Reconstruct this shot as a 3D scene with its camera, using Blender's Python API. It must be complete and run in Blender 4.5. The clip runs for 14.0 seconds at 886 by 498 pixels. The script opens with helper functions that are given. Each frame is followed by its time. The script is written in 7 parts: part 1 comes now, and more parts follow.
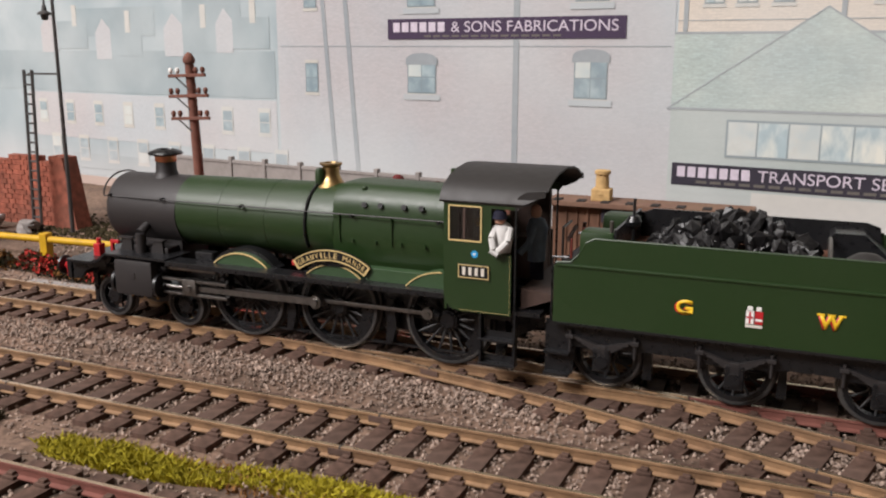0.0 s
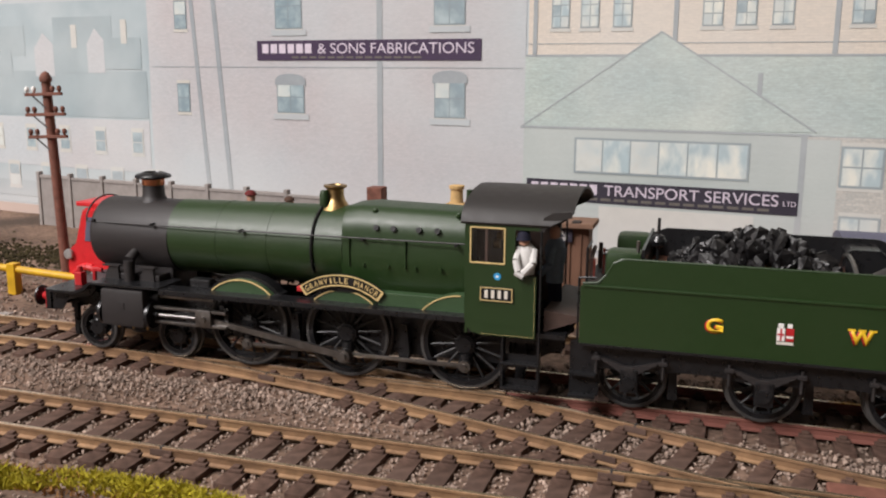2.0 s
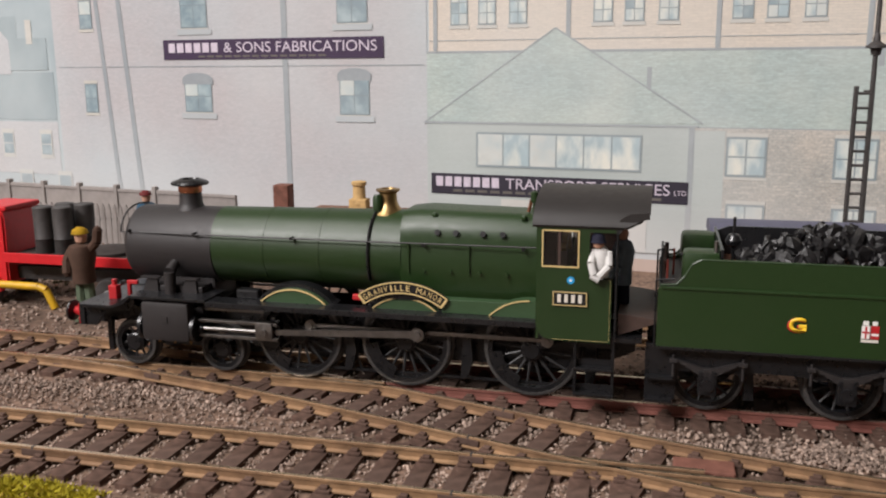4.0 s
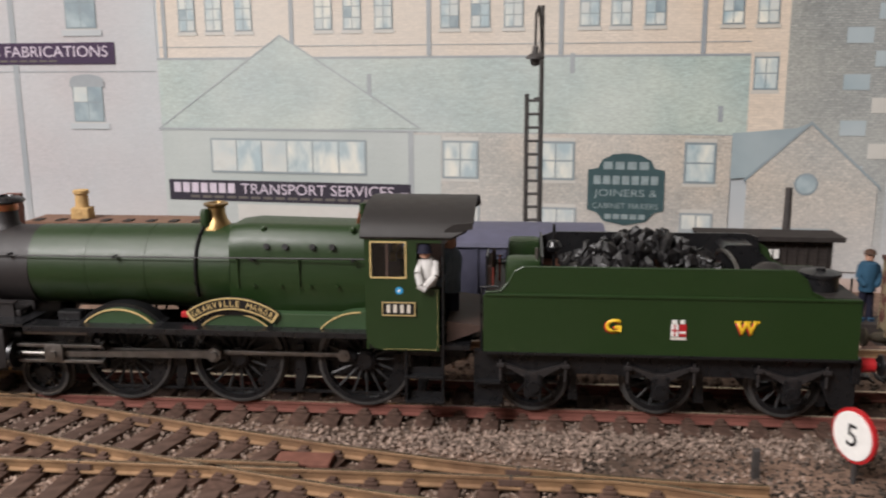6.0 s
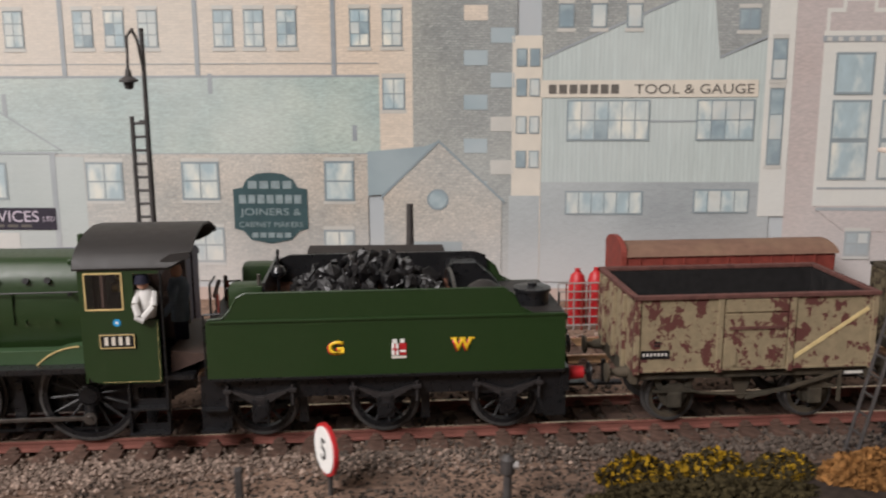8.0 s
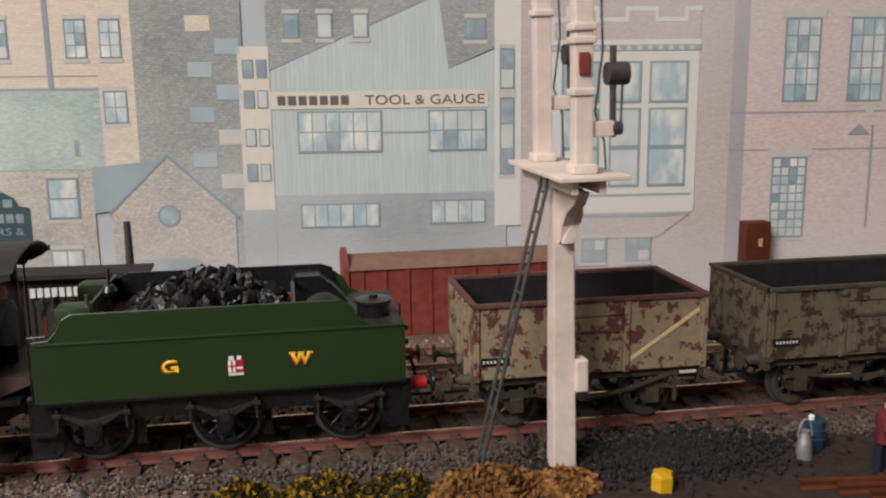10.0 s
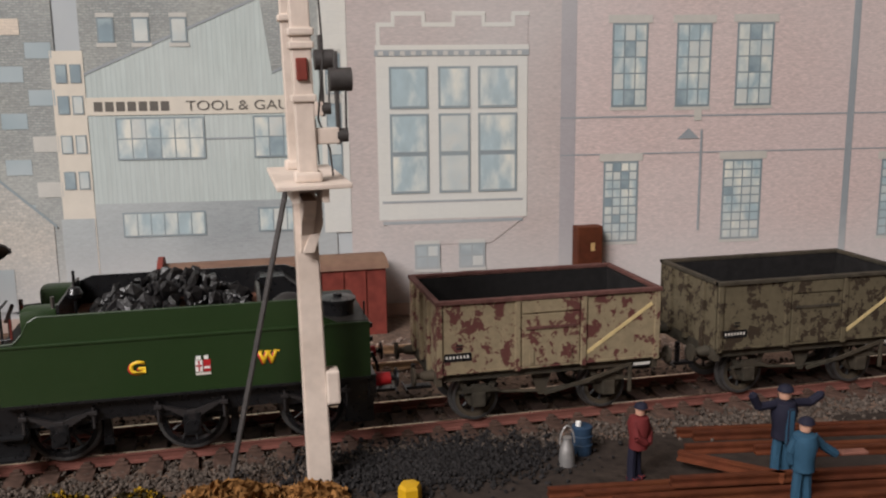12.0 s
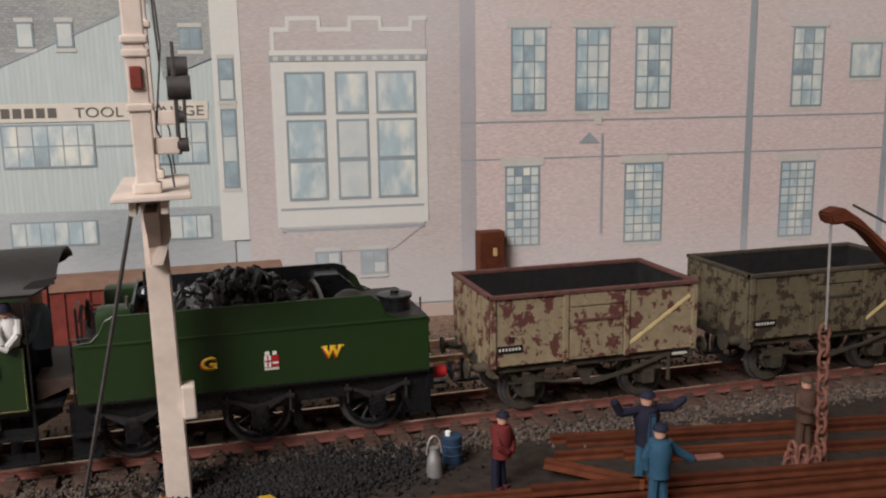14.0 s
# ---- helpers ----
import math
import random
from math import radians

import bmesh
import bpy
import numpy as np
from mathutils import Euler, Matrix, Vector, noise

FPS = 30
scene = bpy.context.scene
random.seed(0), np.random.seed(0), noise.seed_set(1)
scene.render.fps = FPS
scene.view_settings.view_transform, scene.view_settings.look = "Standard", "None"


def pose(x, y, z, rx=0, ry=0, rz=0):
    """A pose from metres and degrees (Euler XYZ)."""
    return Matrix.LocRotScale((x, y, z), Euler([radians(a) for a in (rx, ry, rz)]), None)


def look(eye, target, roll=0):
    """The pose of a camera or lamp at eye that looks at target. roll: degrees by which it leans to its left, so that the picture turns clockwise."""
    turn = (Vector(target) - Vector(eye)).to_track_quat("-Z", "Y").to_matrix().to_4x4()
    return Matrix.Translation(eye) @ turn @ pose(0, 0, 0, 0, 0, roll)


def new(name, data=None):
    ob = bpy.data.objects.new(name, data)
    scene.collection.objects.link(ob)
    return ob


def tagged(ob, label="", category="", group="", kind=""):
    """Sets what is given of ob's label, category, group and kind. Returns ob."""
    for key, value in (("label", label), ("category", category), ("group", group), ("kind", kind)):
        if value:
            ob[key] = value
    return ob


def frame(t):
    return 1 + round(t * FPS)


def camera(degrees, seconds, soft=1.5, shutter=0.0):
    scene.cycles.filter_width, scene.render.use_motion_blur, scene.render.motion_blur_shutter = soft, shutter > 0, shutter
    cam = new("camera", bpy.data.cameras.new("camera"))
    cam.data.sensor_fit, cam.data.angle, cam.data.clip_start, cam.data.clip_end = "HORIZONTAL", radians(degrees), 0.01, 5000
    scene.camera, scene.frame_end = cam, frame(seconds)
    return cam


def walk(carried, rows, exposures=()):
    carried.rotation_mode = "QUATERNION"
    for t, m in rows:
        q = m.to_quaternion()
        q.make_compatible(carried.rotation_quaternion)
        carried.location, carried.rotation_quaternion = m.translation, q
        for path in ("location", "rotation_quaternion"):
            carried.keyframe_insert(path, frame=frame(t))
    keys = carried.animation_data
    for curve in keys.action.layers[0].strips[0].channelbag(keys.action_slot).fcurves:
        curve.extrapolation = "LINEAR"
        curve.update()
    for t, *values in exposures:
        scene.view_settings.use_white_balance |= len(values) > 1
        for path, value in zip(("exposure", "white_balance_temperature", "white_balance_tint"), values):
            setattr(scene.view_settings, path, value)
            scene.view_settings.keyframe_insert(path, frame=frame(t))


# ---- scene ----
cam = camera(52.78, 14.0, soft=2.1, shutter=0.3)
PATH = [
    (0, (-0.00739, -0.20699, 0.07717), (-0.12079, 0.06291, 0.01162), 0.11),
    (0.5, (-0.00369, -0.20817, 0.07756), (-0.10975, 0.06508, 0.01366), 0.33),
    (1, (0.00058, -0.20745, 0.07667), (-0.09962, 0.06842, 0.01458), 0.42),
    (1.5, (0.00927, -0.20992, 0.07740), (-0.08453, 0.06876, 0.01791), 0.38),
    (2, (0.01643, -0.21122, 0.07609), (-0.07058, 0.06998, 0.01816), 0.39),
    (2.2, (0.01961, -0.21069, 0.07613), (-0.06651, 0.07076, 0.01808), 0.22),
    (4.3, (0.03880, -0.21226, 0.07729), (-0.02717, 0.07418, 0.01732), -0.24),
    (4.5, (0.04198, -0.21144, 0.07680), (-0.02043, 0.07585, 0.01704), -0.17),
    (5, (0.05774, -0.20981, 0.07762), (0.00499, 0.07946, 0.01812), -0.19),
    (5.5, (0.07154, -0.21018, 0.07824), (0.02996, 0.08073, 0.01791), -0.16),
    (6, (0.09239, -0.21123, 0.08067), (0.06453, 0.08122, 0.01984), -0.33),
    (6.5, (0.11269, -0.21197, 0.08194), (0.09978, 0.08157, 0.02138), -0.16),
    (7, (0.13154, -0.21201, 0.08311), (0.13212, 0.08201, 0.02349), -0.09),
    (7.5, (0.14874, -0.21261, 0.08393), (0.16159, 0.08119, 0.02464), -0.11),
    (8, (0.16909, -0.21362, 0.08493), (0.19286, 0.07966, 0.02648), -0.23),
    (8.5, (0.18995, -0.21270, 0.08724), (0.22230, 0.07996, 0.02975), -0.40),
    (8.7, (0.19673, -0.21265, 0.08757), (0.23302, 0.07959, 0.03028), -0.36),
    (10.8, (0.25878, -0.21813, 0.08568), (0.31550, 0.07096, 0.02899), -0.75),
    (11, (0.26315, -0.21837, 0.08632), (0.32161, 0.07038, 0.02970), -0.70),
    (11.5, (0.27461, -0.21942, 0.08622), (0.33797, 0.06836, 0.02998), -0.76),
    (12, (0.28240, -0.22093, 0.08616), (0.35076, 0.06583, 0.03053), -0.67),
    (12.5, (0.28617, -0.22160, 0.08450), (0.35784, 0.06430, 0.02863), -0.69),
    (13, (0.28704, -0.22206, 0.08618), (0.36134, 0.06324, 0.03068), -0.77),
    (13.5, (0.29764, -0.22305, 0.08694), (0.37596, 0.06129, 0.03204), -0.82),
    (14, (0.30465, -0.22388, 0.08692), (0.38625, 0.05951, 0.03185), -0.87),
]
EXPOSURES = [(0.0, 0.0), (14.0, 0.0)]
walk(cam, [(t, look(eye, target, roll)) for t, eye, target, roll in PATH], EXPOSURES)
# how far the train has rolled along its track, in millimetres
ROLL = [(0, -119.7), (0.5, -107.7), (1, -95.7), (1.5, -83.5), (2, -71.1), (2.2, -66.3), (4.3, -16.9), (4.5, -12.1), (5, -0.0), (5.5, 11.7), (6, 23.3), (6.5, 35.1), (7, 47.0), (7.5, 59.4), (8, 71.8), (8.5, 83.8), (8.7, 88.8), (10.8, 142.7), (11, 147.6), (11.5, 159.3), (12, 171.1), (12.5, 182.7), (13, 194.4), (13.5, 206.4), (14, 218.5)]

MM = 0.001

# ---- light: two assumed area lamps, out of view, in a hobby room ----
world = bpy.data.worlds.new("world")
scene.world = world
world.use_nodes = True
world.node_tree.nodes["Background"].inputs[0].default_value = (0.8, 0.9, 1.0, 1)
world.node_tree.nodes["Background"].inputs[1].default_value = 0.1


def assumed_lamp(x, y, z, sx, sy, watts, colour):
    d = bpy.data.lights.new("assumed_lamp", "AREA")
    d.shape, d.size, d.size_y, d.energy, d.color = "RECTANGLE", sx, sy, watts, colour
    ob = new("assumed_lamp", d)
    ob.matrix_basis = look((x, y, z), (x, y + 0.001, 0))
    return ob


assumed_lamp(-0.6, -0.5, 1.36, 0.6, 0.9, 16, (1.0, 0.955, 0.93))
# added, unseen: gives the train fronts and the backdrop more light from front left
assumed_lamp(-1.15, -1.4, 1.36, 1.2, 0.7, 91, (1.0, 0.95, 0.95))


# ---- materials ----
def lin(r, g, b, k=1.0):
    """Linear colour of a surface seen as 8-bit r, g, b."""
    return tuple(k * (c / 255) ** 2.2 for c in (r, g, b)) + (1,)


def mat(name, base, rough=0.6, metal=0.0, var=0.25, scale=400, bump=0.15, dirt=None, dirt_amount=0.4, dirt_scale=60, coat=0.0, each=0.0, stretch=(1, 1, 1), turn=0.0):
    """Base colour with grain at one scale and dirt or fading at a larger one."""
    m = bpy.data.materials.new(name)
    m.use_nodes = True
    t = m.node_tree
    n, k = t.nodes, t.links.new
    b = n["Principled BSDF"]
    b.inputs["Metallic"].default_value = metal
    b.inputs["Coat Weight"].default_value = coat
    if rough >= 0.7:
        b.inputs["Specular IOR Level"].default_value = 0.18
    co = n.new("ShaderNodeTexCoord")
    mp = n.new("ShaderNodeMapping")
    mp.inputs["Scale"].default_value = stretch
    mp.inputs["Rotation"].default_value = (0, radians(turn), 0)
    k(co.outputs["Object"], mp.inputs["Vector"])
    fine = n.new("ShaderNodeTexNoise")
    fine.inputs["Scale"].default_value, fine.inputs["Detail"].default_value = scale, 5
    k(mp.outputs["Vector"], fine.inputs["Vector"])
    ramp = n.new("ShaderNodeMapRange")
    ramp.inputs["From Min"].default_value, ramp.inputs["From Max"].default_value = 0.3, 0.7
    ramp.inputs["To Min"].default_value, ramp.inputs["To Max"].default_value = 1 - var, 1 + var
    k(fine.outputs["Fac"], ramp.inputs["Value"])
    mul = n.new("ShaderNodeVectorMath")
    mul.operation = "SCALE"
    k(ramp.outputs["Result"], mul.inputs["Scale"])
    mul.inputs[0].default_value = base[:3]
    out = mul.outputs["Vector"]
    if dirt:
        big = n.new("ShaderNodeTexNoise")
        big.inputs["Scale"].default_value, big.inputs["Detail"].default_value = dirt_scale, 6
        k(mp.outputs["Vector"], big.inputs["Vector"])
        edge = n.new("ShaderNodeMapRange")
        edge.inputs["From Min"].default_value, edge.inputs["From Max"].default_value = 0.42, 0.68
        edge.inputs["To Max"].default_value = dirt_amount
        k(big.outputs["Fac"], edge.inputs["Value"])
        mix = n.new("ShaderNodeMix")
        mix.data_type = "RGBA"
        k(edge.outputs["Result"], mix.inputs["Factor"])
        k(out, mix.inputs["A"])
        mix.inputs["B"].default_value = dirt
        out = mix.outputs["Result"]
    if each:
        info = n.new("ShaderNodeObjectInfo")
        isl = n.new("ShaderNodeNewGeometry")
        add = n.new("ShaderNodeMath")
        add.operation = "ADD"
        k(info.outputs["Random"], add.inputs[0])
        k(isl.outputs["Random Per Island"], add.inputs[1])
        span = n.new("ShaderNodeMapRange")
        span.inputs["From Max"].default_value = 2
        span.inputs["To Min"].default_value, span.inputs["To Max"].default_value = 1 - each, 1 + each
        k(add.outputs["Value"], span.inputs["Value"])
        mul2 = n.new("ShaderNodeVectorMath")
        mul2.operation = "SCALE"
        k(out, mul2.inputs[0])
        k(span.outputs["Result"], mul2.inputs["Scale"])
        out = mul2.outputs["Vector"]
    k(out, b.inputs["Base Color"])
    rr = n.new("ShaderNodeMapRange")
    rr.inputs["To Min"].default_value, rr.inputs["To Max"].default_value = max(0.02, rough - 0.12), min(1, rough + 0.12)
    k(fine.outputs["Fac"], rr.inputs["Value"])
    k(rr.outputs["Result"], b.inputs["Roughness"])
    if bump:
        bp = n.new("ShaderNodeBump")
        bp.inputs["Strength"].default_value, bp.inputs["Distance"].default_value = bump, 0.0004
        k(fine.outputs["Fac"], bp.inputs["Height"])
        k(bp.outputs["Normal"], b.inputs["Normal"])
    return m


def masonry(name, base, mortar, width, height, var=0.15, fade=(0.62, 0.66, 0.66, 1), fade_amount=0.35, fade_scale=18, joint=0.08, streak=(0.4, 1, 1.5)):
    """A printed wall of courses, faded in patches; on flat print only."""
    m = mat(name, base, rough=0.75, var=var, scale=700, bump=0.0)
    t = m.node_tree
    n, k = t.nodes, t.links.new
    b = n["Principled BSDF"]
    co = n.new("ShaderNodeTexCoord")
    sep = n.new("ShaderNodeSeparateXYZ")
    com = n.new("ShaderNodeCombineXYZ")
    k(co.outputs["Object"], sep.inputs[0])
    wob = n.new("ShaderNodeTexNoise")
    wob.inputs["Scale"].default_value = 180
    k(co.outputs["Object"], wob.inputs["Vector"])
    ad = n.new("ShaderNodeMath")
    ad.operation = "MULTIPLY_ADD"
    ad.inputs[1].default_value = 0.0012
    k(wob.outputs["Fac"], ad.inputs[0])
    k(sep.outputs["Z"], ad.inputs[2])
    k(sep.outputs["X"], com.inputs["X"])
    k(ad.outputs["Value"], com.inputs["Y"])
    br = n.new("ShaderNodeTexBrick")
    br.inputs["Scale"].default_value = 1.0
    br.inputs["Brick Width"].default_value, br.inputs["Row Height"].default_value = width * MM, height * MM
    br.inputs["Mortar Size"].default_value = joint * MM
    br.inputs["Mortar Smooth"].default_value = 0.6
    br.inputs["Color1"].default_value = base
    br.inputs["Color2"].default_value = tuple(c * (1 - var) for c in base[:3]) + (1,)
    br.inputs["Mortar"].default_value = mortar
    k(com.outputs[0], br.inputs["Vector"])
    big = n.new("ShaderNodeTexNoise")
    big.inputs["Scale"].default_value, big.inputs["Detail"].default_value = fade_scale, 7
    k(co.outputs["Object"], big.inputs["Vector"])
    edge = n.new("ShaderNodeMapRange")
    edge.inputs["From Min"].default_value, edge.inputs["From Max"].default_value = 0.38, 0.66
    edge.inputs["To Max"].default_value = fade_amount
    k(big.outputs["Fac"], edge.inputs["Value"])
    mix = n.new("ShaderNodeMix")
    mix.data_type = "RGBA"
    k(edge.outputs["Result"], mix.inputs["Factor"])
    k(br.outputs["Color"], mix.inputs["A"])
    mix.inputs["B"].default_value = fade
    grain = n.new("ShaderNodeTexNoise")
    grain.inputs["Scale"].default_value, grain.inputs["Detail"].default_value = 1300, 6
    gm = n.new("ShaderNodeMapping")
    gm.inputs["Scale"].default_value = streak
    k(co.outputs["Object"], gm.inputs["Vector"])
    k(gm.outputs["Vector"], grain.inputs["Vector"])
    gr = n.new("ShaderNodeMapRange")
    gr.inputs["From Min"].default_value, gr.inputs["From Max"].default_value = 0.3, 0.7
    gr.inputs["To Min"].default_value, gr.inputs["To Max"].default_value = 1 - var * 0.8, 1 + var * 0.6
    k(grain.outputs["Fac"], gr.inputs["Value"])
    sc = n.new("ShaderNodeVectorMath")
    sc.operation = "SCALE"
    k(mix.outputs["Result"], sc.inputs[0])
    k(gr.outputs["Result"], sc.inputs["Scale"])
    k(sc.outputs["Vector"], b.inputs["Base Color"])
    return m


GREEN = mat("loco_green", (0.0125, 0.033, 0.0065, 1), 0.42, var=0.06, scale=900, bump=0.03, dirt=(0.03, 0.045, 0.02, 1), dirt_amount=0.25, dirt_scale=40)
# lighter, greyer version of the loco green for splashers and side sheets
GREEN_LITE = mat("loco_green_lighter", (0.035, 0.07, 0.03, 1), 0.42, var=0.08, scale=900, bump=0.03)
BLACK = mat("satin_black", (0.010, 0.010, 0.011, 1), 0.3, var=0.2, scale=700, bump=0.06)
SMOKE = mat("smokebox_black", (0.020, 0.017, 0.017, 1), 0.55, var=0.12, scale=800, bump=0.05)
ROOFM = mat("cab_roof_black", (0.017, 0.0145, 0.0135, 1), 0.55, var=0.12, scale=500, bump=0.04, dirt=(0.03, 0.025, 0.022, 1), dirt_amount=0.3, dirt_scale=60)
STEEL = mat("bright_steel", (0.24, 0.228, 0.215, 1), 0.4, metal=1.0, var=0.15, scale=900, bump=0.03)
TYRE = mat("wheel_tyre_steel", (0.085, 0.082, 0.080, 1), 0.36, metal=0.4, var=0.2, scale=800, bump=0.03)
BRASS = mat("polished_brass", (0.40, 0.27, 0.12, 1), 0.36, metal=1.0, var=0.12, scale=700, bump=0.03)
COPPER = mat("copper_cap", (0.62, 0.27, 0.15, 1), 0.32, metal=1.0, var=0.15, scale=700, bump=0.03)
BRASSP = mat("brass_lining", (0.60, 0.45, 0.20, 1), 0.45, var=0.1, scale=900, bump=0.0)
RED = mat("buffer_red", (0.42, 0.014, 0.018, 1), 0.45, var=0.1, scale=500, bump=0.03)
YELLOWP = mat("letter_gold", (0.75, 0.47, 0.02, 1), 0.5, var=0.12, scale=900, bump=0.0)
WHITEP = mat("white_paint", (0.78, 0.77, 0.74, 1), 0.55, var=0.06, scale=700, bump=0.03)
BLUEDOT = mat("blue_route_disc", (0.02, 0.30, 0.62, 1), 0.5, var=0.1, scale=900, bump=0.0)
CABIN = mat("cab_interior_brown", (0.06, 0.035, 0.027, 1), 0.6, var=0.2, scale=500, bump=0.05)
COAL = mat("coal", (0.006, 0.0055, 0.006, 1), 0.4, var=0.5, scale=900, bump=0.4, each=0.5)
COALRUST = mat("rusty_coal_plate", (0.13, 0.06, 0.04, 1), 0.7, var=0.4, scale=500, bump=0.2)
WAGONDARK = mat("wagon_inside", (0.016, 0.015, 0.015, 1), 0.8, var=0.3, scale=400, bump=0.15)
RUSTED = mat("wagon_rusty_edge", (0.11, 0.05, 0.042, 1), 0.75, var=0.25, scale=500, bump=0.1)
FRAMEGREY = mat("wagon_underframe", (0.046, 0.040, 0.030, 1), 0.8, var=0.35, scale=400, bump=0.15, dirt=(0.12, 0.09, 0.06, 1))
SLEEPER = mat("sleeper_brown", (0.084, 0.051, 0.039, 1), 0.8, var=0.35, scale=500, bump=0.3, dirt=(0.10, 0.068, 0.055, 1), dirt_amount=0.6, dirt_scale=90, each=0.3)
RAILSIDE = mat("rail_side_rust", (0.30, 0.185, 0.10, 1), 0.55, metal=0.35, var=0.25, scale=300, bump=0.1, dirt=(0.12, 0.06, 0.045, 1), dirt_amount=0.5, dirt_scale=30)
RAILRED = mat("rail_side_red_rust", (0.17, 0.066, 0.052, 1), 0.7, var=0.2, scale=300, bump=0.1, dirt=(0.21, 0.09, 0.07, 1), dirt_amount=0.5, dirt_scale=30)
RAILTOP = mat("rail_head", (0.72, 0.56, 0.40, 1), 0.28, metal=0.9, var=0.2, scale=400, bump=0.03, dirt=(0.25, 0.16, 0.09, 1), dirt_amount=0.5, dirt_scale=50)
GROUND = mat("scenic_ground", (0.19, 0.125, 0.092, 1), 0.9, var=0.5, scale=700, bump=0.8, dirt=(0.035, 0.027, 0.022, 1), dirt_amount=0.75, dirt_scale=25)
YARD = mat("yard_dirt", (0.034, 0.025, 0.020, 1), 0.92, var=0.4, scale=500, bump=0.5, dirt=(0.034, 0.027, 0.024, 1), dirt_amount=0.5, dirt_scale=30)
# ballast with ash, darkened further to stand in for dim light on the right
ASHYDIM = mat("ashy_dim_ballast", (0.072, 0.057, 0.047, 1), 0.88, var=0.45, scale=800, bump=0.4, each=0.85)
BALLAST = mat("ballast", (0.28, 0.21, 0.17, 1), 0.85, var=0.4, scale=800, bump=0.4, each=0.8)
CINDER = mat("black_cinders", (0.02, 0.018, 0.018, 1), 0.7, var=0.4, scale=900, bump=0.4, each=0.6)
GRASSY = mat("yellow_static_grass", (0.40, 0.34, 0.03, 1), 0.85, var=0.3, scale=500, bump=0.2, each=0.45)
TURF = mat("dark_turf", (0.035, 0.027, 0.012, 1), 0.9, var=0.4, scale=500, bump=0.3, each=0.5)
STRAW = mat("straw_foliage", (0.25, 0.12, 0.039, 1), 0.85, var=0.3, scale=500, bump=0.2, each=0.4)
FLOWERY = mat("yellow_flower", (0.27, 0.16, 0.008, 1), 0.8, var=0.2, scale=500, bump=0.2, each=0.3)
FLOWERR = mat("red_flower", (0.50, 0.05, 0.04, 1), 0.8, var=0.3, scale=500, bump=0.2, each=0.4)
IRONRUST = mat("rusty_steel", (0.075, 0.021, 0.010, 1), 0.7, var=0.3, scale=300, bump=0.15, dirt=(0.115, 0.036, 0.014, 1), dirt_amount=0.7, dirt_scale=60, each=0.35)
POLE = mat("telegraph_pole_brown", (0.17, 0.075, 0.055, 1), 0.75, var=0.25, scale=400, bump=0.2)
IRON = mat("dark_iron", (0.045, 0.04, 0.038, 1), 0.6, var=0.25, scale=500, bump=0.1)
SIGNALW = mat("signal_cream_paint", (0.68, 0.58, 0.50, 1), 0.6, var=0.06, scale=500, bump=0.08, dirt=(0.36, 0.27, 0.21, 1), dirt_amount=0.35, dirt_scale=70)
YELLOW = mat("yellow_paint", (0.58, 0.33, 0.008, 1), 0.5, var=0.1, scale=400, bump=0.05, dirt=(0.3, 0.19, 0.02, 1), dirt_amount=0.4, dirt_scale=120)
LORRYRED = mat("lorry_red", (0.55, 0.015, 0.02, 1), 0.42, var=0.08, scale=500, bump=0.03)
VANRED = mat("van_red_oxide", (0.2, 0.045, 0.034, 1), 0.7, var=0.2, scale=300, bump=0.1)
TANROOF = mat("van_canvas_roof", (0.18, 0.105, 0.075, 1), 0.8, var=0.15, scale=300, bump=0.1, dirt=(0.24, 0.16, 0.1, 1))
BRICKRED = mat("weathered_brick", (0.27, 0.085, 0.055, 1), 0.85, var=0.4, scale=350, bump=0.4, dirt=(0.16, 0.07, 0.05, 1), dirt_amount=0.6, dirt_scale=60, each=0.3)
CONCRETE = mat("concrete_panel", (0.28, 0.255, 0.24, 1), 0.85, var=0.12, scale=300, bump=0.1, dirt=(0.28, 0.25, 0.23, 1), each=0.15)
HUTDARK = mat("tarred_timber", (0.04, 0.033, 0.03, 1), 0.75, var=0.3, scale=300, bump=0.2, stretch=(1, 1, 6))
OFFICE = mat("office_brown_boards", (0.16, 0.085, 0.055, 1), 0.75, var=0.3, scale=250, bump=0.2, dirt=(0.10, 0.055, 0.04, 1), dirt_amount=0.6, dirt_scale=50, stretch=(1, 1, 0.3))
HUTROOF = mat("felt_roof", (0.035, 0.03, 0.028, 1), 0.85, var=0.25, scale=300, bump=0.2)
NAVY = mat("slate_blue_paint", (0.085, 0.085, 0.13, 1), 0.6, var=0.15, scale=300, bump=0.05)
FLESH = mat("figure_flesh_paint", (0.48, 0.27, 0.19, 1), 0.7, var=0.1, scale=600, bump=0.03)
TAN = mat("buff_terracotta", (0.52, 0.34, 0.15, 1), 0.8, var=0.15, scale=400, bump=0.1)
CLOTHW = mat("figure_white_paint", (0.56, 0.55, 0.53, 1), 0.7, var=0.05, scale=600, bump=0.05)
CLOTHB = mat("figure_blue_paint", (0.026, 0.072, 0.12, 1), 0.75, var=0.12, scale=600, bump=0.05)
CLOTHN = mat("figure_navy_paint", (0.014, 0.014, 0.026, 1), 0.75, var=0.12, scale=600, bump=0.05)
CLOTHBR = mat("figure_brown_paint", (0.07, 0.04, 0.028, 1), 0.75, var=0.12, scale=600, bump=0.05)
CLOTHR = mat("figure_maroon_paint", (0.12, 0.02, 0.02, 1), 0.75, var=0.12, scale=600, bump=0.05)
CLOTHG = mat("figure_green_paint", (0.10, 0.13, 0.085, 1), 0.75, var=0.12, scale=600, bump=0.05)
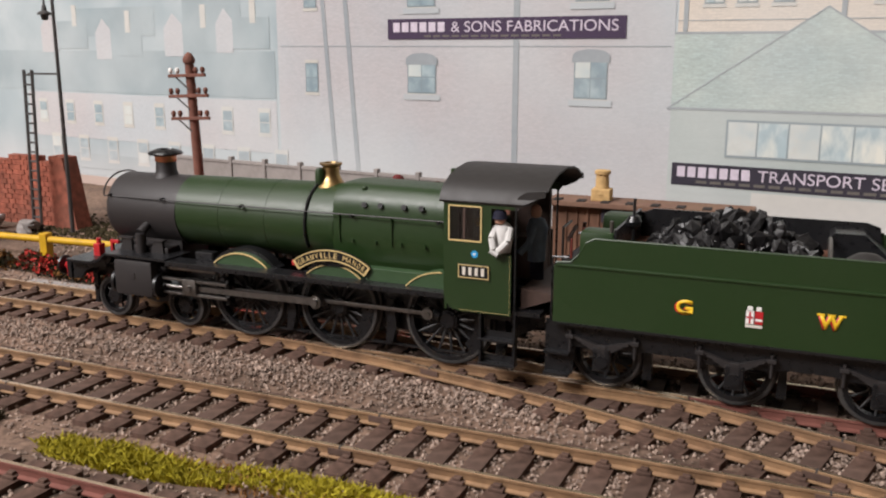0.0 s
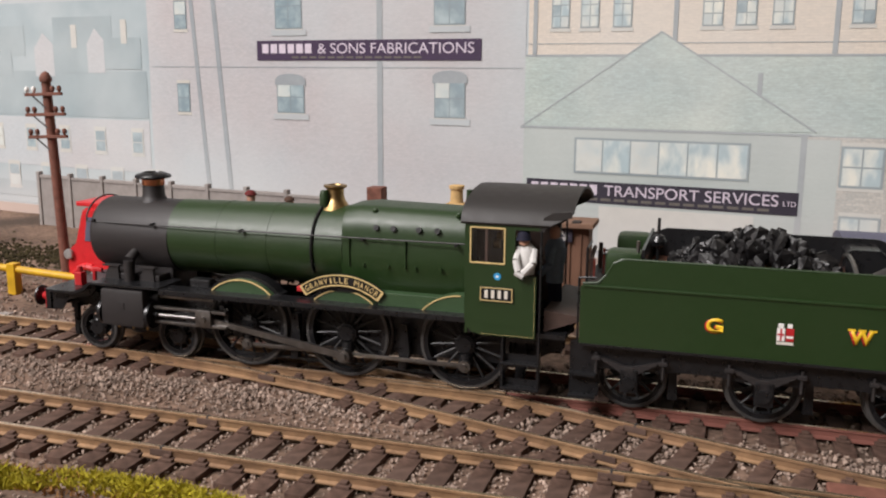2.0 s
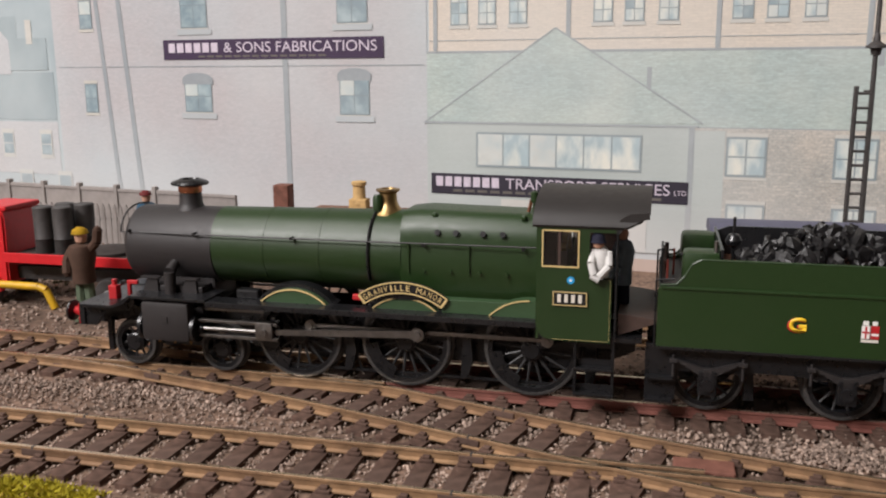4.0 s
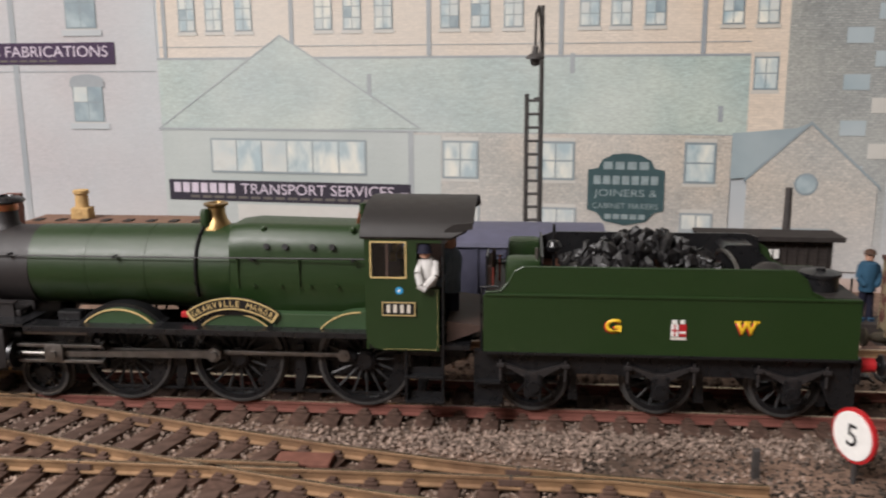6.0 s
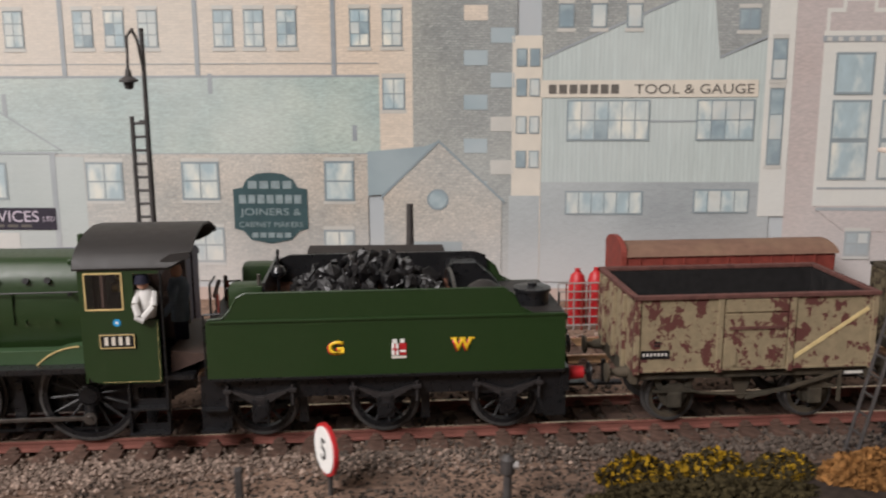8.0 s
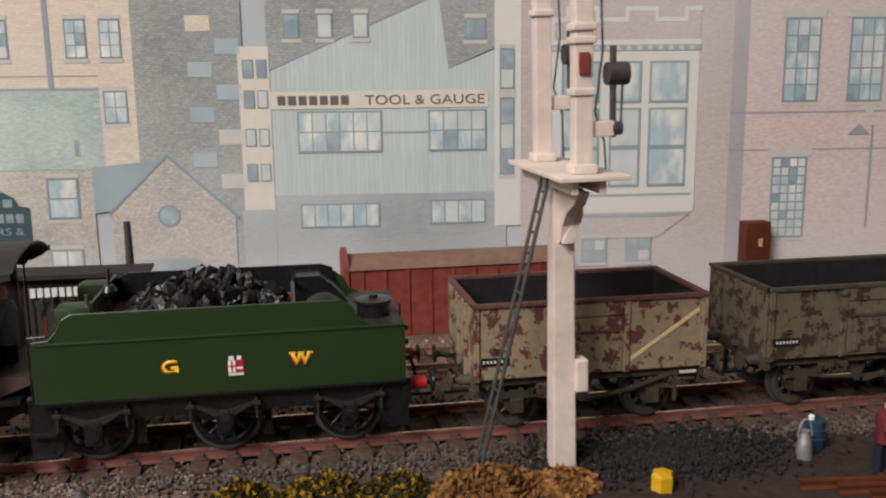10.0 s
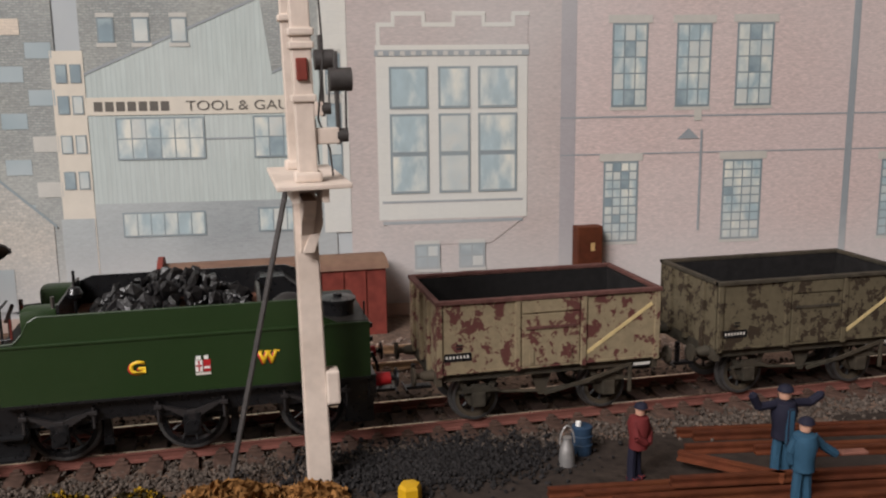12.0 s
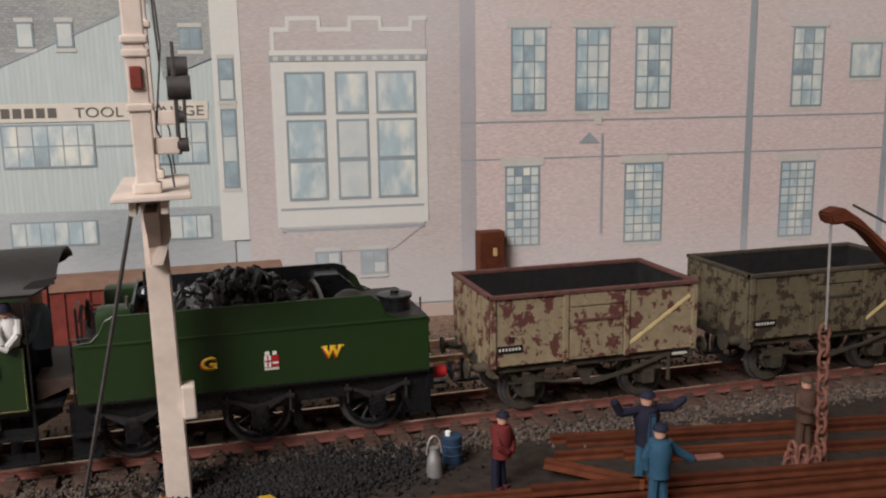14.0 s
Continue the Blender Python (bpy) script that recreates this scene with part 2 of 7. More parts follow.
CLOTHSL = mat("figure_slate_paint", (0.15, 0.19, 0.235, 1), 0.75, var=0.12, scale=600, bump=0.05)
BARREL = mat("blue_barrel", (0.02, 0.045, 0.085, 1), 0.5, var=0.15, scale=400, bump=0.05)
GALV = mat("galvanised_can", (0.45, 0.44, 0.43, 1), 0.45, metal=0.7, var=0.15, scale=400, bump=0.05)
PLASTER = mat("room_plaster", (0.66, 0.64, 0.60, 1), 0.9, var=0.05, scale=30, bump=0.1)
CARPET = mat("room_carpet", (0.2, 0.18, 0.17, 1), 0.95, var=0.25, scale=200, bump=0.3)
# dark finish for the unseen walls, chosen to cut bounced light
DIMWALL = mat("room_dim_wall", (0.20, 0.17, 0.15, 1), 0.9, var=0.06, scale=30, bump=0.1)
WOOD = mat("baseboard_ply", (0.35, 0.24, 0.14, 1), 0.7, var=0.2, scale=60, bump=0.1, stretch=(1, 12, 12))

window_glass = bpy.data.materials.new("cab_glass")
window_glass.use_nodes = True
_b = window_glass.node_tree.nodes["Principled BSDF"]
_b.inputs["Transmission Weight"].default_value = 1
_b.inputs["Roughness"].default_value = 0.04
_b.inputs["Base Color"].default_value = (0.9, 0.92, 0.9, 1)


def wagon_worn(name, seed, rust, level, paint=(0.25, 0.20, 0.125, 1)):
    """Buff paint peeling to rust: hard-edged patches."""
    m = mat(name, paint, 0.78, var=0.12, scale=600, bump=0.1)
    t = m.node_tree
    n, k = t.nodes, t.links.new
    b = n["Principled BSDF"]
    src = b.inputs["Base Color"].links[0].from_socket
    co = n.new("ShaderNodeTexCoord")
    mp = n.new("ShaderNodeMapping")
    mp.inputs["Location"].default_value = (seed, seed * 2, 0)
    k(co.outputs["Object"], mp.inputs["Vector"])
    big = n.new("ShaderNodeTexNoise")
    big.inputs["Scale"].default_value, big.inputs["Detail"].default_value, big.inputs["Roughness"].default_value = 270, 7, 0.72
    k(mp.outputs["Vector"], big.inputs["Vector"])
    edge = n.new("ShaderNodeMapRange")
    edge.inputs["From Min"].default_value, edge.inputs["From Max"].default_value = level, level + 0.015
    k(big.outputs["Fac"], edge.inputs["Value"])
    mix = n.new("ShaderNodeMix")
    mix.data_type = "RGBA"
    k(edge.outputs["Result"], mix.inputs["Factor"])
    k(src, mix.inputs["A"])
    mix.inputs["B"].default_value = rust
    k(mix.outputs["Result"], b.inputs["Base Color"])
    return m


WORN_A = wagon_worn("peeling_buff_paint", 3.1, (0.105, 0.040, 0.034, 1), 0.52)
# second wagon: paint darker than the first's to stand in for its shade
WORN_B = wagon_worn("peeling_shaded_paint", 7.7, (0.042, 0.03, 0.02, 1), 0.525, (0.115, 0.095, 0.060, 1))


# ---- mesh helpers, all in millimetres ----
def B():
    return bmesh.new()


def part(name, bm, material, parent=None, label="", at=None, smooth=False, kind=""):
    """One mesh object, under a thing or part, from a bmesh in millimetres."""
    bmesh.ops.scale(bm, vec=(MM, MM, MM), verts=bm.verts)
    bmesh.ops.recalc_face_normals(bm, faces=bm.faces)
    me = bpy.data.meshes.new(name)
    bm.to_mesh(me)
    bm.free()
    for m in material if isinstance(material, (list, tuple)) else (material,):
        me.materials.append(m)
    if smooth:
        for p in me.polygons:
            p.use_smooth = True
        me.set_sharp_from_angle(angle=radians(38))
    ob = new(name, me)
    ob.parent = parent
    if at:
        ob.location = tuple(c * MM for c in at)
    return tagged(ob, label, "", "", kind)


def thing(name, x, y, z, label, category, group="", rz=0):
    ob = new(name)
    ob.empty_display_size = 0.01
    ob.matrix_basis = pose(x * MM, y * MM, z * MM, 0, 0, rz)
    return tagged(ob, label, category, group)


def box(bm, x0, y0, z0, x1, y1, z1, bev=0.0, mi=0):
    r = bmesh.ops.create_cube(bm, size=1)
    vs = r["verts"]
    bmesh.ops.scale(bm, vec=(abs(x1 - x0), abs(y1 - y0), abs(z1 - z0)), verts=vs)
    bmesh.ops.translate(bm, vec=((x0 + x1) / 2, (y0 + y1) / 2, (z0 + z1) / 2), verts=vs)
    fs = {f for v in vs for f in v.link_faces}
    for f in fs:
        f.material_index = mi
    if bev:
        es = {e for v in vs for e in v.link_edges}
        bmesh.ops.bevel(bm, geom=list(es), offset=bev, segments=2, profile=0.6, affect="EDGES")
    return bm


def cyl(bm, p0, p1, r0, r1=None, n=14, mi=0, caps=True):
    p0, p1 = Vector(p0), Vector(p1)
    r1 = r0 if r1 is None else r1
    d = p1 - p0
    q = d.to_track_quat("Z", "Y").to_matrix()
    rings = []
    for p, r in ((p0, r0), (p1, r1)):
        rings.append([bm.verts.new(p + q @ Vector((r * math.cos(a), r * math.sin(a), 0))) for a in (2 * math.pi * i / n for i in range(n))])
    for i in range(n):
        bm.faces.new((rings[0][i], rings[0][(i + 1) % n], rings[1][(i + 1) % n], rings[1][i])).material_index = mi
    if caps:
        bm.faces.new(rings[0][::-1]).material_index = mi
        bm.faces.new(rings[1]).material_index = mi
    return bm


def tube(bm, pts, r, n=8, mi=0):
    for a, b in zip(pts, pts[1:]):
        cyl(bm, a, b, r, n=n, mi=mi)
    return bm


def lathe(bm, prof, c=(0, 0, 0), axis="Z", n=28, mi=0, closed=False):
    """Turn a profile of (radius, height) round an axis through c."""
    rings = []
    for r, h in prof:
        ring = []
        for i in range(n):
            a = 2 * math.pi * i / n
            u, v = r * math.cos(a), r * math.sin(a)
            o = {"Z": (u, v, h), "X": (h, u, v), "Y": (u, h, v)}[axis]
            ring.append(bm.verts.new((c[0] + o[0], c[1] + o[1], c[2] + o[2])))
        rings.append(ring)
    for a, b in zip(rings, rings[1:] + rings[:1] if closed else rings[1:]):
        for i in range(n):
            bm.faces.new((a[i], a[(i + 1) % n], b[(i + 1) % n], b[i])).material_index = mi
    for ring in () if closed else (rings[0], rings[-1]):
        bm.faces.new(ring).material_index = mi
    return bm


def plate(bm, pts, y0, y1, mi=0):
    """A flat plate: an outline in x and z, from y0 to y1."""
    a = [bm.verts.new((x, y0, z)) for x, z in pts]
    b = [bm.verts.new((x, y1, z)) for x, z in pts]
    n = len(pts)
    bm.faces.new(a).material_index = mi
    bm.faces.new(b[::-1]).material_index = mi
    for i in range(n):
        bm.faces.new((a[i], b[i], b[(i + 1) % n], a[(i + 1) % n])).material_index = mi
    return bm


def arc(cx, cz, r, a0, a1, n=14):
    return [(cx + r * math.cos(radians(a0 + (a1 - a0) * i / n)), cz + r * math.sin(radians(a0 + (a1 - a0) * i / n))) for i in range(n + 1)]


def band(bm, pts, w, y0, y1, mi=0):
    """A thin strip of width w along an open line in x and z."""
    for (xa, za), (xb, zb) in zip(pts, pts[1:]):
        d = Vector((xb - xa, zb - za)).normalized() * w / 2
        px, pz = -d.y, d.x
        plate(bm, [(xa + px, za + pz), (xb + px, zb + pz), (xb - px, zb - pz), (xa - px, za - pz)], y0, y1, mi)
    return bm


def rock(bm, c, r, rng, mi=0, sub=1, flat=0.75):
    res = bmesh.ops.create_icosphere(bm, subdivisions=sub, radius=r)
    q = Euler((rng.uniform(0, 6), rng.uniform(0, 6), rng.uniform(0, 6))).to_matrix()
    sx, sy, sz = rng.uniform(0.7, 1.3), rng.uniform(0.6, 1.1), rng.uniform(0.5, 1) * flat
    for v in res["verts"]:
        k = rng.uniform(0.78, 1.15)
        v.co = q @ Vector((v.co.x * sx * k, v.co.y * sy * k, v.co.z * sz * k)) + Vector(c)
        for f in v.link_faces:
            f.material_index = mi


def lettering(name, text, size, material, parent, at, rot=(90, 0, 0), width=None, depth=0.06, label="", bold=0.0):
    """Raised letters in the built-in font, centred on a point, in millimetres; width squeezes the line to that length."""
    cu = bpy.data.curves.new(name, "FONT")
    cu.body, cu.size, cu.extrude, cu.align_x, cu.align_y = text, 1.0, 0.0, "CENTER", "CENTER"
    cu.offset = bold
    tmp = bpy.data.objects.new(name, cu)
    scene.collection.objects.link(tmp)
    dg = bpy.context.evaluated_depsgraph_get()
    me = bpy.data.meshes.new_from_object(tmp.evaluated_get(dg))
    bpy.data.objects.remove(tmp)
    bm = bmesh.new()
    bm.from_mesh(me)
    bpy.data.meshes.remove(me)
    xs = [v.co.x for v in bm.verts]
    ys = [v.co.y for v in bm.verts]
    kx = (width / (max(xs) - min(xs))) if width else size
    ky = size / (max(ys) - min(ys))
    cx, cy = (max(xs) + min(xs)) / 2, (max(ys) + min(ys)) / 2
    for v in bm.verts:
        v.co = Vector(((v.co.x - cx) * kx, (v.co.y - cy) * ky, 0))
    ext = bmesh.ops.extrude_face_region(bm, geom=bm.faces[:])
    bmesh.ops.translate(bm, vec=(0, 0, depth), verts=[g for g in ext["geom"] if isinstance(g, bmesh.types.BMVert)])
    bmesh.ops.transform(bm, matrix=Euler([radians(a) for a in rot]).to_matrix().to_4x4(), verts=bm.verts)
    return part(name, bm, material, parent, label, at)


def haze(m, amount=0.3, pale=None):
    """Pale haze painted into a print's colour, uneven, and thicker at the sheet's foot."""
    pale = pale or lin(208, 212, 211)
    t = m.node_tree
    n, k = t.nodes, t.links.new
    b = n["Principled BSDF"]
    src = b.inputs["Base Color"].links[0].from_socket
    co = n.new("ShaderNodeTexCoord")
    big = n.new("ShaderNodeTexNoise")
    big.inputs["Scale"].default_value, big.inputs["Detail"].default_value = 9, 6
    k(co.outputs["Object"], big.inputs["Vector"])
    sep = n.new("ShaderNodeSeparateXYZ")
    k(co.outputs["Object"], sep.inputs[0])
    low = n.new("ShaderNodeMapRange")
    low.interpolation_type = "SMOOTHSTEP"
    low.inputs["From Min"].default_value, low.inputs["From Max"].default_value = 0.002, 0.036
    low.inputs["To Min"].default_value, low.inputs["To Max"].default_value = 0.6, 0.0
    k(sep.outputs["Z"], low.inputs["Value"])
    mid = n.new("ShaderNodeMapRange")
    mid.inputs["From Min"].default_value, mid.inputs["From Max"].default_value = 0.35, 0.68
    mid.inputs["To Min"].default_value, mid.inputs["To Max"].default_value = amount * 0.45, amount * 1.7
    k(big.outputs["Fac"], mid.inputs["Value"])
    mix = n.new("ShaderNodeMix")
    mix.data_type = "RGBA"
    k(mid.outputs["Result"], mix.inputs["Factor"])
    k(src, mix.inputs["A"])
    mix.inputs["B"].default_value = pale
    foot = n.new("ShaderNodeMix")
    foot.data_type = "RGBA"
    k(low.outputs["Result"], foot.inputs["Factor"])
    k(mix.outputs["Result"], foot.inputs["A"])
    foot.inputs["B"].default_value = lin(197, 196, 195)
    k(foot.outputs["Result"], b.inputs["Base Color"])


# ---- the assumed room, the layout board and the ground ----
def flat_panel(name, x0, y0, z0, x1, y1, z1, material, label):
    ob = part(name, box(B(), x0, y0, z0, x1, y1, z1), material)
    return tagged(ob, label, "", "", "structure")


flat_panel("floor", -2200, -2600, -960, 2400, 900, -940, CARPET, "dark carpet floor of the hobby room")
flat_panel("ceiling", -2200, -2600, 1400, 2400, 900, 1420, PLASTER, "plain white plaster ceiling")
flat_panel("wall_north", -2200, 900, -960, 2400, 940, 1420, PLASTER, "plain plaster wall behind the layout")
flat_panel("wall_south", -2200, -2640, -960, 2400, -2600, 1420, DIMWALL, "unseen brown room wall, kept dark to cut bounced light")
flat_panel("wall_west", -2240, -2600, -960, -2200, 900, 1420, DIMWALL, "unseen brown room wall, kept dark to cut bounced light")
flat_panel("wall_east", 2400, -2600, -960, 2440, 900, 1420, DIMWALL, "unseen brown room wall, kept dark to cut bounced light")
board = part("baseboard", box(B(), -800, -150, -24, 1000, 290, -6.5), WOOD)
tagged(board, "plywood board that carries the model railway", "", "", "structure")


def back_y(x):
    return 151.5 - 38.15 * (x / 300) + 3.13 * (x / 300) ** 2


def ground_z(x, y):
    p = Vector((x * 0.02, y * 0.02, 0))
    return -3.7 + 0.5 * noise.noise(p) + 0.25 * noise.noise(p * 4)


bm = B()
nx, ny = 360, 100
grid = [[None] * (ny + 1) for _ in range(nx + 1)]
for i in range(nx + 1):
    x = -640 + 1400 * i / nx
    for j in range(ny + 1):
        y = -148 + (back_y(x) + 6 + 148) * j / ny
        grid[i][j] = bm.verts.new((x, y, ground_z(x, y)))
for i in range(nx):
    for j in range(ny):
        bm.faces.new((grid[i][j], grid[i + 1][j], grid[i + 1][j + 1], grid[i][j + 1]))
ground = part("ground", bm, GROUND, smooth=True)
tagged(ground, "brown and grey scenic ground of the model railway", "", "", "structure")

# ---- the painted backdrop: one curved printed sheet ----
PAPER = mat("backdrop_paper", lin(161, 166, 169), 0.8, var=0.04, scale=60, bump=0.02, dirt=lin(166, 181, 189), dirt_amount=0.7, dirt_scale=10)
PWALL = masonry("print_white_wall", lin(178, 170, 171), lin(157, 155, 161), 2.6, 0.9, 0.11, lin(169, 186, 193), 0.55, 11)
PTEAL = masonry("print_slate_roof", lin(149, 174, 170), lin(110, 139, 140), 3.0, 0.9, 0.3, lin(183, 195, 181), 0.75, 26)
PTEALD = masonry("print_grey_boards", lin(145, 158, 154), lin(140, 154, 153), 60, 1.5, 0.08, lin(173, 182, 177), 0.6, 14)
PCREAM = masonry("print_cream_wall", lin(216, 197, 173), lin(179, 161, 145), 3.4, 1.0, 0.14, lin(210, 196, 181), 0.6, 14)
PSTONE = masonry("print_stone_wall", lin(174, 166, 153), lin(134, 136, 132), 2.2, 1.1, 0.42, lin(210, 191, 170), 0.6, 30, joint=0.2, streak=(0.8, 1, 1))
PDARKSTONE = masonry("print_dark_stone", lin(143, 144, 138), lin(99, 107, 107), 2.2, 0.9, 0.42, lin(164, 164, 153), 0.5, 34, joint=0.2, streak=(0.7, 1, 1))
PCORR = masonry("print_corrugated_cladding", lin(176, 189, 185), lin(145, 164, 162), 1.7, 80, 0.13, lin(202, 210, 204), 0.5, 12, joint=0.16, streak=(1.2, 1, 0.08))
PGREYLOW = masonry("print_grey_lower_wall", lin(134, 142, 145), lin(143, 151, 155), 2.6, 0.9, 0.16, lin(178, 187, 187), 0.6, 16)
PPINK = masonry("print_pink_brick", lin(189, 167, 161), lin(175, 161, 155), 1.9, 0.72, 0.2, lin(179, 164, 163), 0.45, 13, joint=0.12)
PBRICK = masonry("print_red_brick", lin(213, 186, 180), lin(187, 169, 164), 1.9, 0.72, 0.2, lin(200, 183, 181), 0.5, 12, joint=0.12)
PSHADE = masonry("print_shaded_brick", lin(150, 141, 145), lin(156, 148, 152), 1.9, 0.72, 0.1, lin(150, 146, 152), 0.5, 12, joint=0.12)
PLILAC = masonry("print_bay_stone", lin(216, 212, 200), lin(201, 197, 190), 8, 4, 0.05, lin(199, 203, 201), 0.5, 20)
PGLASS = mat("print_window_glass", lin(153, 176, 183), 0.7, var=0.12, scale=300, bump=0, dirt=lin(225, 223, 208), dirt_amount=0.95, dirt_scale=150, stretch=(1, 1, 0.5), turn=38)
PGLASSD = mat("print_dim_glass", lin(112, 134, 144), 0.7, var=0.12, scale=160, bump=0, dirt=lin(160, 178, 182), dirt_amount=0.8, dirt_scale=150, turn=38)
PFRAME = mat("print_window_bars", lin(112, 127, 133), 0.75, var=0.06, scale=300, bump=0)
PFRAMEL = mat("print_pale_bars", lin(184, 180, 170), 0.75, var=0.06, scale=300, bump=0)
PLINE = mat("print_grey_line", lin(134, 141, 146), 0.75, var=0.08, scale=300, bump=0)
PBLUE = mat("print_blue_wash", lin(128, 149, 157), 0.8, var=0.06, scale=50, bump=0, dirt=lin(169, 180, 183), dirt_amount=0.7, dirt_scale=25)
PBLUED = mat("print_blue_roof_wash", lin(113, 134, 142), 0.8, var=0.06, scale=60, bump=0, dirt=lin(147, 163, 167), dirt_amount=0.6, dirt_scale=30)
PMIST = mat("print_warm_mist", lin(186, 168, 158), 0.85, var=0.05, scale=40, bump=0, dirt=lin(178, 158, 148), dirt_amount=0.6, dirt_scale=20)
PSIGN = mat("print_purple_sign", lin(58, 42, 68), 0.6, var=0.12, scale=300, bump=0)
PSIGND = mat("print_dark_sign", lin(46, 42, 54), 0.6, var=0.12, scale=300, bump=0)
PSLATE = mat("print_slate_board", lin(66, 86, 89), 0.7, var=0.12, scale=300, bump=0)
PLETTER = mat("print_pale_letter", lin(200, 190, 202), 0.7, var=0.1, scale=500, bump=0)
PLETTERM = mat("print_faint_letter", lin(136, 150, 152), 0.7, var=0.2, scale=400, bump=0)
PLETTERD = mat("print_grey_letter", lin(104, 100, 95), 0.7, var=0.1, scale=500, bump=0)
PCREAMB = mat("print_cream_board", lin(212, 200, 180), 0.7, var=0.06, scale=200, bump=0)

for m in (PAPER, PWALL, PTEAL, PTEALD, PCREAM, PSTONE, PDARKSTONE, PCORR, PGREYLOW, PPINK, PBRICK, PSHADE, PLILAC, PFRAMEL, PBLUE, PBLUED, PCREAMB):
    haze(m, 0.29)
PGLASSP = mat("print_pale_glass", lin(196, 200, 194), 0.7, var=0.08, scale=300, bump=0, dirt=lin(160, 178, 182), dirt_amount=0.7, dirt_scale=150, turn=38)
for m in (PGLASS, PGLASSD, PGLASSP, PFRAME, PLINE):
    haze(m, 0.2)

LAY = 0.12


def bpt(x, z, layer):
    return (x, back_y(x) - layer * LAY, z)


def bquad(bm, x0, z0, x1, z1, layer, mi=0):
    n = max(1, int(abs(x1 - x0) / 12))
    lo = [bm.verts.new(bpt(x0 + (x1 - x0) * i / n, z0, layer)) for i in range(n + 1)]
    hi = [bm.verts.new(bpt(x0 + (x1 - x0) * i / n, z1, layer)) for i in range(n + 1)]
    for i in range(n):
        bm.faces.new((lo[i], lo[i + 1], hi[i + 1], hi[i])).material_index = mi
    return bm


def bpoly(bm, pts, layer, mi=0):
    bm.faces.new([bm.verts.new(bpt(x, z, layer)) for x, z in pts]).material_index = mi
    return bm


bm = B()
lo, hi = [], []
for i in range(90):
    x = -640 + 1400 * i / 89
    lo.append((bm.verts.new((x, back_y(x), -8)), bm.verts.new((x, back_y(x) + 3, -8))))
    hi.append((bm.verts.new((x, back_y(x), 190)), bm.verts.new((x, back_y(x) + 3, 190))))
for i in range(89):
    bm.faces.new((lo[i][0], lo[i + 1][0], hi[i + 1][0], hi[i][0]))
    bm.faces.new((lo[i][1], hi[i][1], hi[i + 1][1], lo[i + 1][1]))
    bm.faces.new((hi[i][0], hi[i + 1][0], hi[i + 1][1], hi[i][1]))
backdrop = part("backdrop", bm, PAPER)
tagged(backdrop, "pale curved backdrop sheet printed with factory buildings", "", "", "structure")


def bprint(name, material, x0, z0, x1, z1, layer, parent=backdrop):
    return part(name, bquad(B(), x0, z0, x1, z1, layer), material, parent)


def bshape(name, material, pts, layer, parent=backdrop):
    return part(name, bpoly(B(), pts, layer), material, parent)


def bwindow(parent, x0, z0, x1, z1, cols, rows, layer=3, glass=PGLASS, frame=PFRAME, w=0.5, sill=PFRAMEL):
    """A printed window: panes, bars, sill and lintel as thin layers of print."""
    bm = B()
    if sill:
        bquad(bm, x0 - 1, z0 - 1.8, x1 + 1, z0 - 0.4, layer, 2)
        bquad(bm, x0 - 0.6, z1 + 0.5, x1 + 0.6, z1 + 2.0, layer, 2)
    bquad(bm, x0 - w, z0 - w, x1 + w, z1 + w, layer + 0.5, 1)
    dx, dz = (x1 - x0) / cols, (z1 - z0) / rows
    rg = random.Random(int(x0 * 7 + z0))
    for i in range(cols):
        for j in range(rows):
            mi = 0 if rg.random() < 0.7 else (3 if rows == 1 else rg.choice((3, 3, 4)))
            bquad(bm, x0 + dx * i + w / 2, z0 + dz * j + w / 2, x0 + dx * (i + 1) - w / 2, z0 + dz * (j + 1) - w / 2, layer + 1, mi)
    return part("printed_window", bm, [glass, frame, sill or frame, PGLASSP, PGLASSD], parent)


def btext(name, text, x, z, height, width, material, parent, layer):
    slope = math.degrees(math.atan((back_y(x + 5) - back_y(x - 5)) / 10))
    return lettering(name, text, height, material, parent, (x, back_y(x) - layer * LAY, z), rot=(90, 0, slope), width=width, depth=0.05)


def bbars(name, x0, x1, z, height, count, material, parent, layer):
    """Writing that is not spelled out: short plain bars along a line."""
    bm = B()
    step = (x1 - x0) / count
    for i in range(count):
        bquad(bm, x0 + step * i + step * 0.12, z - height / 2, x0 + step * (i + 1) - step * 0.12, z + height / 2, layer)
    return part(name, bm, material, parent)


# town houses and roofs, far left
town = bprint("town_print", PBLUE, -560, 2, -264, 112, 1)
bprint("roof_print", PBLUED, -520, 52, -266, 76, 2, town)
bprint("roof_print", PBLUED, -420, 84, -352, 100, 2, town)
bprint("roof_print", PBLUED, -330, 82, -288, 104, 2, town)
bprint("house_wall_print", PWALL, -470, 24, -266, 51, 2, town)
for gx, gz, gw in ((-452, 76, 26), (-402, 72, 22), (-345, 74, 24), (-306, 76, 20)):
    bshape("gable_print", PWALL, [(gx, gz - 1), (gx + gw * 0.6, gz - 1), (gx + gw * 0.6, gz + 16), (gx + gw * 0.3, gz + 22), (gx, gz + 14)], 2.8, town)
    bprint("gable_roof_print", PBLUED, gx + gw * 0.6, gz + 1, gx + gw + 17, gz + 17, 2.6, town)
    bprint("chimney_print", PFRAMEL, gx + gw + 4, gz + 14, gx + gw + 8, gz + 26, 3.2, town)
bprint("hedge_print", PBLUED, -470, 6, -268, 15, 2.6, town)
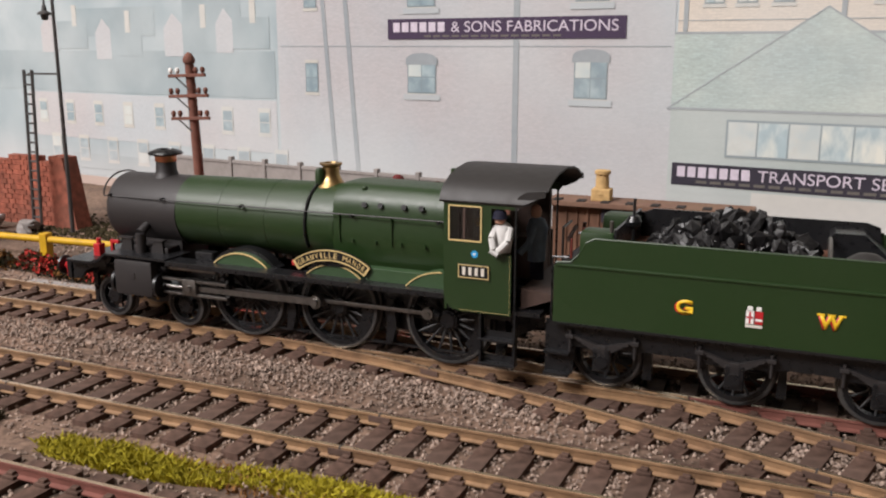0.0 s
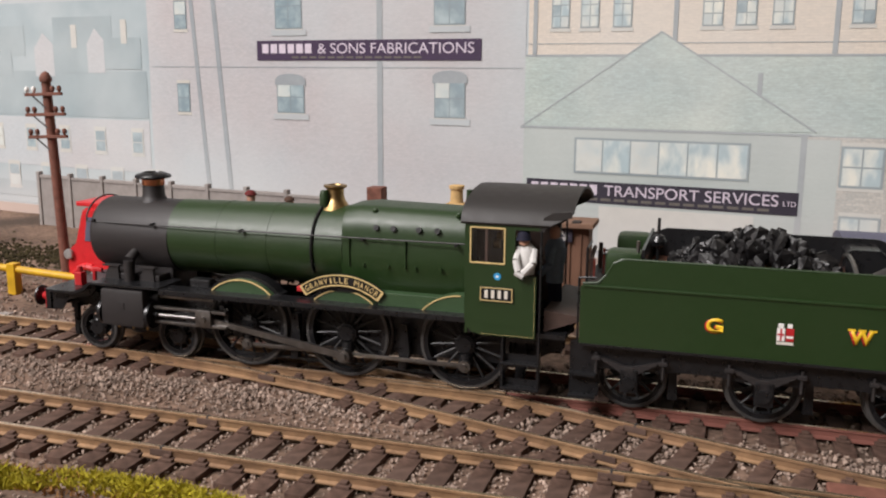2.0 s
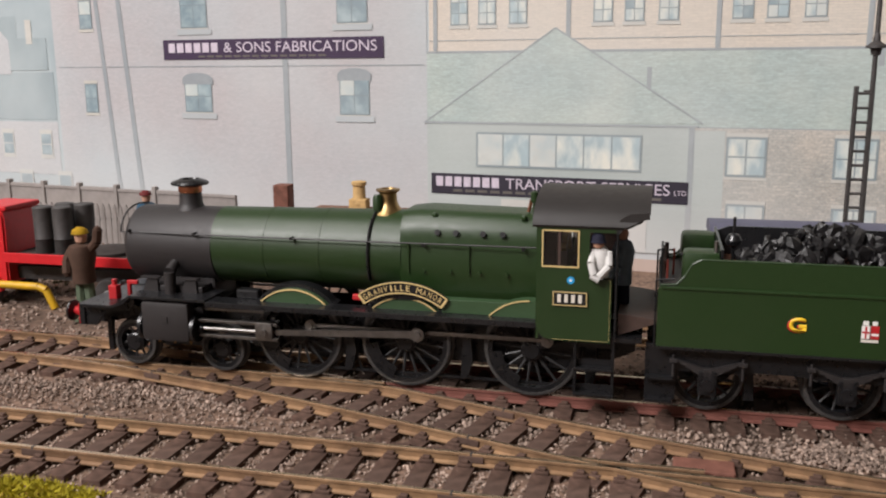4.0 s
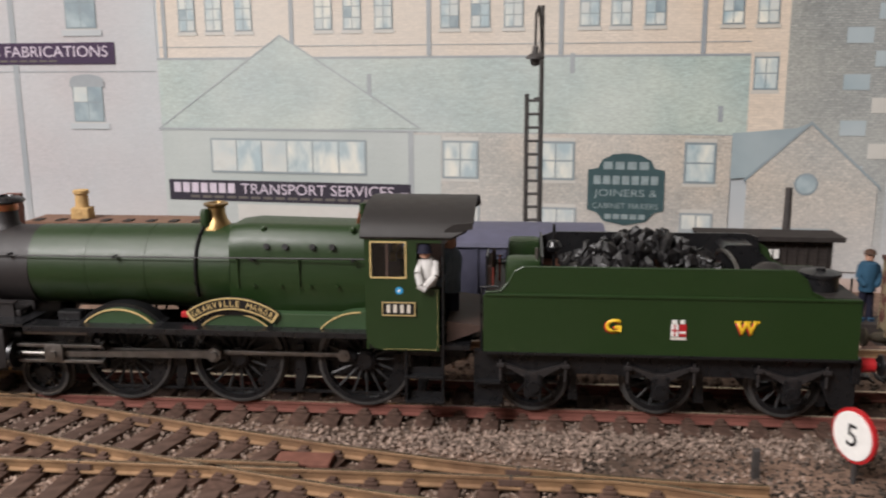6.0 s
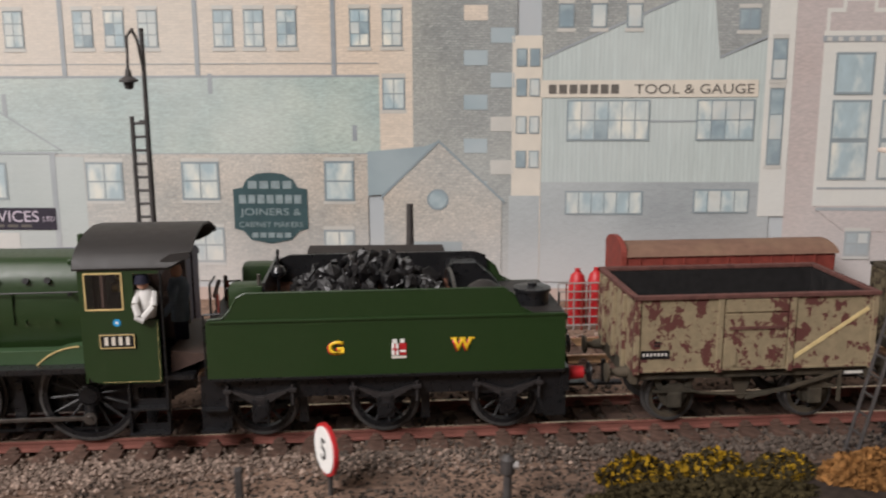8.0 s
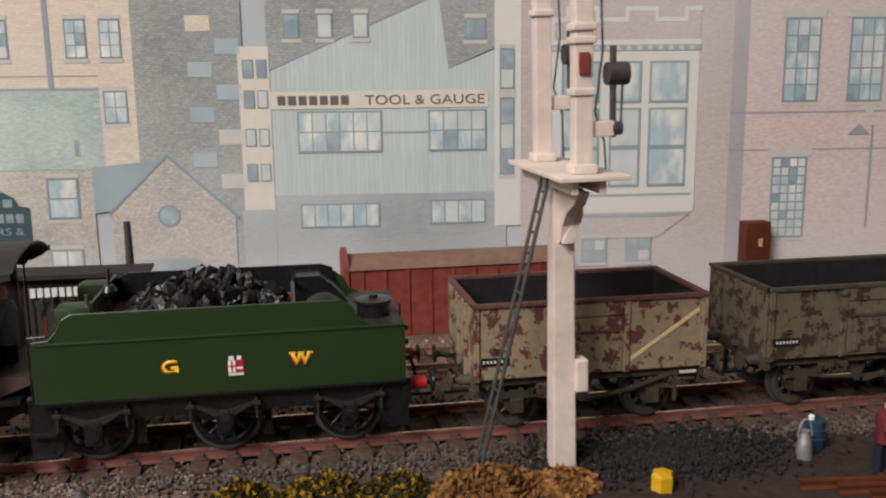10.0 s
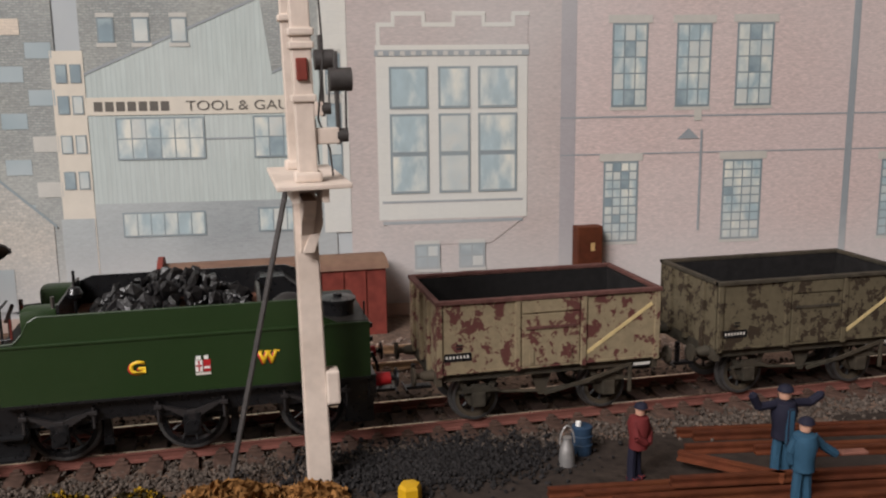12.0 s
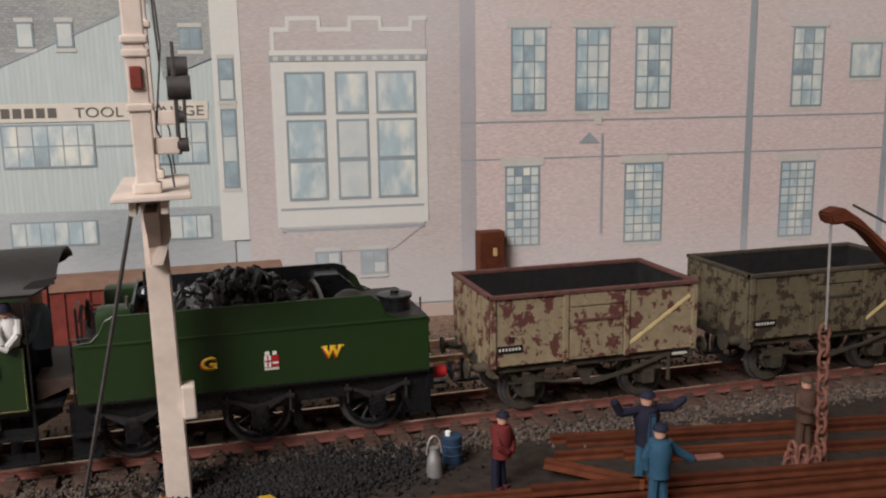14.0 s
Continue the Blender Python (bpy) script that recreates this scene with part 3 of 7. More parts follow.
for hx in range(-460, -270, 26):
    bwindow(town, hx, 34, hx + 7, 45, 1, 2, 3, PGLASSD, PFRAMEL)
    bwindow(town, hx + 10, 12, hx + 18, 24, 1, 2, 3, PGLASSD, PFRAMEL)

# white works building with a purple sign
works = bprint("white_works_print", PWALL, -264, 2, -63, 150, 1.5)
for x0, z0, x1, z1 in ((-186, 57.5, -171.5, 71.7), (-104, 57.3, -90.2, 73.5), (-186, 96.2, -172, 116), (-104.4, 96.7, -90.5, 117), (-246, 56.5, -239, 69.9), (-246, 97, -239, 110)):
    bwindow(works, x0, z0, x1, z1, 1 if x1 - x0 < 9 else 2, 2, 3, PGLASSD, PFRAME, 0.4)
    if x1 - x0 > 9:
        c = (x0 + x1) / 2
        bshape("window_head_print", PLINE, [(x0 - 1.4, z1 - 1.6), (x1 + 1.4, z1 - 1.6), (x1 + 1.2, z1 + 1.2)] + [(c + 8.0 * math.cos(radians(a)), z1 + 1.2 + 2.6 * math.sin(radians(a))) for a in range(15, 170, 15)] + [(x0 - 1.2, z1 + 1.2)], 4.2, works)
        bprint("window_sill_print", PAPER, x0 - 2.6, z0 - 3.4, x1 + 2.6, z0 - 0.8, 4.2, works)
bshape("drain_pipe_print", PLINE, [(-233 + 3.6, 10), (-230.6 + 3.6, 10), (-230.6 - 6.2, 140), (-233 - 6.2, 140)], 3, works)
bshape("drain_pipe_print", PLINE, [(-219.6 + 3.6, 10), (-217 + 3.6, 10), (-217 - 6.2, 140), (-219.6 - 6.2, 140)], 3, works)
bprint("drain_pipe_print", PLINE, -132.6, 12, -129.8, 140, 3, works)
bprint("string_course_print", PLINE, -262, 78.2, -64, 78.6, 2.6, works)
sign = bprint("purple_sign_print", PSIGN, -197, 81.5, -82.6, 90.6, 4, works)
bbars("sign_bars", -194.5, -166, 86.9, 4.3, 6, PLETTER, sign, 4.6)
btext("sign_words", "& SONS FABRICATIONS", -124.5, 86.9, 4.6, 78, PLETTER, sign, 4.8)
bbars("small_print_bars", -178, -110, 82.9, 0.9, 14, PLETTERD, sign, 4.6)

# cream mill behind the long slate roof
mill = bprint("cream_mill_print", PCREAM, -62, 60, 186, 150, 1.5)
for x0 in (-52, -40, -27, 7, 19, 31.8, 58.3, 70.3, 83, 111.5, 123, 135.3, 162.6, 174.7):
    bwindow(mill, x0, 94.6, x0 + 6.8, 107.6, 2, 3, 3, PGLASS, PFRAME, 0.35)
for x0 in (-60, -4, 52.5, 103.5, 155.2):
    bprint("pilaster_print", PLINE, x0, 84, x0 + 1.8, 140, 3, mill)
bprint("mill_ledge_print", PLINE, -62, 88, 186, 88.3, 2.6, mill)
slates = bprint("long_roof_print", PTEAL, -63, 54, 173, 83.4, 3)
bprint("ridge_print", PLINE, -63, 83, 173, 83.9, 3.5, slates)
bprint("gutter_print", PLINE, 46, 53.2, 172, 54.4, 3.6, slates)
for x0, z0, z1 in ((108, 77, 84.5), (28, 68, 77), (162.5, 59, 65)):
    bprint("vent_print", PLINE, x0, z0, x0 + 1.8, z1, 3.6, slates)

# transport depot with a gable
depot = bprint("depot_wall_print", PTEALD, -63, 4, 46.4, 54, 4)
bshape("depot_gable_print", PTEAL, [(-63.8, 54.6), (48.6, 55.6), (-8.2, 92.4)], 4.3, depot)
bm = B()
for (xa, za), (xb, zb) in (((-64.5, 54.6), (-8.2, 92.8)), ((-8.2, 92.8), (49.5, 56.0))):
    bpoly(bm, [(xa, za), (xb, zb), (xb, zb - 0.7), (xa, za - 0.7)], 5)
part("verge_print", bm, PLINE, depot)
bprint("eaves_print", PLINE, -63.8, 54.0, 48, 54.9, 5, depot)
bwindow(depot, -40.5, 36.8, 26.6, 50.2, 6, 1, 5, PGLASS, PFRAME, 0.6, None)
bprint("corner_print", PLINE, 44.6, 5, 46.8, 54, 5, depot)
sign = bprint("depot_sign_print", PSIGND, -61.2, 24.2, 45.4, 33.0, 6, depot)
bbars("sign_bars", -59.5, -30.5, 29.6, 4.2, 7, PLETTER, sign, 6.6)
btext("sign_words", "TRANSPORT SERVICES", 5.2, 29.6, 4.4, 67, PLETTER, sign, 6.8)
btext("sign_words", "LTD", 42.4, 28.6, 1.9, 4.6, PLETTER, sign, 6.8)
bbars("small_print_bars", -52, 36, 25.8, 1.1, 16, PLETTERD, sign, 6.6)
bprint("doorway_print", PFRAMEL, -30, 4, 30, 23, 5, depot)

# joinery of rough stone with a shaped board
joinery = bprint("joinery_wall_print", PSTONE, 46.8, 4, 168, 54, 4)
bprint("shaded_wall_print", PTEALD, 46.8, 4, 58, 53, 4.4, joinery)
for x0, z0, x1, z1, c, r in ((59, 36.4, 72.5, 50.4, 2, 2), (96.5, 36.7, 110, 50.6, 2, 2), (151.8, 36.4, 162.2, 50.8, 1, 2), (97, 12, 111, 24.8, 2, 2), (60, 12, 73, 24.8, 2, 2), (151, 12, 162, 24, 2, 2)):
    bwindow(joinery, x0, z0, x1, z1, c, r, 5, PGLASS, PFRAME, 0.6)
board_pts = [(115.7, 25), (115.7, 40.5), (119.5, 41.2), (121, 44.3), (125, 46.5), (130, 47), (135.2, 46.4), (139.2, 44.2), (140.8, 41.2), (144.5, 40.5), (144.5, 25), (141, 24), (138, 20.6), (130, 19), (122, 20.6), (119.2, 24)]
lozenge = bshape("shop_board_print", PSLATE, board_pts, 6, joinery)
btext("sign_words", "JOINERS &", 130, 31.2, 3.6, 24, PLETTERM, lozenge, 6.8)
btext("sign_words", "CABINET MAKERS", 130, 26.6, 2.1, 25, PLETTERM, lozenge, 6.8)
bbars("sign_bars", 117.5, 142.5, 36.6, 3.4, 7, PLETTERM, lozenge, 6.8)
bbars("sign_bars", 121, 139, 42.2, 3.0, 4, PLETTERM, lozenge, 6.8)
bbars("sign_bars", 122, 138, 22.4, 2.0, 5, PLETTERM, lozenge, 6.8)

# stone lane: dark tower, flats and a little gabled shed
bprint("mill_end_print", PCREAM, 173, 54, 186, 90, 3.4)
bwindow(mill, 174.5, 71.2, 182.3, 82.3, 2, 2, 4, PGLASS, PFRAME, 0.4)
tower = bprint("stone_tower_print", PDARKSTONE, 185.6, 4, 205, 150, 4)
flats = bprint("flats_print", PDARKSTONE, 204.4, 4, 224.6, 150, 4)
rng = random.Random(5)
for j in range(9):
    for i in range(2):
        if (i + j) % 2 == 0:
            bprint("balcony_print", [PCREAM, PFRAMEL, PBLUE][rng.randrange(3)], 204.8 + 10 * i, 38 + 8.2 * j, 213.6 + 10 * i, 43.5 + 8.2 * j, 5, flats)
strip = bprint("end_house_print", PCREAMB, 222.8, 4, 234, 98, 5)
for z0 in (49, 62, 76, 87):
    bwindow(strip, 224.6, z0, 228, z0 + 6, 1, 1, 6, PGLASSD, PFRAME, 0.3, None)
    bwindow(strip, 229.6, z0, 232.8, z0 + 6, 1, 1, 6, PGLASSD, PFRAME, 0.3, None)
bprint("dark_passage_print", PGREYLOW, 222, 4, 233.6, 38, 5.6)
shed = bshape("gabled_shed_print", PSTONE, [(174, 4), (174, 39), (195.2, 59), (219.2, 36.6), (219.2, 4)], 6)
bshape("shed_roof_print", PBLUED, [(168, 38), (168, 55), (190, 57), (195.2, 59), (174, 38.5)], 6.4, shed)
bshape("round_window_print", PFRAME, [(194.8 + 4.2 * math.cos(radians(a)), 36.5 + 4.2 * math.sin(radians(a))) for a in range(0, 360, 20)], 6.8, shed)
bshape("round_window_print", PGLASSD, [(194.8 + 3.4 * math.cos(radians(a)), 36.5 + 3.4 * math.sin(radians(a))) for a in range(0, 360, 20)], 7.2, shed)
bm = B()
for (xa, za), (xb, zb) in (((173, 38), (195.2, 59.6)), ((195.2, 59.6), (220.4, 36))):
    bpoly(bm, [(xa, za), (xb, zb), (xb, zb - 1.3), (xa, za - 1.3)], 7.2)
part("verge_print", bm, PFRAME, shed)
bprint("shed_door_print", PBLUED, 184, 4, 204, 20, 7, shed)

# corrugated tool works
tool = bshape("tool_works_print", PCORR, [(233.4, 42), (317.5, 42), (317.5, 96.5), (299.5, 89.3), (296, 116), (233.4, 116)], 3)
bshape("tool_works_upper_print", PDARKSTONE, [(233.4, 89.2), (296, 116.3), (296, 150), (233.4, 150)], 3.5)
bshape("tool_works_upper_print", PDARKSTONE, [(296, 116), (299.5, 89.5), (317.5, 97), (317.5, 150), (296, 150)], 3.5)
bm = B()
for (xa, za), (xb, zb) in (((233.4, 89.0), (296, 116)), ((299.5, 89.3), (317.5, 97.3))):
    bpoly(bm, [(xa, za), (xb, zb), (xb, zb + 1.0), (xa, za + 1.0)], 4.2)
part("verge_print", bm, PLINE, tool)
for x0 in (240, 252, 265):
    bwindow(tool, x0, 101, x0 + 5, 109, 1, 1, 4.4, PGLASSD, PFRAME, 0.4)
bwindow(tool, 306, 100, 313, 107, 2, 1, 4.4, PGLASSD, PFRAME, 0.4)
sign = bprint("tool_sign_print", PCREAMB, 233.8, 75.2, 314.2, 81.6, 5, tool)
bbars("sign_bars", 236, 263, 78.3, 3.4, 7, PLETTERD, sign, 5.6)
btext("sign_words", "TOOL & GAUGE", 290.5, 78.3, 3.5, 44.5, PLETTERD, sign, 5.8)
bwindow(tool, 243.8, 59.4, 274, 73.9, 6, 2, 4.4, PGLASS, PFRAME, 0.45, None)
bwindow(tool, 292.2, 59.4, 313, 73.9, 4, 2, 4.4, PGLASS, PFRAME, 0.45, None)
bprint("rail_line_print", PLINE, 274, 66, 292, 66.6, 4, tool)
low = bprint("tool_works_base_print", PGREYLOW, 233.6, 4, 321, 43.2, 4)
bwindow(low, 243.8, 31, 272.6, 39.4, 6, 1, 5, PGLASS, PFRAME, 0.45, None)
bwindow(low, 292.5, 31.6, 312.7, 40, 4, 1, 5, PGLASS, PFRAME, 0.45, None)
tall = bprint("narrow_house_print", PLILAC, 316.5, 30, 326.5, 118, 5)
bwindow(tall, 318.8, 82, 323.6, 96, 1, 2, 6, PGLASSD, PFRAME, 0.4)
bwindow(tall, 318.8, 50, 323.6, 78, 1, 3, 6, PGLASSD, PFRAME, 0.4)

# brick hall with a stone bay window and battlements
hall = bprint("brick_hall_print", PPINK, 326.5, 2, 408, 150, 4)
bay = bprint("stone_bay_print", PLILAC, 337, 40, 394, 95, 5.5, hall)
bm = B()
outline = [(338, 98), (394, 98), (394, 111)]
for i in range(5):
    x = 394 - 11.2 * i
    outline += [(x - 5.6, 111 if i % 2 == 0 else 107), (x - 5.6, 107 if i % 2 == 0 else 111)]
outline += [(338, 107)]
bpoly(bm, outline, 5.5)
part("battlement_print", bm, PPINK, hall)
bm = B()
for (xa, za), (xb, zb) in zip(outline[2:], outline[3:] + outline[:1]):
    if abs(za - zb) < 0.1:
        bquad(bm, min(xa, xb) - 0.6, za - 1.3, max(xa, xb) + 0.6, za + 0.3, 6)
    else:
        bquad(bm, xa - 0.7, min(za, zb), xa + 0.7, max(za, zb), 6)
part("coping_print", bm, PLILAC, hall)
bprint("string_print", PLILAC, 336.8, 97.4, 394.6, 99.2, 6, hall)
bprint("cornice_print", PLINE, 336.5, 95.2, 394.5, 97.4, 6, hall)
for i in range(14):
    bprint("dentil_print", PFRAMEL, 338 + 4 * i, 95.4, 339.8 + 4 * i, 97.0, 6.5, hall)
for x0, x1 in ((342.3, 355.6), (360.6, 371.4), (375.6, 389.4)):
    bwindow(hall, x0, 76.5, x1, 90.8, 1, 1, 7, PGLASS, PFRAME, 0.6, None)
    bwindow(hall, x0, 59.5, x1, 73.4, 1, 1, 7, PGLASS, PFRAME, 0.6, None)
    bwindow(hall, x0, 44.6, x1, 58.4, 1, 1, 7, PGLASS, PFRAME, 0.6, None)
bshape("corbel_print", PPINK, [(338.4, 41), (392.4, 41), (392.4, 33), (380, 24), (350, 24), (338.4, 33)], 6, hall)
bprint("bay_sill_print", PLILAC, 337, 34, 394, 40.2, 6.3, hall)
bprint("corbel_line_print", PLINE, 338.4, 32.2, 392.4, 33.4, 6.6, hall)
bprint("corbel_line_print", PLINE, 338.4, 40.4, 392.4, 41.2, 6.6, hall)
bwindow(hall, 350.8, 15, 359.4, 23.6, 2, 2, 7, PGLASSD, PFRAME, 0.6)
bwindow(hall, 367.9, 15, 377, 23.6, 2, 2, 7, PGLASSD, PFRAME, 0.6)

# long red brick factory
mill2 = bprint("brick_factory_print", PBRICK, 407, 2, 700, 150, 4)
bprint("factory_shade_print", PSHADE, 407, 2, 413, 150, 4.5, mill2)
for x0, z0, x1, z1, c, r in ((427.4, 75.8, 440.4, 106.3, 3, 5), (453, 75.6, 466, 106.3, 3, 5), (477.4, 75.7, 491.6, 106.5, 3, 5), (544.8, 75.4, 558, 106.3, 3, 5), (571, 86.8, 584.5, 99.9, 1, 1), (612, 75, 625, 106, 2, 4),
                             (425, 23, 438, 53.8, 4, 9), (474, 22.4, 489.4, 53.5, 4, 9), (542.3, 21.4, 557, 52.1, 4, 9), (604, 21, 619, 52, 4, 7)):
    bprint("lintel_print", PFRAMEL, x0 - 2.2, z1 + 0.6, x1 + 2.2, z1 + 3.6, 5.8, mill2)
    bwindow(mill2, x0, z0, x1, z1, c, r, 5, PGLASS, PFRAME, 0.55)
bprint("string_course_print", PLINE, 407, 71.2, 700, 71.8, 5, mill2)
bprint("string_course_print", PLINE, 407, 56.9, 700, 57.4, 5, mill2)
for x0 in (525, 588):
    bprint("drain_pipe_print", PLINE, x0, 6, x0 + 3, 150, 5.5, mill2)
bprint("wall_lamp_print", PFRAMEL, 460.5, 69.6, 463.6, 73.8, 6, mill2)
bprint("lamp_bracket_print", PLINE, 463.4, 26, 464.4, 66, 6, mill2)
bshape("lamp_shade_print", PLINE, [(454, 62.6), (458.5, 66.8), (463, 62.6)], 6.2, mill2)
# warm pale strip along the foot of the sheet
bprint("warm_foot_print", PMIST, -600, -4, 720, 1.5, 8.5)

# ---- the tracks ----
GAUGE = 16.5
RAIL_X = 8.75


def rail_mesh(bm, pts, mi_side=0, mi_top=1):
    """A rail along points (x, y): foot, web and head, top at z = 0."""
    prof = [(-1.1, -2.5), (1.1, -2.5), (1.1, -2.2), (0.3, -1.9), (0.3, -0.8), (0.55, -0.6), (0.55, -0.08), (0.42, 0), (-0.42, 0), (-0.55, -0.08), (-0.55, -0.6), (-0.3, -0.8), (-0.3, -1.9), (-1.1, -2.2)]
    rings = []
    for i, (x, y) in enumerate(pts):
        a, b = Vector(pts[max(0, i - 1)]), Vector(pts[min(len(pts) - 1, i + 1)])
        d = (b - a).normalized()
        nrm = Vector((-d.y, d.x))
        rings.append([bm.verts.new((x + nrm.x * u, y + nrm.y * u, v)) for u, v in prof])
    m = len(prof)
    for r0, r1 in zip(rings, rings[1:]):
        for i in range(m):
            f = bm.faces.new((r0[i], r0[(i + 1) % m], r1[(i + 1) % m], r1[i]))
            f.material_index = mi_top if i == 7 else mi_side
    bm.faces.new(rings[0])
    bm.faces.new(rings[-1][::-1])
    return bm


def offset_line(pts, d):
    out = []
    for i, (x, y) in enumerate(pts):
        a, b = Vector(pts[max(0, i - 1)]), Vector(pts[min(len(pts) - 1, i + 1)])
        t = (b - a).normalized()
        out.append((x - t.y * d, y + t.x * d))
    return out


def sleeper_mesh(length):
    me = bpy.data.meshes.new("sleeper")
    bm = box(B(), -2.1, -length / 2, -4.2, 2.1, length / 2, -2.45, 0.15)
    for s in (-1, 1):
        box(bm, -1.5, s * RAIL_X - 1.9, -2.5, 1.5, s * RAIL_X + 1.9, -1.75, 0.2)
        box(bm, -0.8, s * RAIL_X - 1.4, -1.8, 0.8, s * RAIL_X + 1.4, -1.1, 0.2)
    bmesh.ops.scale(bm, vec=(MM, MM, MM), verts=bm.verts)
    bm.to_mesh(me)
    bm.free()
    me.materials.append(SLEEPER)
    return me


def track(name, centre, step, label, length=31.0, side=RAILSIDE, red_from=None, rails=True, skip=None):
    """A track along points (x, y): two rails and its sleepers."""
    ob = thing(name, 0, 0, 0, label, "")
    ob["kind"] = "structure"
    if rails:
        for s in (-1, 1):
            line = offset_line(centre, s * RAIL_X)
            if red_from is None:
                part("rail", rail_mesh(B(), line), [side, RAILTOP], ob)
            else:
                a = [p for p in line if p[0] <= red_from]
                b = [p for p in line if p[0] >= red_from]
                part("rail", rail_mesh(B(), a), [side, RAILTOP], ob)
                part("rail", rail_mesh(B(), [(b[0][0] + 0.5, b[0][1])] + b[1:]), [RAILRED, RAILTOP], ob)
    me = sleeper_mesh(length)
    rng = random.Random(len(name))
    pos, k = 0.0, 0
    for (xa, ya), (xb, yb) in zip(centre, centre[1:]):
        seg = math.hypot(xb - xa, yb - ya)
        ang = math.degrees(math.atan2(yb - ya, xb - xa))
        while pos < seg:
            f = pos / seg
            x, y = xa + (xb - xa) * f, ya + (yb - ya) * f
            if not (skip and skip(x)):
                o = new("sleeper", me)
                o.parent = ob
                o.matrix_basis = pose(x * MM, y * MM, rng.uniform(-0.15, 0.1) * MM, 0, 0, ang + rng.uniform(-1.2, 1.2))
            pos += step
        pos -= seg
    return ob


def line_x(x0, x1, y, n):
    return [(x0 + (x1 - x0) * i / n, y) for i in range(n + 1)]


main_line = track("main_track", line_x(-470, 640, 0, 111), 7.7, "running track with brown sleepers and rusty rails", red_from=-30)
front_pts = line_x(-420, 110, -54, 53) + [(110 + 8 * i, -54 - 0.055 * (8 * i) ** 1.5) for i in range(1, 16)]
front_line = track("front_track", front_pts, 7.9, "nearer track with worn golden rails")
siding = track("siding_track", line_x(-420, -60, -102.5, 36), 7.9, "nearest siding with rust-red rails", side=RAILRED)
# crossover from the running track to the nearer one
cross = []
for i in range(30):
    u = i / 29
    x = -150 + 290 * u
    y = -54 * (3 * u * u - 2 * u ** 3)
    cross.append((x, y))
crossing = track("crossover_track", cross, 7.9, "crossover between the two tracks", length=27, skip=lambda x: x < -70 or x > 70)
# check rails and blades of the turnouts
bm = B()
rail_mesh(bm, [(20, -42.5), (46, -42.7)])
rail_mesh(bm, [(-60, -10.5), (-28, -11.2)])
rail_mesh(bm, [(30, -60.2), (62, -60.2)])
part("check_rail", bm, [RAILSIDE, RAILTOP], crossing)
part("timber_cover", box(B(), 40, -41, -2.6, 52, -35, -1.0, 0.4), POLE, crossing, "brown point motor cover")

# fishplates at the rail joints
for line, owner in ((offset_line(front_pts, RAIL_X), front_line), (offset_line(front_pts, -RAIL_X), front_line), (offset_line(cross, RAIL_X), crossing), (offset_line(cross, -RAIL_X), crossing)):
    for k in range(6, len(line) - 3, 9):
        (xa, ya), (xb, yb) = line[k], line[k + 1]
        fp = part("fishplate", box(B(), -2.6, -0.75, -1.9, 2.6, 0.75, -0.5, 0.1), SLEEPER, owner)
        fp.matrix_basis = pose(xa * MM, ya * MM, 0, 0, 0, math.degrees(math.atan2(yb - ya, xb - xa)))
        part("joint_gap", box(B(), -0.22, -0.6, -0.6, 0.22, 0.6, 0.05), IRON, fp)

# ---- loose ballast, cinders and grass ----


def scatter(name, material, count, place, r0, r1, seed, label, category, sub=1):
    """Many small stones in one mesh."""
    rng = random.Random(seed)
    base = B()
    bmesh.ops.create_icosphere(base, subdivisions=sub, radius=1)
    bv = [v.co.copy() for v in base.verts]
    bf = [[v.index for v in f.verts] for f in base.faces]
    base.free()
    verts, faces = [], []
    for _ in range(count):
        x, y, z = place(rng)
        r = rng.uniform(r0, r1)
        q = Euler((rng.uniform(0, 6), rng.uniform(0, 6), rng.uniform(0, 6))).to_matrix()
        o = len(verts)
        sx, sy, sz = rng.uniform(0.7, 1.3) * r, rng.uniform(0.6, 1.1) * r, rng.uniform(0.45, 0.9) * r
        for v in bv:
            k = rng.uniform(0.75, 1.15)
            w = q @ Vector((v.x * sx * k, v.y * sy * k, v.z * sz * k))
            verts.append(((x + w.x) * MM, (y + w.y) * MM, (z + w.z) * MM))
        faces += [[o + i for i in f] for f in bf]
    me = bpy.data.meshes.new(name)
    me.from_pydata(verts, [], faces)
    me.materials.append(material)
    return tagged(new(name, me), label, category, "", "stuff")


def near_track(rng):
    x = -300 + 410 * rng.random()
    y = rng.choice((rng.gauss(0, 10), rng.uniform(8, 24), rng.gauss(-24, 4.5), rng.gauss(-24, 5.5)))
    return x, y, -3.35 + rng.uniform(-0.3, 0.45)


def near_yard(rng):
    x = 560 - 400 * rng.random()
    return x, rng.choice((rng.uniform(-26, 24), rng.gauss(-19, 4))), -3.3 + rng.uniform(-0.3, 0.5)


def near_front(rng):
    x = rng.uniform(-280, 150)
    return x, rng.choice((rng.uniform(-80, -32), rng.gauss(-54, 7))), -3.45 + rng.uniform(-0.3, 0.4)


scatter("ballast", ASHYDIM, 11000, near_yard, 0.3, 0.8, 9, "ashy grey stone ballast near the yard, darkened for the dim light there", "ballast")
scatter("ballast", BALLAST, 14000, near_track, 0.25, 0.72, 3, "grey and buff crushed stone ballast along the track", "ballast")
scatter("ballast", BALLAST, 12000, near_front, 0.22, 0.6, 4, "grey crushed stone ballast round the nearer track", "ballast")
scatter("ballast", BALLAST, 2500, lambda r: (r.uniform(-220, -60), r.uniform(-120, -84), -3.5), 0.3, 0.65, 6, "sparse stone on the siding", "ballast")
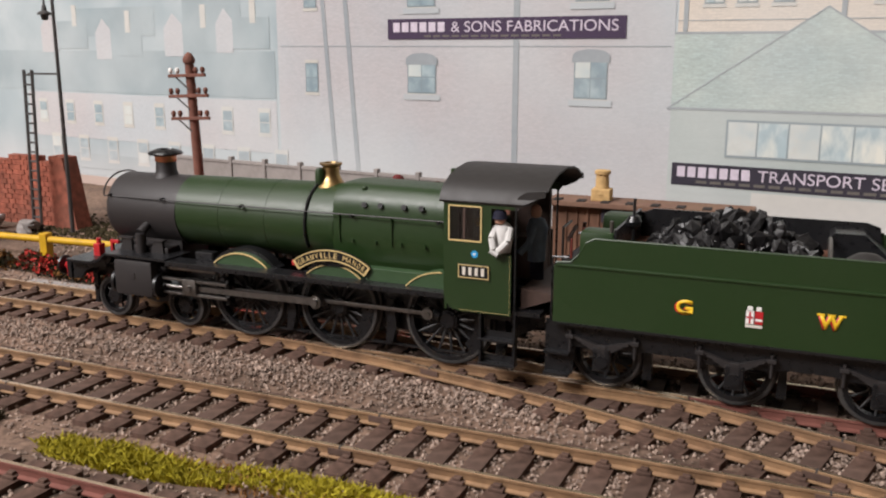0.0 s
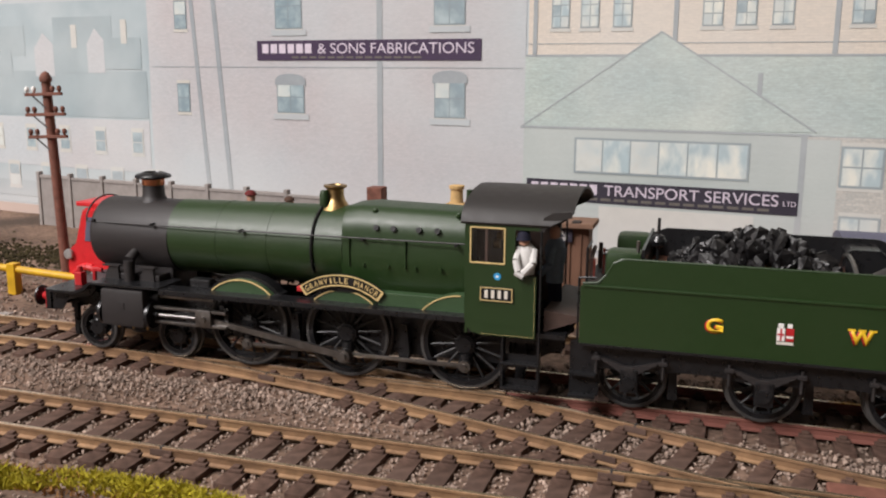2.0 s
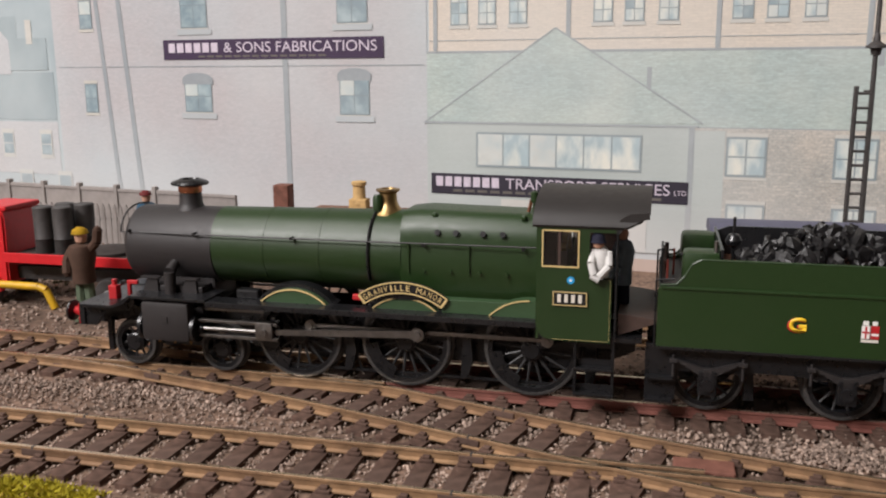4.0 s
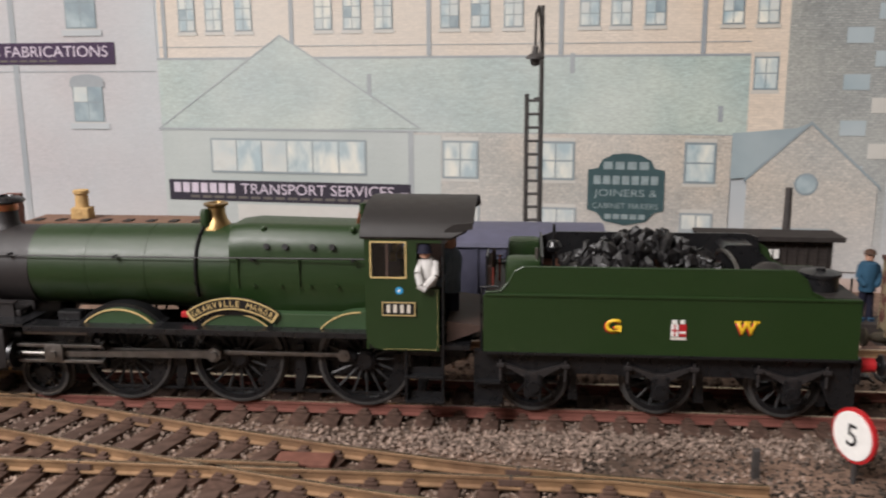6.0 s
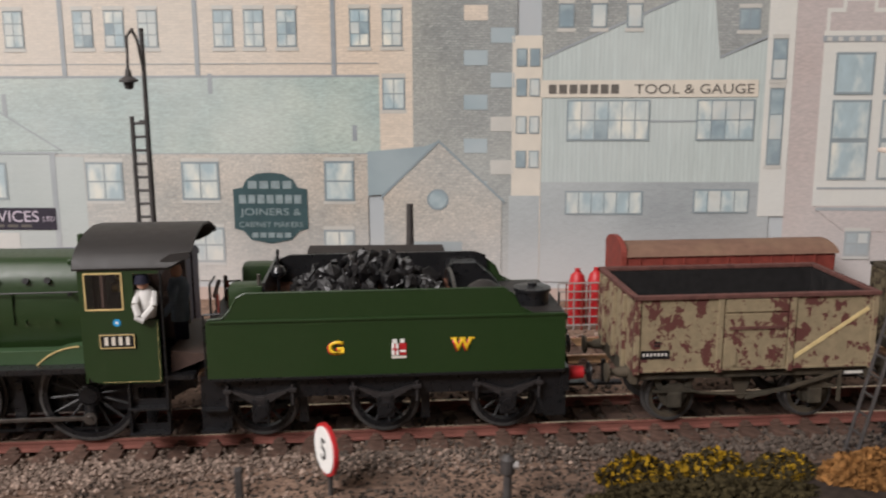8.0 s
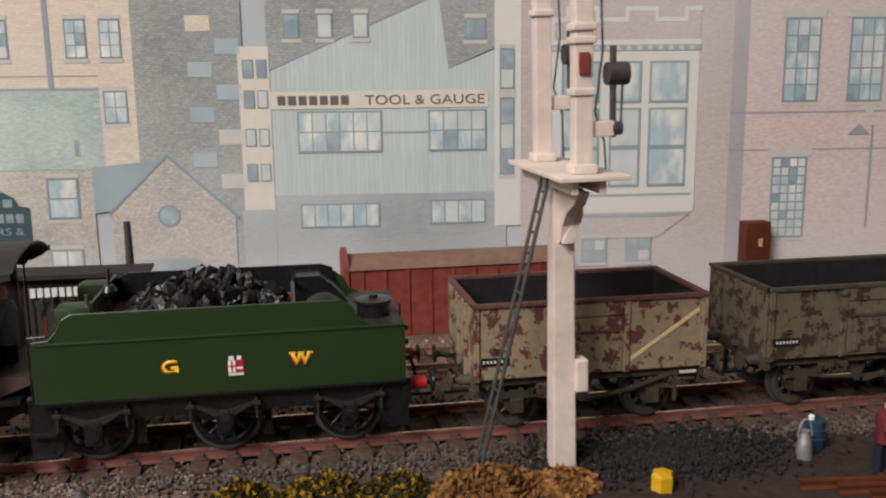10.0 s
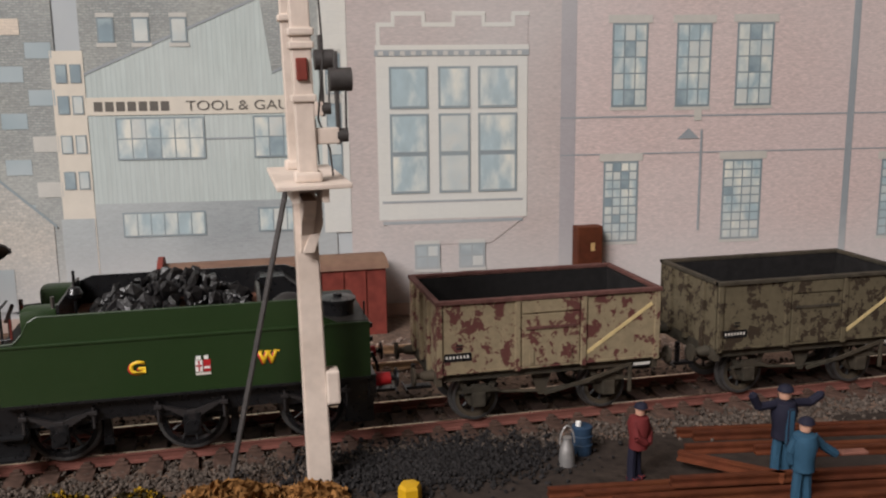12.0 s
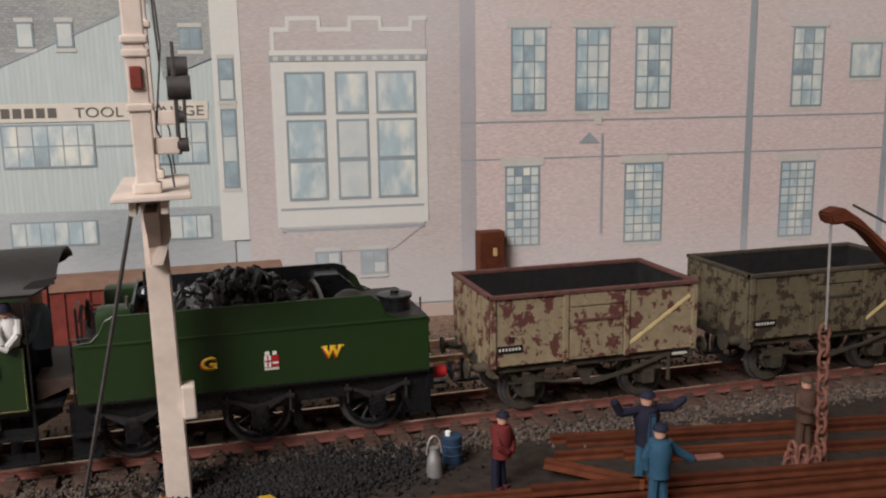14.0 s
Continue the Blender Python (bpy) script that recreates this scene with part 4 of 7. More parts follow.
scatter("ballast", BALLAST, 4600, lambda r: (r.triangular(50, 235, 110), r.choice((r.gauss(-20, 4), r.uniform(-28, 24))), -3.2 + r.uniform(-0.3, 0.5)), 0.25, 0.7, 8, "buff stone ballast beyond the turnout", "ballast")
scatter("gravel", ASHYDIM, 3600, lambda r: (r.uniform(105, 250), r.uniform(-62, -26), -3.5 + r.uniform(-0.2, 0.3)), 0.25, 0.6, 10, "fine ashy gravel in front of the track, darkened for the dim light there", "gravel")
scatter("cinders", CINDER, 5600, lambda r: (r.gauss(325, 14), r.gauss(-27, 6.5), -3.2 + r.uniform(-0.3, 0.9)), 0.35, 0.8, 7, "black cinders spread beside the track", "cinders")


def tufts(name, material, count, cx, cy, rx, ry, h, seed, label, category="grass"):
    """A patch of thin upright blades."""
    rng = random.Random(seed)
    verts, faces = [], []
    for _ in range(count):
        a, d = rng.uniform(0, 6.28), math.sqrt(rng.random())
        d *= 0.75 + 0.35 * noise.noise(Vector((math.cos(a) * 2, math.sin(a) * 2, seed)))
        x, y = cx + rx * d * math.cos(a), cy + ry * d * math.sin(a)
        t, w, hh = rng.uniform(0, 6.28), rng.uniform(0.12, 0.3), h * rng.uniform(0.4, 1.1) * (1.15 - 0.5 * d)
        lx, ly = rng.gauss(0, 0.5) * hh, rng.gauss(0, 0.5) * hh
        o = len(verts)
        dx, dy = math.cos(t) * w, math.sin(t) * w
        z = ground_z(x, y) - 0.2
        for vx, vy, vz in ((x - dx, y - dy, z), (x + dx, y + dy, z), (x + dx * 0.6 + lx * 0.4, y + dy * 0.6 + ly * 0.4, z + hh * 0.6), (x + lx, y + ly, z + hh)):
            verts.append((vx * MM, vy * MM, vz * MM))
        faces += [[o, o + 1, o + 2], [o, o + 2, o + 3]]
    me = bpy.data.meshes.new(name)
    me.from_pydata(verts, [], faces)
    me.materials.append(material)
    return tagged(new(name, me), label, category, "", "stuff")


tufts("grass_patch", GRASSY, 5200, -128, -79, 34, 6.5, 2.6, 11, "bright yellow-green static grass between the tracks")
tufts("grass_patch", GRASSY, 4200, -88, -75, 30, 5.5, 2.2, 12, "bright yellow-green static grass between the tracks")
tufts("grass_patch", STRAW, 1500, -104, -77, 46, 6.5, 1.8, 14, "thin dry blades among the yellow grass")
tufts("grass_patch", TURF, 1500, -176, -78, 9, 8, 3.4, 13, "dark green turf tuft at the track side")


# ---- the locomotive ----
SPOKES = {}
SPOKE = mat("spoke_black", (0.030, 0.030, 0.031, 1), 0.45, var=0.2, scale=700, bump=0.03)


def driving_wheel(parent, x, r, spokes, near, weight):
    """A spoked wheel on its axle; the part turns about its own centre."""
    s = -1 if near else 1
    y0, y1 = 8.0 * s, 10.2 * s
    bm = B()
    n = 40
    for (ra, rb) in ((r - 1.9, r - 0.75),):
        lathe(bm, [(ra, y0), (rb, y0), (rb, y1), (ra, y1)], axis="Y", n=n, closed=True)
    lathe(bm, [(0.05, y1 * 1.07), (1.9, y1 * 1.07), (2.1, y1 * 1.04), (2.6, y1 * 1.02), (2.6, y0), (0.05, y0)], axis="Y", n=18)
    if weight:
        # the balance weight sits opposite the crank
        plate(bm, arc(0, 0, r - 1.0, 238, 302, 10) + arc(0, 0, r - 4.2, 302, 238, 8), y1 - 0.4 * s, y1 + 0.1 * s)
        cyl(bm, (0, y1, 5), (0, y1 * 1.08, 5), 1.4, n=14)
        cyl(bm, (0, y1, 2.4), (0, y1 * 1.04, 4.4), 1.5, n=12)
    w = part("driving_wheel" if weight else "carrying_wheel", bm, BLACK, parent, at=(x, 0, r), smooth=True)
    key = (r, s)
    if key not in SPOKES:
        SPOKES[key] = part("spoke", cyl(B(), (1.9, (y0 + y1) / 2, 0), (r - 1.6, (y0 + y1) / 2, 0), 0.38, 0.28, n=6), SPOKE, w)
        first = 1
    else:
        first = 0
    for i in range(first, spokes):
        o = new("spoke", SPOKES[key].data)
        o.parent = w
        o.matrix_basis = pose(0, 0, 0, 0, 360 * i / spokes, 0)
    bm = B()
    lathe(bm, [(r - 0.85, y0 - 0.4 * s), (r + 0.55, y0 - 0.4 * s), (r + 0.5, y0 + 0.25 * s), (r, y0 + 0.45 * s), (r - 0.05, y1 + 0.05 * s), (r - 0.3, y1 + 0.2 * s), (r - 0.85, y1 + 0.2 * s)], axis="Y", n=44, closed=True)
    part("tyre", bm, TYRE, w, "dark steel tyre", smooth=True)
    return w


SPIN = []      # (wheel part, x, radius)

loco = thing("steam_locomotive", 0, 0, 0, "green tender locomotive with black smokebox and brass fittings", "locomotive")
# smokebox, boiler and firebox
bm = B()
lathe(bm, [(0.1, -78.4), (4.5, -78.4), (7.0, -78.0), (8.6, -77.2), (9.6, -76.4), (10.0, -75.4), (10.0, -51.8)], (0, 0, 31.6), "X", 48)
cyl(bm, (-79.2, 0, 31.6), (-78.2, 0, 31.6), 1.0)
part("smokebox", bm, SMOKE, loco, "matt black smokebox with a domed door", smooth=True)
bm = B()
lathe(bm, [(9.85, -51.9), (9.94, -45.6), (10.12, -33), (10.3, -20), (10.5, -7.8), (10.6, -1.0)], (0, 0, 31.9), "X", 48)
part("boiler", bm, GREEN, loco, "tapered green boiler barrel", smooth=True)
for bx in (-37.5, -22.5):
    br = 9.85 + (bx + 51.9) * 0.0147
    bm = lathe(B(), [(br, bx - 0.35), (br + 0.08, bx - 0.3), (br + 0.08, bx + 0.3), (br, bx + 0.35)], (0, 0, 31.9), "X", 48, closed=True)
    part("boiler_band", bm, GREEN, loco, smooth=True)
# belpaire firebox: flat-topped with rounded shoulders
bm = B()
sec = []
for x, hw, top in ((-1.2, 10.4, 43.2), (3.2, 10.9, 43.7), (33.2, 10.4, 43.2)):
    ring = [(-hw + 2.2, 20.2), (-hw + 0.9, 25), (-hw + 0.15, 29), (-hw, 32), (-hw + 0.3, 35)] + [(-hw + 6.2 - 5.7 * math.cos(radians(a)), top - 7.0 + 7.0 * math.sin(radians(a))) for a in range(8, 91, 9)]
    ring = ring + [(-y, z) for y, z in reversed(ring)]
    sec.append([bm.verts.new((x, y, z)) for y, z in ring])
for a, b in zip(sec, sec[1:]):
    for i in range(len(a)):
        j = (i + 1) % len(a)
        bm.faces.new((a[i], a[j], b[j], b[i]))
bm.faces.new(sec[0])
bm.faces.new(sec[-1][::-1])
part("firebox", bm, GREEN, loco, "square-topped green firebox", smooth=True)
bm = B()
for fx in (1.0, 15.8):
    box(bm, fx, -11.05, 29, fx + 0.3, -10.5, 36)
part("firebox_band", bm, GREEN, loco)
for fx in (8.2, 12.7, 19.2, 23.9):
    part("washout_plug", cyl(B(), (fx, -8.6, 38.4), (fx, -10.6, 39.0), 0.72, n=12), BLACK, loco, smooth=True)
for fx in (5.0, 11.5, 18.5, 25):
    part("mud_door", cyl(B(), (fx, -10.6, 29.6), (fx, -11.3, 29.6), 0.4, n=8), GREEN, loco)
for fx in (7, 28.5):
    part("shoulder_fitting", lathe(B(), [(0.3, 0), (0.75, 0.1), (0.75, 0.7), (0.4, 1.1), (0.1, 1.1)], (fx, -7.6, 42.2), "Z", 10), GREEN, loco, smooth=True)
# chimney
bm = lathe(B(), [(4.4, 40.4), (3.5, 41.4), (3.05, 42.4), (2.85, 45.4), (2.95, 45.5)], (-61.9, 0, 0), "Z", 32)
part("chimney", bm, SMOKE, loco, "tall black chimney", smooth=True)
part("copper_cap", lathe(B(), [(2.95, 45.3), (3.1, 45.6), (3.05, 46.8), (3.3, 47.1)], (-61.9, 0, 0), "Z", 32), COPPER, loco, "polished copper chimney band", smooth=True)
part("chimney_rim", lathe(B(), [(3.2, 47.0), (4.7, 47.3), (5.0, 47.7), (4.6, 48.2), (3.2, 48.7), (2.6, 48.9), (2.3, 48.4), (2.2, 46.8)], (-61.9, 0, 0), "Z", 32), BLACK, loco, "black lipped chimney top", smooth=True)
# brass safety valve
part("safety_valve", lathe(B(), [(4.6, 41.4), (3.4, 42.4), (2.55, 43.7), (2.25, 44.8), (2.2, 46.6), (3.0, 47.1), (3.0, 47.6), (2.1, 47.7), (1.7, 47.3)], (-7.1, 0, 0), "Z", 28), BRASS, loco, "polished brass safety valve bonnet", smooth=True)
part("clack_box", box(lathe(B(), [(0.1, 42.6), (1.3, 42.8), (1.3, 45.4), (0.9, 46.4), (0.1, 46.4)], (-9.0, -2.6, 0), "Z", 12), -9.9, -3.6, 41.4, -8.2, -1.6, 43.2, 0.2), GREEN, loco, smooth=True)
bm = B()
tube(bm, [(-9.3, 0 - 10.75 * math.sin(radians(a)), 31.9 + 10.75 * math.cos(radians(a))) for a in range(14, 131, 9)], 0.42)
part("feed_pipe", bm, BLACK, loco, "black water feed pipe", smooth=True)
# handrail along the boiler and round the smokebox
bm = B()
tube(bm, [(-77.6, -9.0, 35.6), (-51, -10.3, 35.9), (-7, -11.3, 36.2), (32.8, -11.9, 36.5)], 0.2, 6)
tube(bm, [(-77.6, -9.0 * math.cos(radians(a)), 35.6 + 6.2 * math.sin(radians(a))) for a in range(0, 181, 15)], 0.24, 6)
part("handrail", bm, SMOKE, loco, "thin black handrail")
for hx, hy in ((-75, -9.3), (-56, -10.0), (-29, -10.7), (5, -11.3), (29, -11.6)):
    part("handrail_knob", cyl(B(), (hx, hy + 1.0, 36.0), (hx, hy - 0.6, 36.0), 0.42, n=8), BLACK, loco)
# running plate with its drop at the front
for s in (-1, 1):
    bm = B()
    box(bm, -50, s * 11.5, 19.7, 33, s * 17.4, 20.3, 0.1)
    box(bm, -71.5, s * 6, 20.0, -50, s * 17.4, 20.7, 0.1)
    plate(bm, [(-86, 17.0), (-77, 17.0), (-73.5, 18.2), (-71.5, 20.0), (-71.5, 20.7), (-74, 19.0), (-77, 17.7), (-86, 17.7)], s * 6, s * 17.2)
    part("running_plate", bm, BLACK, loco)
    bm = box(B(), -50, s * 17.0, 19.0, 33, s * 17.4, 19.75)
    part("valance", bm, BLACK, loco)
    bm = plate(B(), [(-86, 11.5), (-83, 11.6), (-81, 14.4), (-77.5, 15.4), (-73.5, 16), (-71.5, 18), (-71.5, 20.2), (-74, 18.6), (-77, 17.3), (-86, 17.3)], s * 14.2, s * 14.9)
    part("drop_frame", bm, BLACK, loco)
part("front_platform", box(B(), -86, -14.5, 16.9, -71, 14.5, 17.4), BLACK, loco)
part("saddle", box(box(B(), -72, -6, 17, -53, 6, 24, 0.6), -70, -11, 20.6, -54, 11, 22.4, 0.4), SMOKE, loco, "smokebox saddle")
for s in (-1, 1):
    part("steam_pipe", cyl(cyl(B(), (-62.3, s * 12.2, 20.4), (-62.3, s * 12.2, 26.2), 1.5), (-62.3, s * 12.2, 26.2), (-62.3, s * 8.6, 28.4), 1.5, 1.1), SMOKE, loco, "black outside steam pipe", smooth=True)
    bm = B()
    for px in (-68.5, -57.5):
        plate(bm, [(px - 2.2, 20.7), (px + 2.2, 20.7), (px + 2.0, 24.4), (px - 1.0, 24.0)], s * 11.5, s * 10.6)
        box(bm, px - 2.6, s * 10.2, 24.2, px + 2.6, s * 11.9, 24.6)
    part("bracket", bm, SMOKE, loco)
part("buffer_beam", box(B(), -87.6, -15.4, 11.6, -86, 15.4, 17.4, 0.15), BLACK, loco)
part("beam_face", box(B(), -87.9, -15.2, 11.8, -87.55, 15.2, 17.2), RED, loco, "red buffer beam face")
for s in (-1, 1):
    bm = lathe(B(), [(1.9, -87.8), (1.7, -88.6), (1.3, -90.4), (1.1, -91.4)], (0, s * 11.6, 14.2), "X", 18)
    b = part("buffer", bm, RED, loco, "red buffer housing", smooth=True)
    part("buffer_head", lathe(B(), [(0.7, -91.2), (2.8, -91.9), (2.9, -92.3), (2.2, -92.7), (0.2, -92.8)], (0, s * 11.6, 14.2), "X", 22), BLACK, b, smooth=True)
    part("guard_iron", box(B(), -83.8, s * 8.0, 3.0, -82.4, s * 9.2, 12), BLACK, loco)
for lx, ly in ((-80.5, -9.5), (-80.5, 9.5)):
    bm = box(B(), lx - 1.2, ly - 1.2, 17.5, lx + 1.2, ly + 1.2, 21.3, 0.3)
    cyl(bm, (lx, ly, 21.2), (lx, ly, 22.8), 0.7)
    box(bm, lx + 2.5, ly + 1.8, 17.5, lx + 3.4, ly + 2.8, 22.2, 0.2)
    box(bm, lx + 2.5, ly + 1.8, 21.2, lx + 5.6, ly + 2.8, 22.2, 0.2)
    part("head_lamp", bm, RED, loco, "red painted lamp and bracket")
part("coupling_hook", box(box(B(), -92, -0.5, 13.5, -87.5, 0.5, 15), -92, -0.4, 8, -91, 0.4, 14), BLACK, loco)
# cylinders
for s in (-1, 1):
    bm = B()
    box(bm, -68.2, s * 10.6, 9.2, -54.8, s * 17.6, 19.6, 1.3)
    box(bm, -62.2, s * 17.5, 14.3, -60.6, s * 17.8, 15.9)
    part("cylinder", bm, SMOKE, loco, "square black cylinder casing", smooth=True)
    for cx in (-68.9, -54.3):
        part("cylinder_cover", cyl(cyl(B(), (cx - 0.5, s * 14.2, 12.4), (cx + 0.5, s * 14.2, 12.4), 3.6, n=22), (cx + 0.4, s * 14.2, 12.4), (cx + 1.8, s * 14.2, 12.4), 1.1), BLACK, loco, smooth=True)
    part("valve_chest", cyl(B(), (-54.8, s * 13.5, 17.4), (-52.2, s * 13.5, 17.4), 1.3), BLACK, loco, smooth=True)
    for z in (14.3, 10.4):
        part("slide_bar", box(B(), -53.5, s * 13.4, z, -32, s * 14.8, z + 0.75, 0.1), STEEL, loco, "bright steel slide bar")
    part("slide_bar_bracket", box(box(B(), -33.2, s * 11, 9, -32.0, s * 13.4, 19.8), -33.2, s * 13, 16, -32, s * 15.5, 17), BLACK, loco)
    part("valve_spindle", box(B(), -52.5, s * 13.2, 17.2, -36, s * 13.8, 17.8), STEEL, loco)
    for dx in (-66, -61.5, -57):
        part("drain_cock", cyl(B(), (dx, s * 13, 9.4), (dx, s * 13, 7.6), 0.35, n=6), BRASS, loco)
# splashers
for cx, r, a0, a1 in ((-28, 12.5, 45, 135), (0.6, 12.1, 47, 133)):
    for s in (-1, 1):
        top = arc(cx, 11.35, r, a0, a1, 18)
        pts = [(x, max(z, 20.3)) for x, z in top]
        bm = plate(B(), [(pts[0][0], 20.2)] + pts + [(pts[-1][0], 20.2)], s * 8.5, s * 13.4)
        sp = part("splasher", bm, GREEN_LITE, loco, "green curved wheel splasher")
        # black arch behind the face stands in for the shadow under the boiler
        top = [(x, max(z, 20.3)) for x, z in arc(cx, 11.35, r + 1.0, a0 - 7, a1 + 7, 18)]
        part("splasher_shade", plate(B(), [(top[0][0], 20.2)] + top + [(top[-1][0], 20.2)], s * 8.0, s * 11.8), BLACK, sp, "black arch standing in for shadow behind the splasher")
        bm = band(B(), arc(cx, 11.35, r - 0.15, a0 + 2, a1 - 2, 20), 0.34, s * 13.35, s * 13.7)
        part("beading", bm, BRASSP, sp, "brass splasher beading")
for s in (-1, 1):
    pts = arc(31, 11.35, 13.2, 90, 140, 12)
    bm = plate(B(), [(33, 20.2), (33, 24.5)] + pts + [(pts[-1][0], 20.2)], s * 10.8, s * 14.2)
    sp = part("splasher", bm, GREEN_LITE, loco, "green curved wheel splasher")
    part("beading", band(B(), arc(31, 11.35, 13.05, 90, 138, 14), 0.3, s * 14.15, s * 14.4), BRASSP, sp, "thin brass beading")
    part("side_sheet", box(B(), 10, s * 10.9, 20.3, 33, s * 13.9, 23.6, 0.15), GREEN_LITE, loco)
    # added black box in place of the cavity's shade ahead of the first splasher
    part("cavity_shade", box(B(), -44, s * 9, 20.3, -38, s * 12.0, 22.6, 0.5), BLACK, loco)
part("red_fitting", box(B(), -13.2, -11.5, 21.4, -9.4, -10.2, 22.9, 0.4), RED, loco, "red painted fitting behind the splasher")
# curved nameplate over the middle splasher
NP = (0.6, 8.6)
bm = plate(B(), arc(NP[0], NP[1], 18.9, 54, 126, 24) + arc(NP[0], NP[1], 16.0, 126, 54, 24), -13.8, -14.6)
nameplate = part("nameplate", bm, BLACK, loco, "curved black nameplate with brass letters")
bm = band(B(), arc(NP[0], NP[1], 18.7, 54, 126, 24), 0.3, -14.5, -14.85)
band(bm, arc(NP[0], NP[1], 16.15, 54, 126, 24), 0.3, -14.5, -14.85)
for a in (54.3, 125.7):
    band(bm, [(NP[0] + r * math.cos(radians(a)), NP[1] + r * math.sin(radians(a))) for r in (16.15, 18.7)], 0.6, -14.5, -14.85)
part("nameplate_rim", bm, BRASSP, nameplate, "brass rim")
words = "GRANVILLE MANOR"
for i, ch in enumerate(words):
    if ch != " ":
        a = 122.0 - i * (64.0 / (len(words) - 1))
        lettering("raised_letter", ch, 1.4, BRASSP, nameplate, (NP[0] + 17.42 * math.cos(radians(a)), -14.65, NP[1] + 17.42 * math.sin(radians(a))), rot=(90, -(a - 90), 0), width=0.4 if ch == "I" else (1.3 if ch == "M" else 0.92), depth=0.2)
for s in (-1, 1):
    part("plate_bracket", box(B(), -5, s * 12.8, 23, 6, s * 13.8, 25.5), BLACK, loco)
# cab
for s in (-1, 1):
    y0, y1 = s * 16.7, s * 17.4
    part("cab_side", box(B(), 32.8, y0, 20.0, 49.6, y1, 31.0), GREEN, loco, "green cab side sheet")
    part("cab_skirt", plate(B(), [(32.8, 20.0), (33.2, 18.4), (34.6, 17.0), (36.8, 16.5), (49.6, 16.5), (49.6, 20.0)], y0, y1), GREEN, loco)
    for xa, za, xb, zb in ((32.8, 31.0, 34.2, 43.4), (34.2, 31.0, 42.2, 33.6), (34.2, 41.8, 44.6, 43.4), (42.2, 31.0, 44.6, 41.8), (44.6, 41.6, 51.0, 43.4)):
        part("cab_panel", box(B(), xa, y0, za, xb, y1, zb), GREEN, loco)
    bm = B()
    for (xa, za, xb, zb) in ((34.2, 33.6, 42.2, 33.6), (34.2, 41.8, 42.2, 41.8), (34.2, 33.6, 34.2, 41.8), (42.2, 33.6, 42.2, 41.8)):
        band(bm, [(xa, za), (xb, zb)], 0.34, s * 17.35, s * 17.6)
    wf = part("window_frame", bm, BRASSP, loco, "brass window frame")
    part("window_bar", box(B(), 37.6, s * 16.9, 33.7, 38.2, s * 17.3, 41.7), CABIN, wf)
    g = part("pane", box(B(), 34.3, s * 17.0, 33.7, 42.1, s * 17.1, 41.7), window_glass, wf)
    part("cab_handrail", tube(B(), [(50.6, s * 17.3, 17.5), (50.6, s * 17.3, 43.2)], 0.28, 6), BLACK, loco)
    part("edge_lining", band(band(B(), [(49.3, 17.0), (49.3, 31)], 0.05, s * 17.38, s * 17.45), [(36.8, 16.8), (49.2, 16.8)], 0.05, s * 17.38, s * 17.45), BRASSP, loco, "thin gold lining")
part("route_disc", cyl(cyl(B(), (40.6, -17.3, 30.6), (40.6, -17.5, 30.6), 0.85, n=20), (40.6, -17.45, 30.6), (40.6, -17.56, 30.6), 0.32, n=12, mi=1), [BLUEDOT, WHITEP], loco, "small blue route disc")
np2 = part("number_plate", box(B(), 36.6, -17.75, 24.7, 44.4, -17.35, 28.1, 0.15), BLACK, loco, "black cab plate with a brass rim")
bm = B()
for (xa, za, xb, zb) in ((36.7, 24.9, 44.3, 24.9), (36.7, 27.9, 44.3, 27.9), (36.8, 24.9, 36.8, 27.9), (44.2, 24.9, 44.2, 27.9)):
    band(bm, [(xa, za), (xb, zb)], 0.2, -17.7, -17.88)
part("plate_rim", bm, BRASSP, np2)
for i in range(4):
    part("plate_bar", box(B(), 37.75 + 1.55 * i, -17.95, 25.5, 38.55 + 1.55 * i, -17.7, 27.4, 0.08), PCREAMB, np2)
bm = B()
box(bm, 32.8, -16.8, 16.5, 33.4, 16.8, 43.4)
part("cab_front", bm, GREEN, loco)
part("backhead", box(box(B(), 33.4, -10, 17, 37, 10, 40, 0.8), 37, -4, 24, 38, 4, 29), CABIN, loco, "brown boiler backhead")
for py, pz in ((-6, 36), (-3, 37.5), (0, 38), (4, 36.5), (6, 34)):
    part("gauge", cyl(B(), (37, py, pz), (38.4, py, pz), 1.1), BRASS, loco)
part("cab_floor", box(B(), 33, -16.5, 16.6, 56.5, 16.5, 17.6), BLACK, loco)
part("fall_plate", plate(B(), [(51, 17.5), (60, 21.0), (60, 21.6), (51, 22.6)], -14, 14), CABIN, loco, "dusty brown fall plate")
# cab roof: a curved sheet with a swept rear edge
bm = B()
pr = [(17.9, 43.0), (17.4, 44.4), (15.6, 46.2), (12, 47.9), (7, 49.2), (0, 49.8)]
pr = [(-a, b) for a, b in pr] + [(a, b) for a, b in reversed(pr[:-1])]
th = 0.5
xr = [57.4 if abs(y) < 16.5 else (55.5 if abs(y) < 17.6 else 52.5) for y, z in pr]
top = [[bm.verts.new((x if k else 31.9, y, z)) for k, x in ((0, 0), (1, xr[i]))] for i, (y, z) in enumerate(pr)]
bot = [[bm.verts.new((x if k else 31.9, y * 0.985, z - th)) for k, x in ((0, 0), (1, xr[i]))] for i, (y, z) in enumerate(pr)]
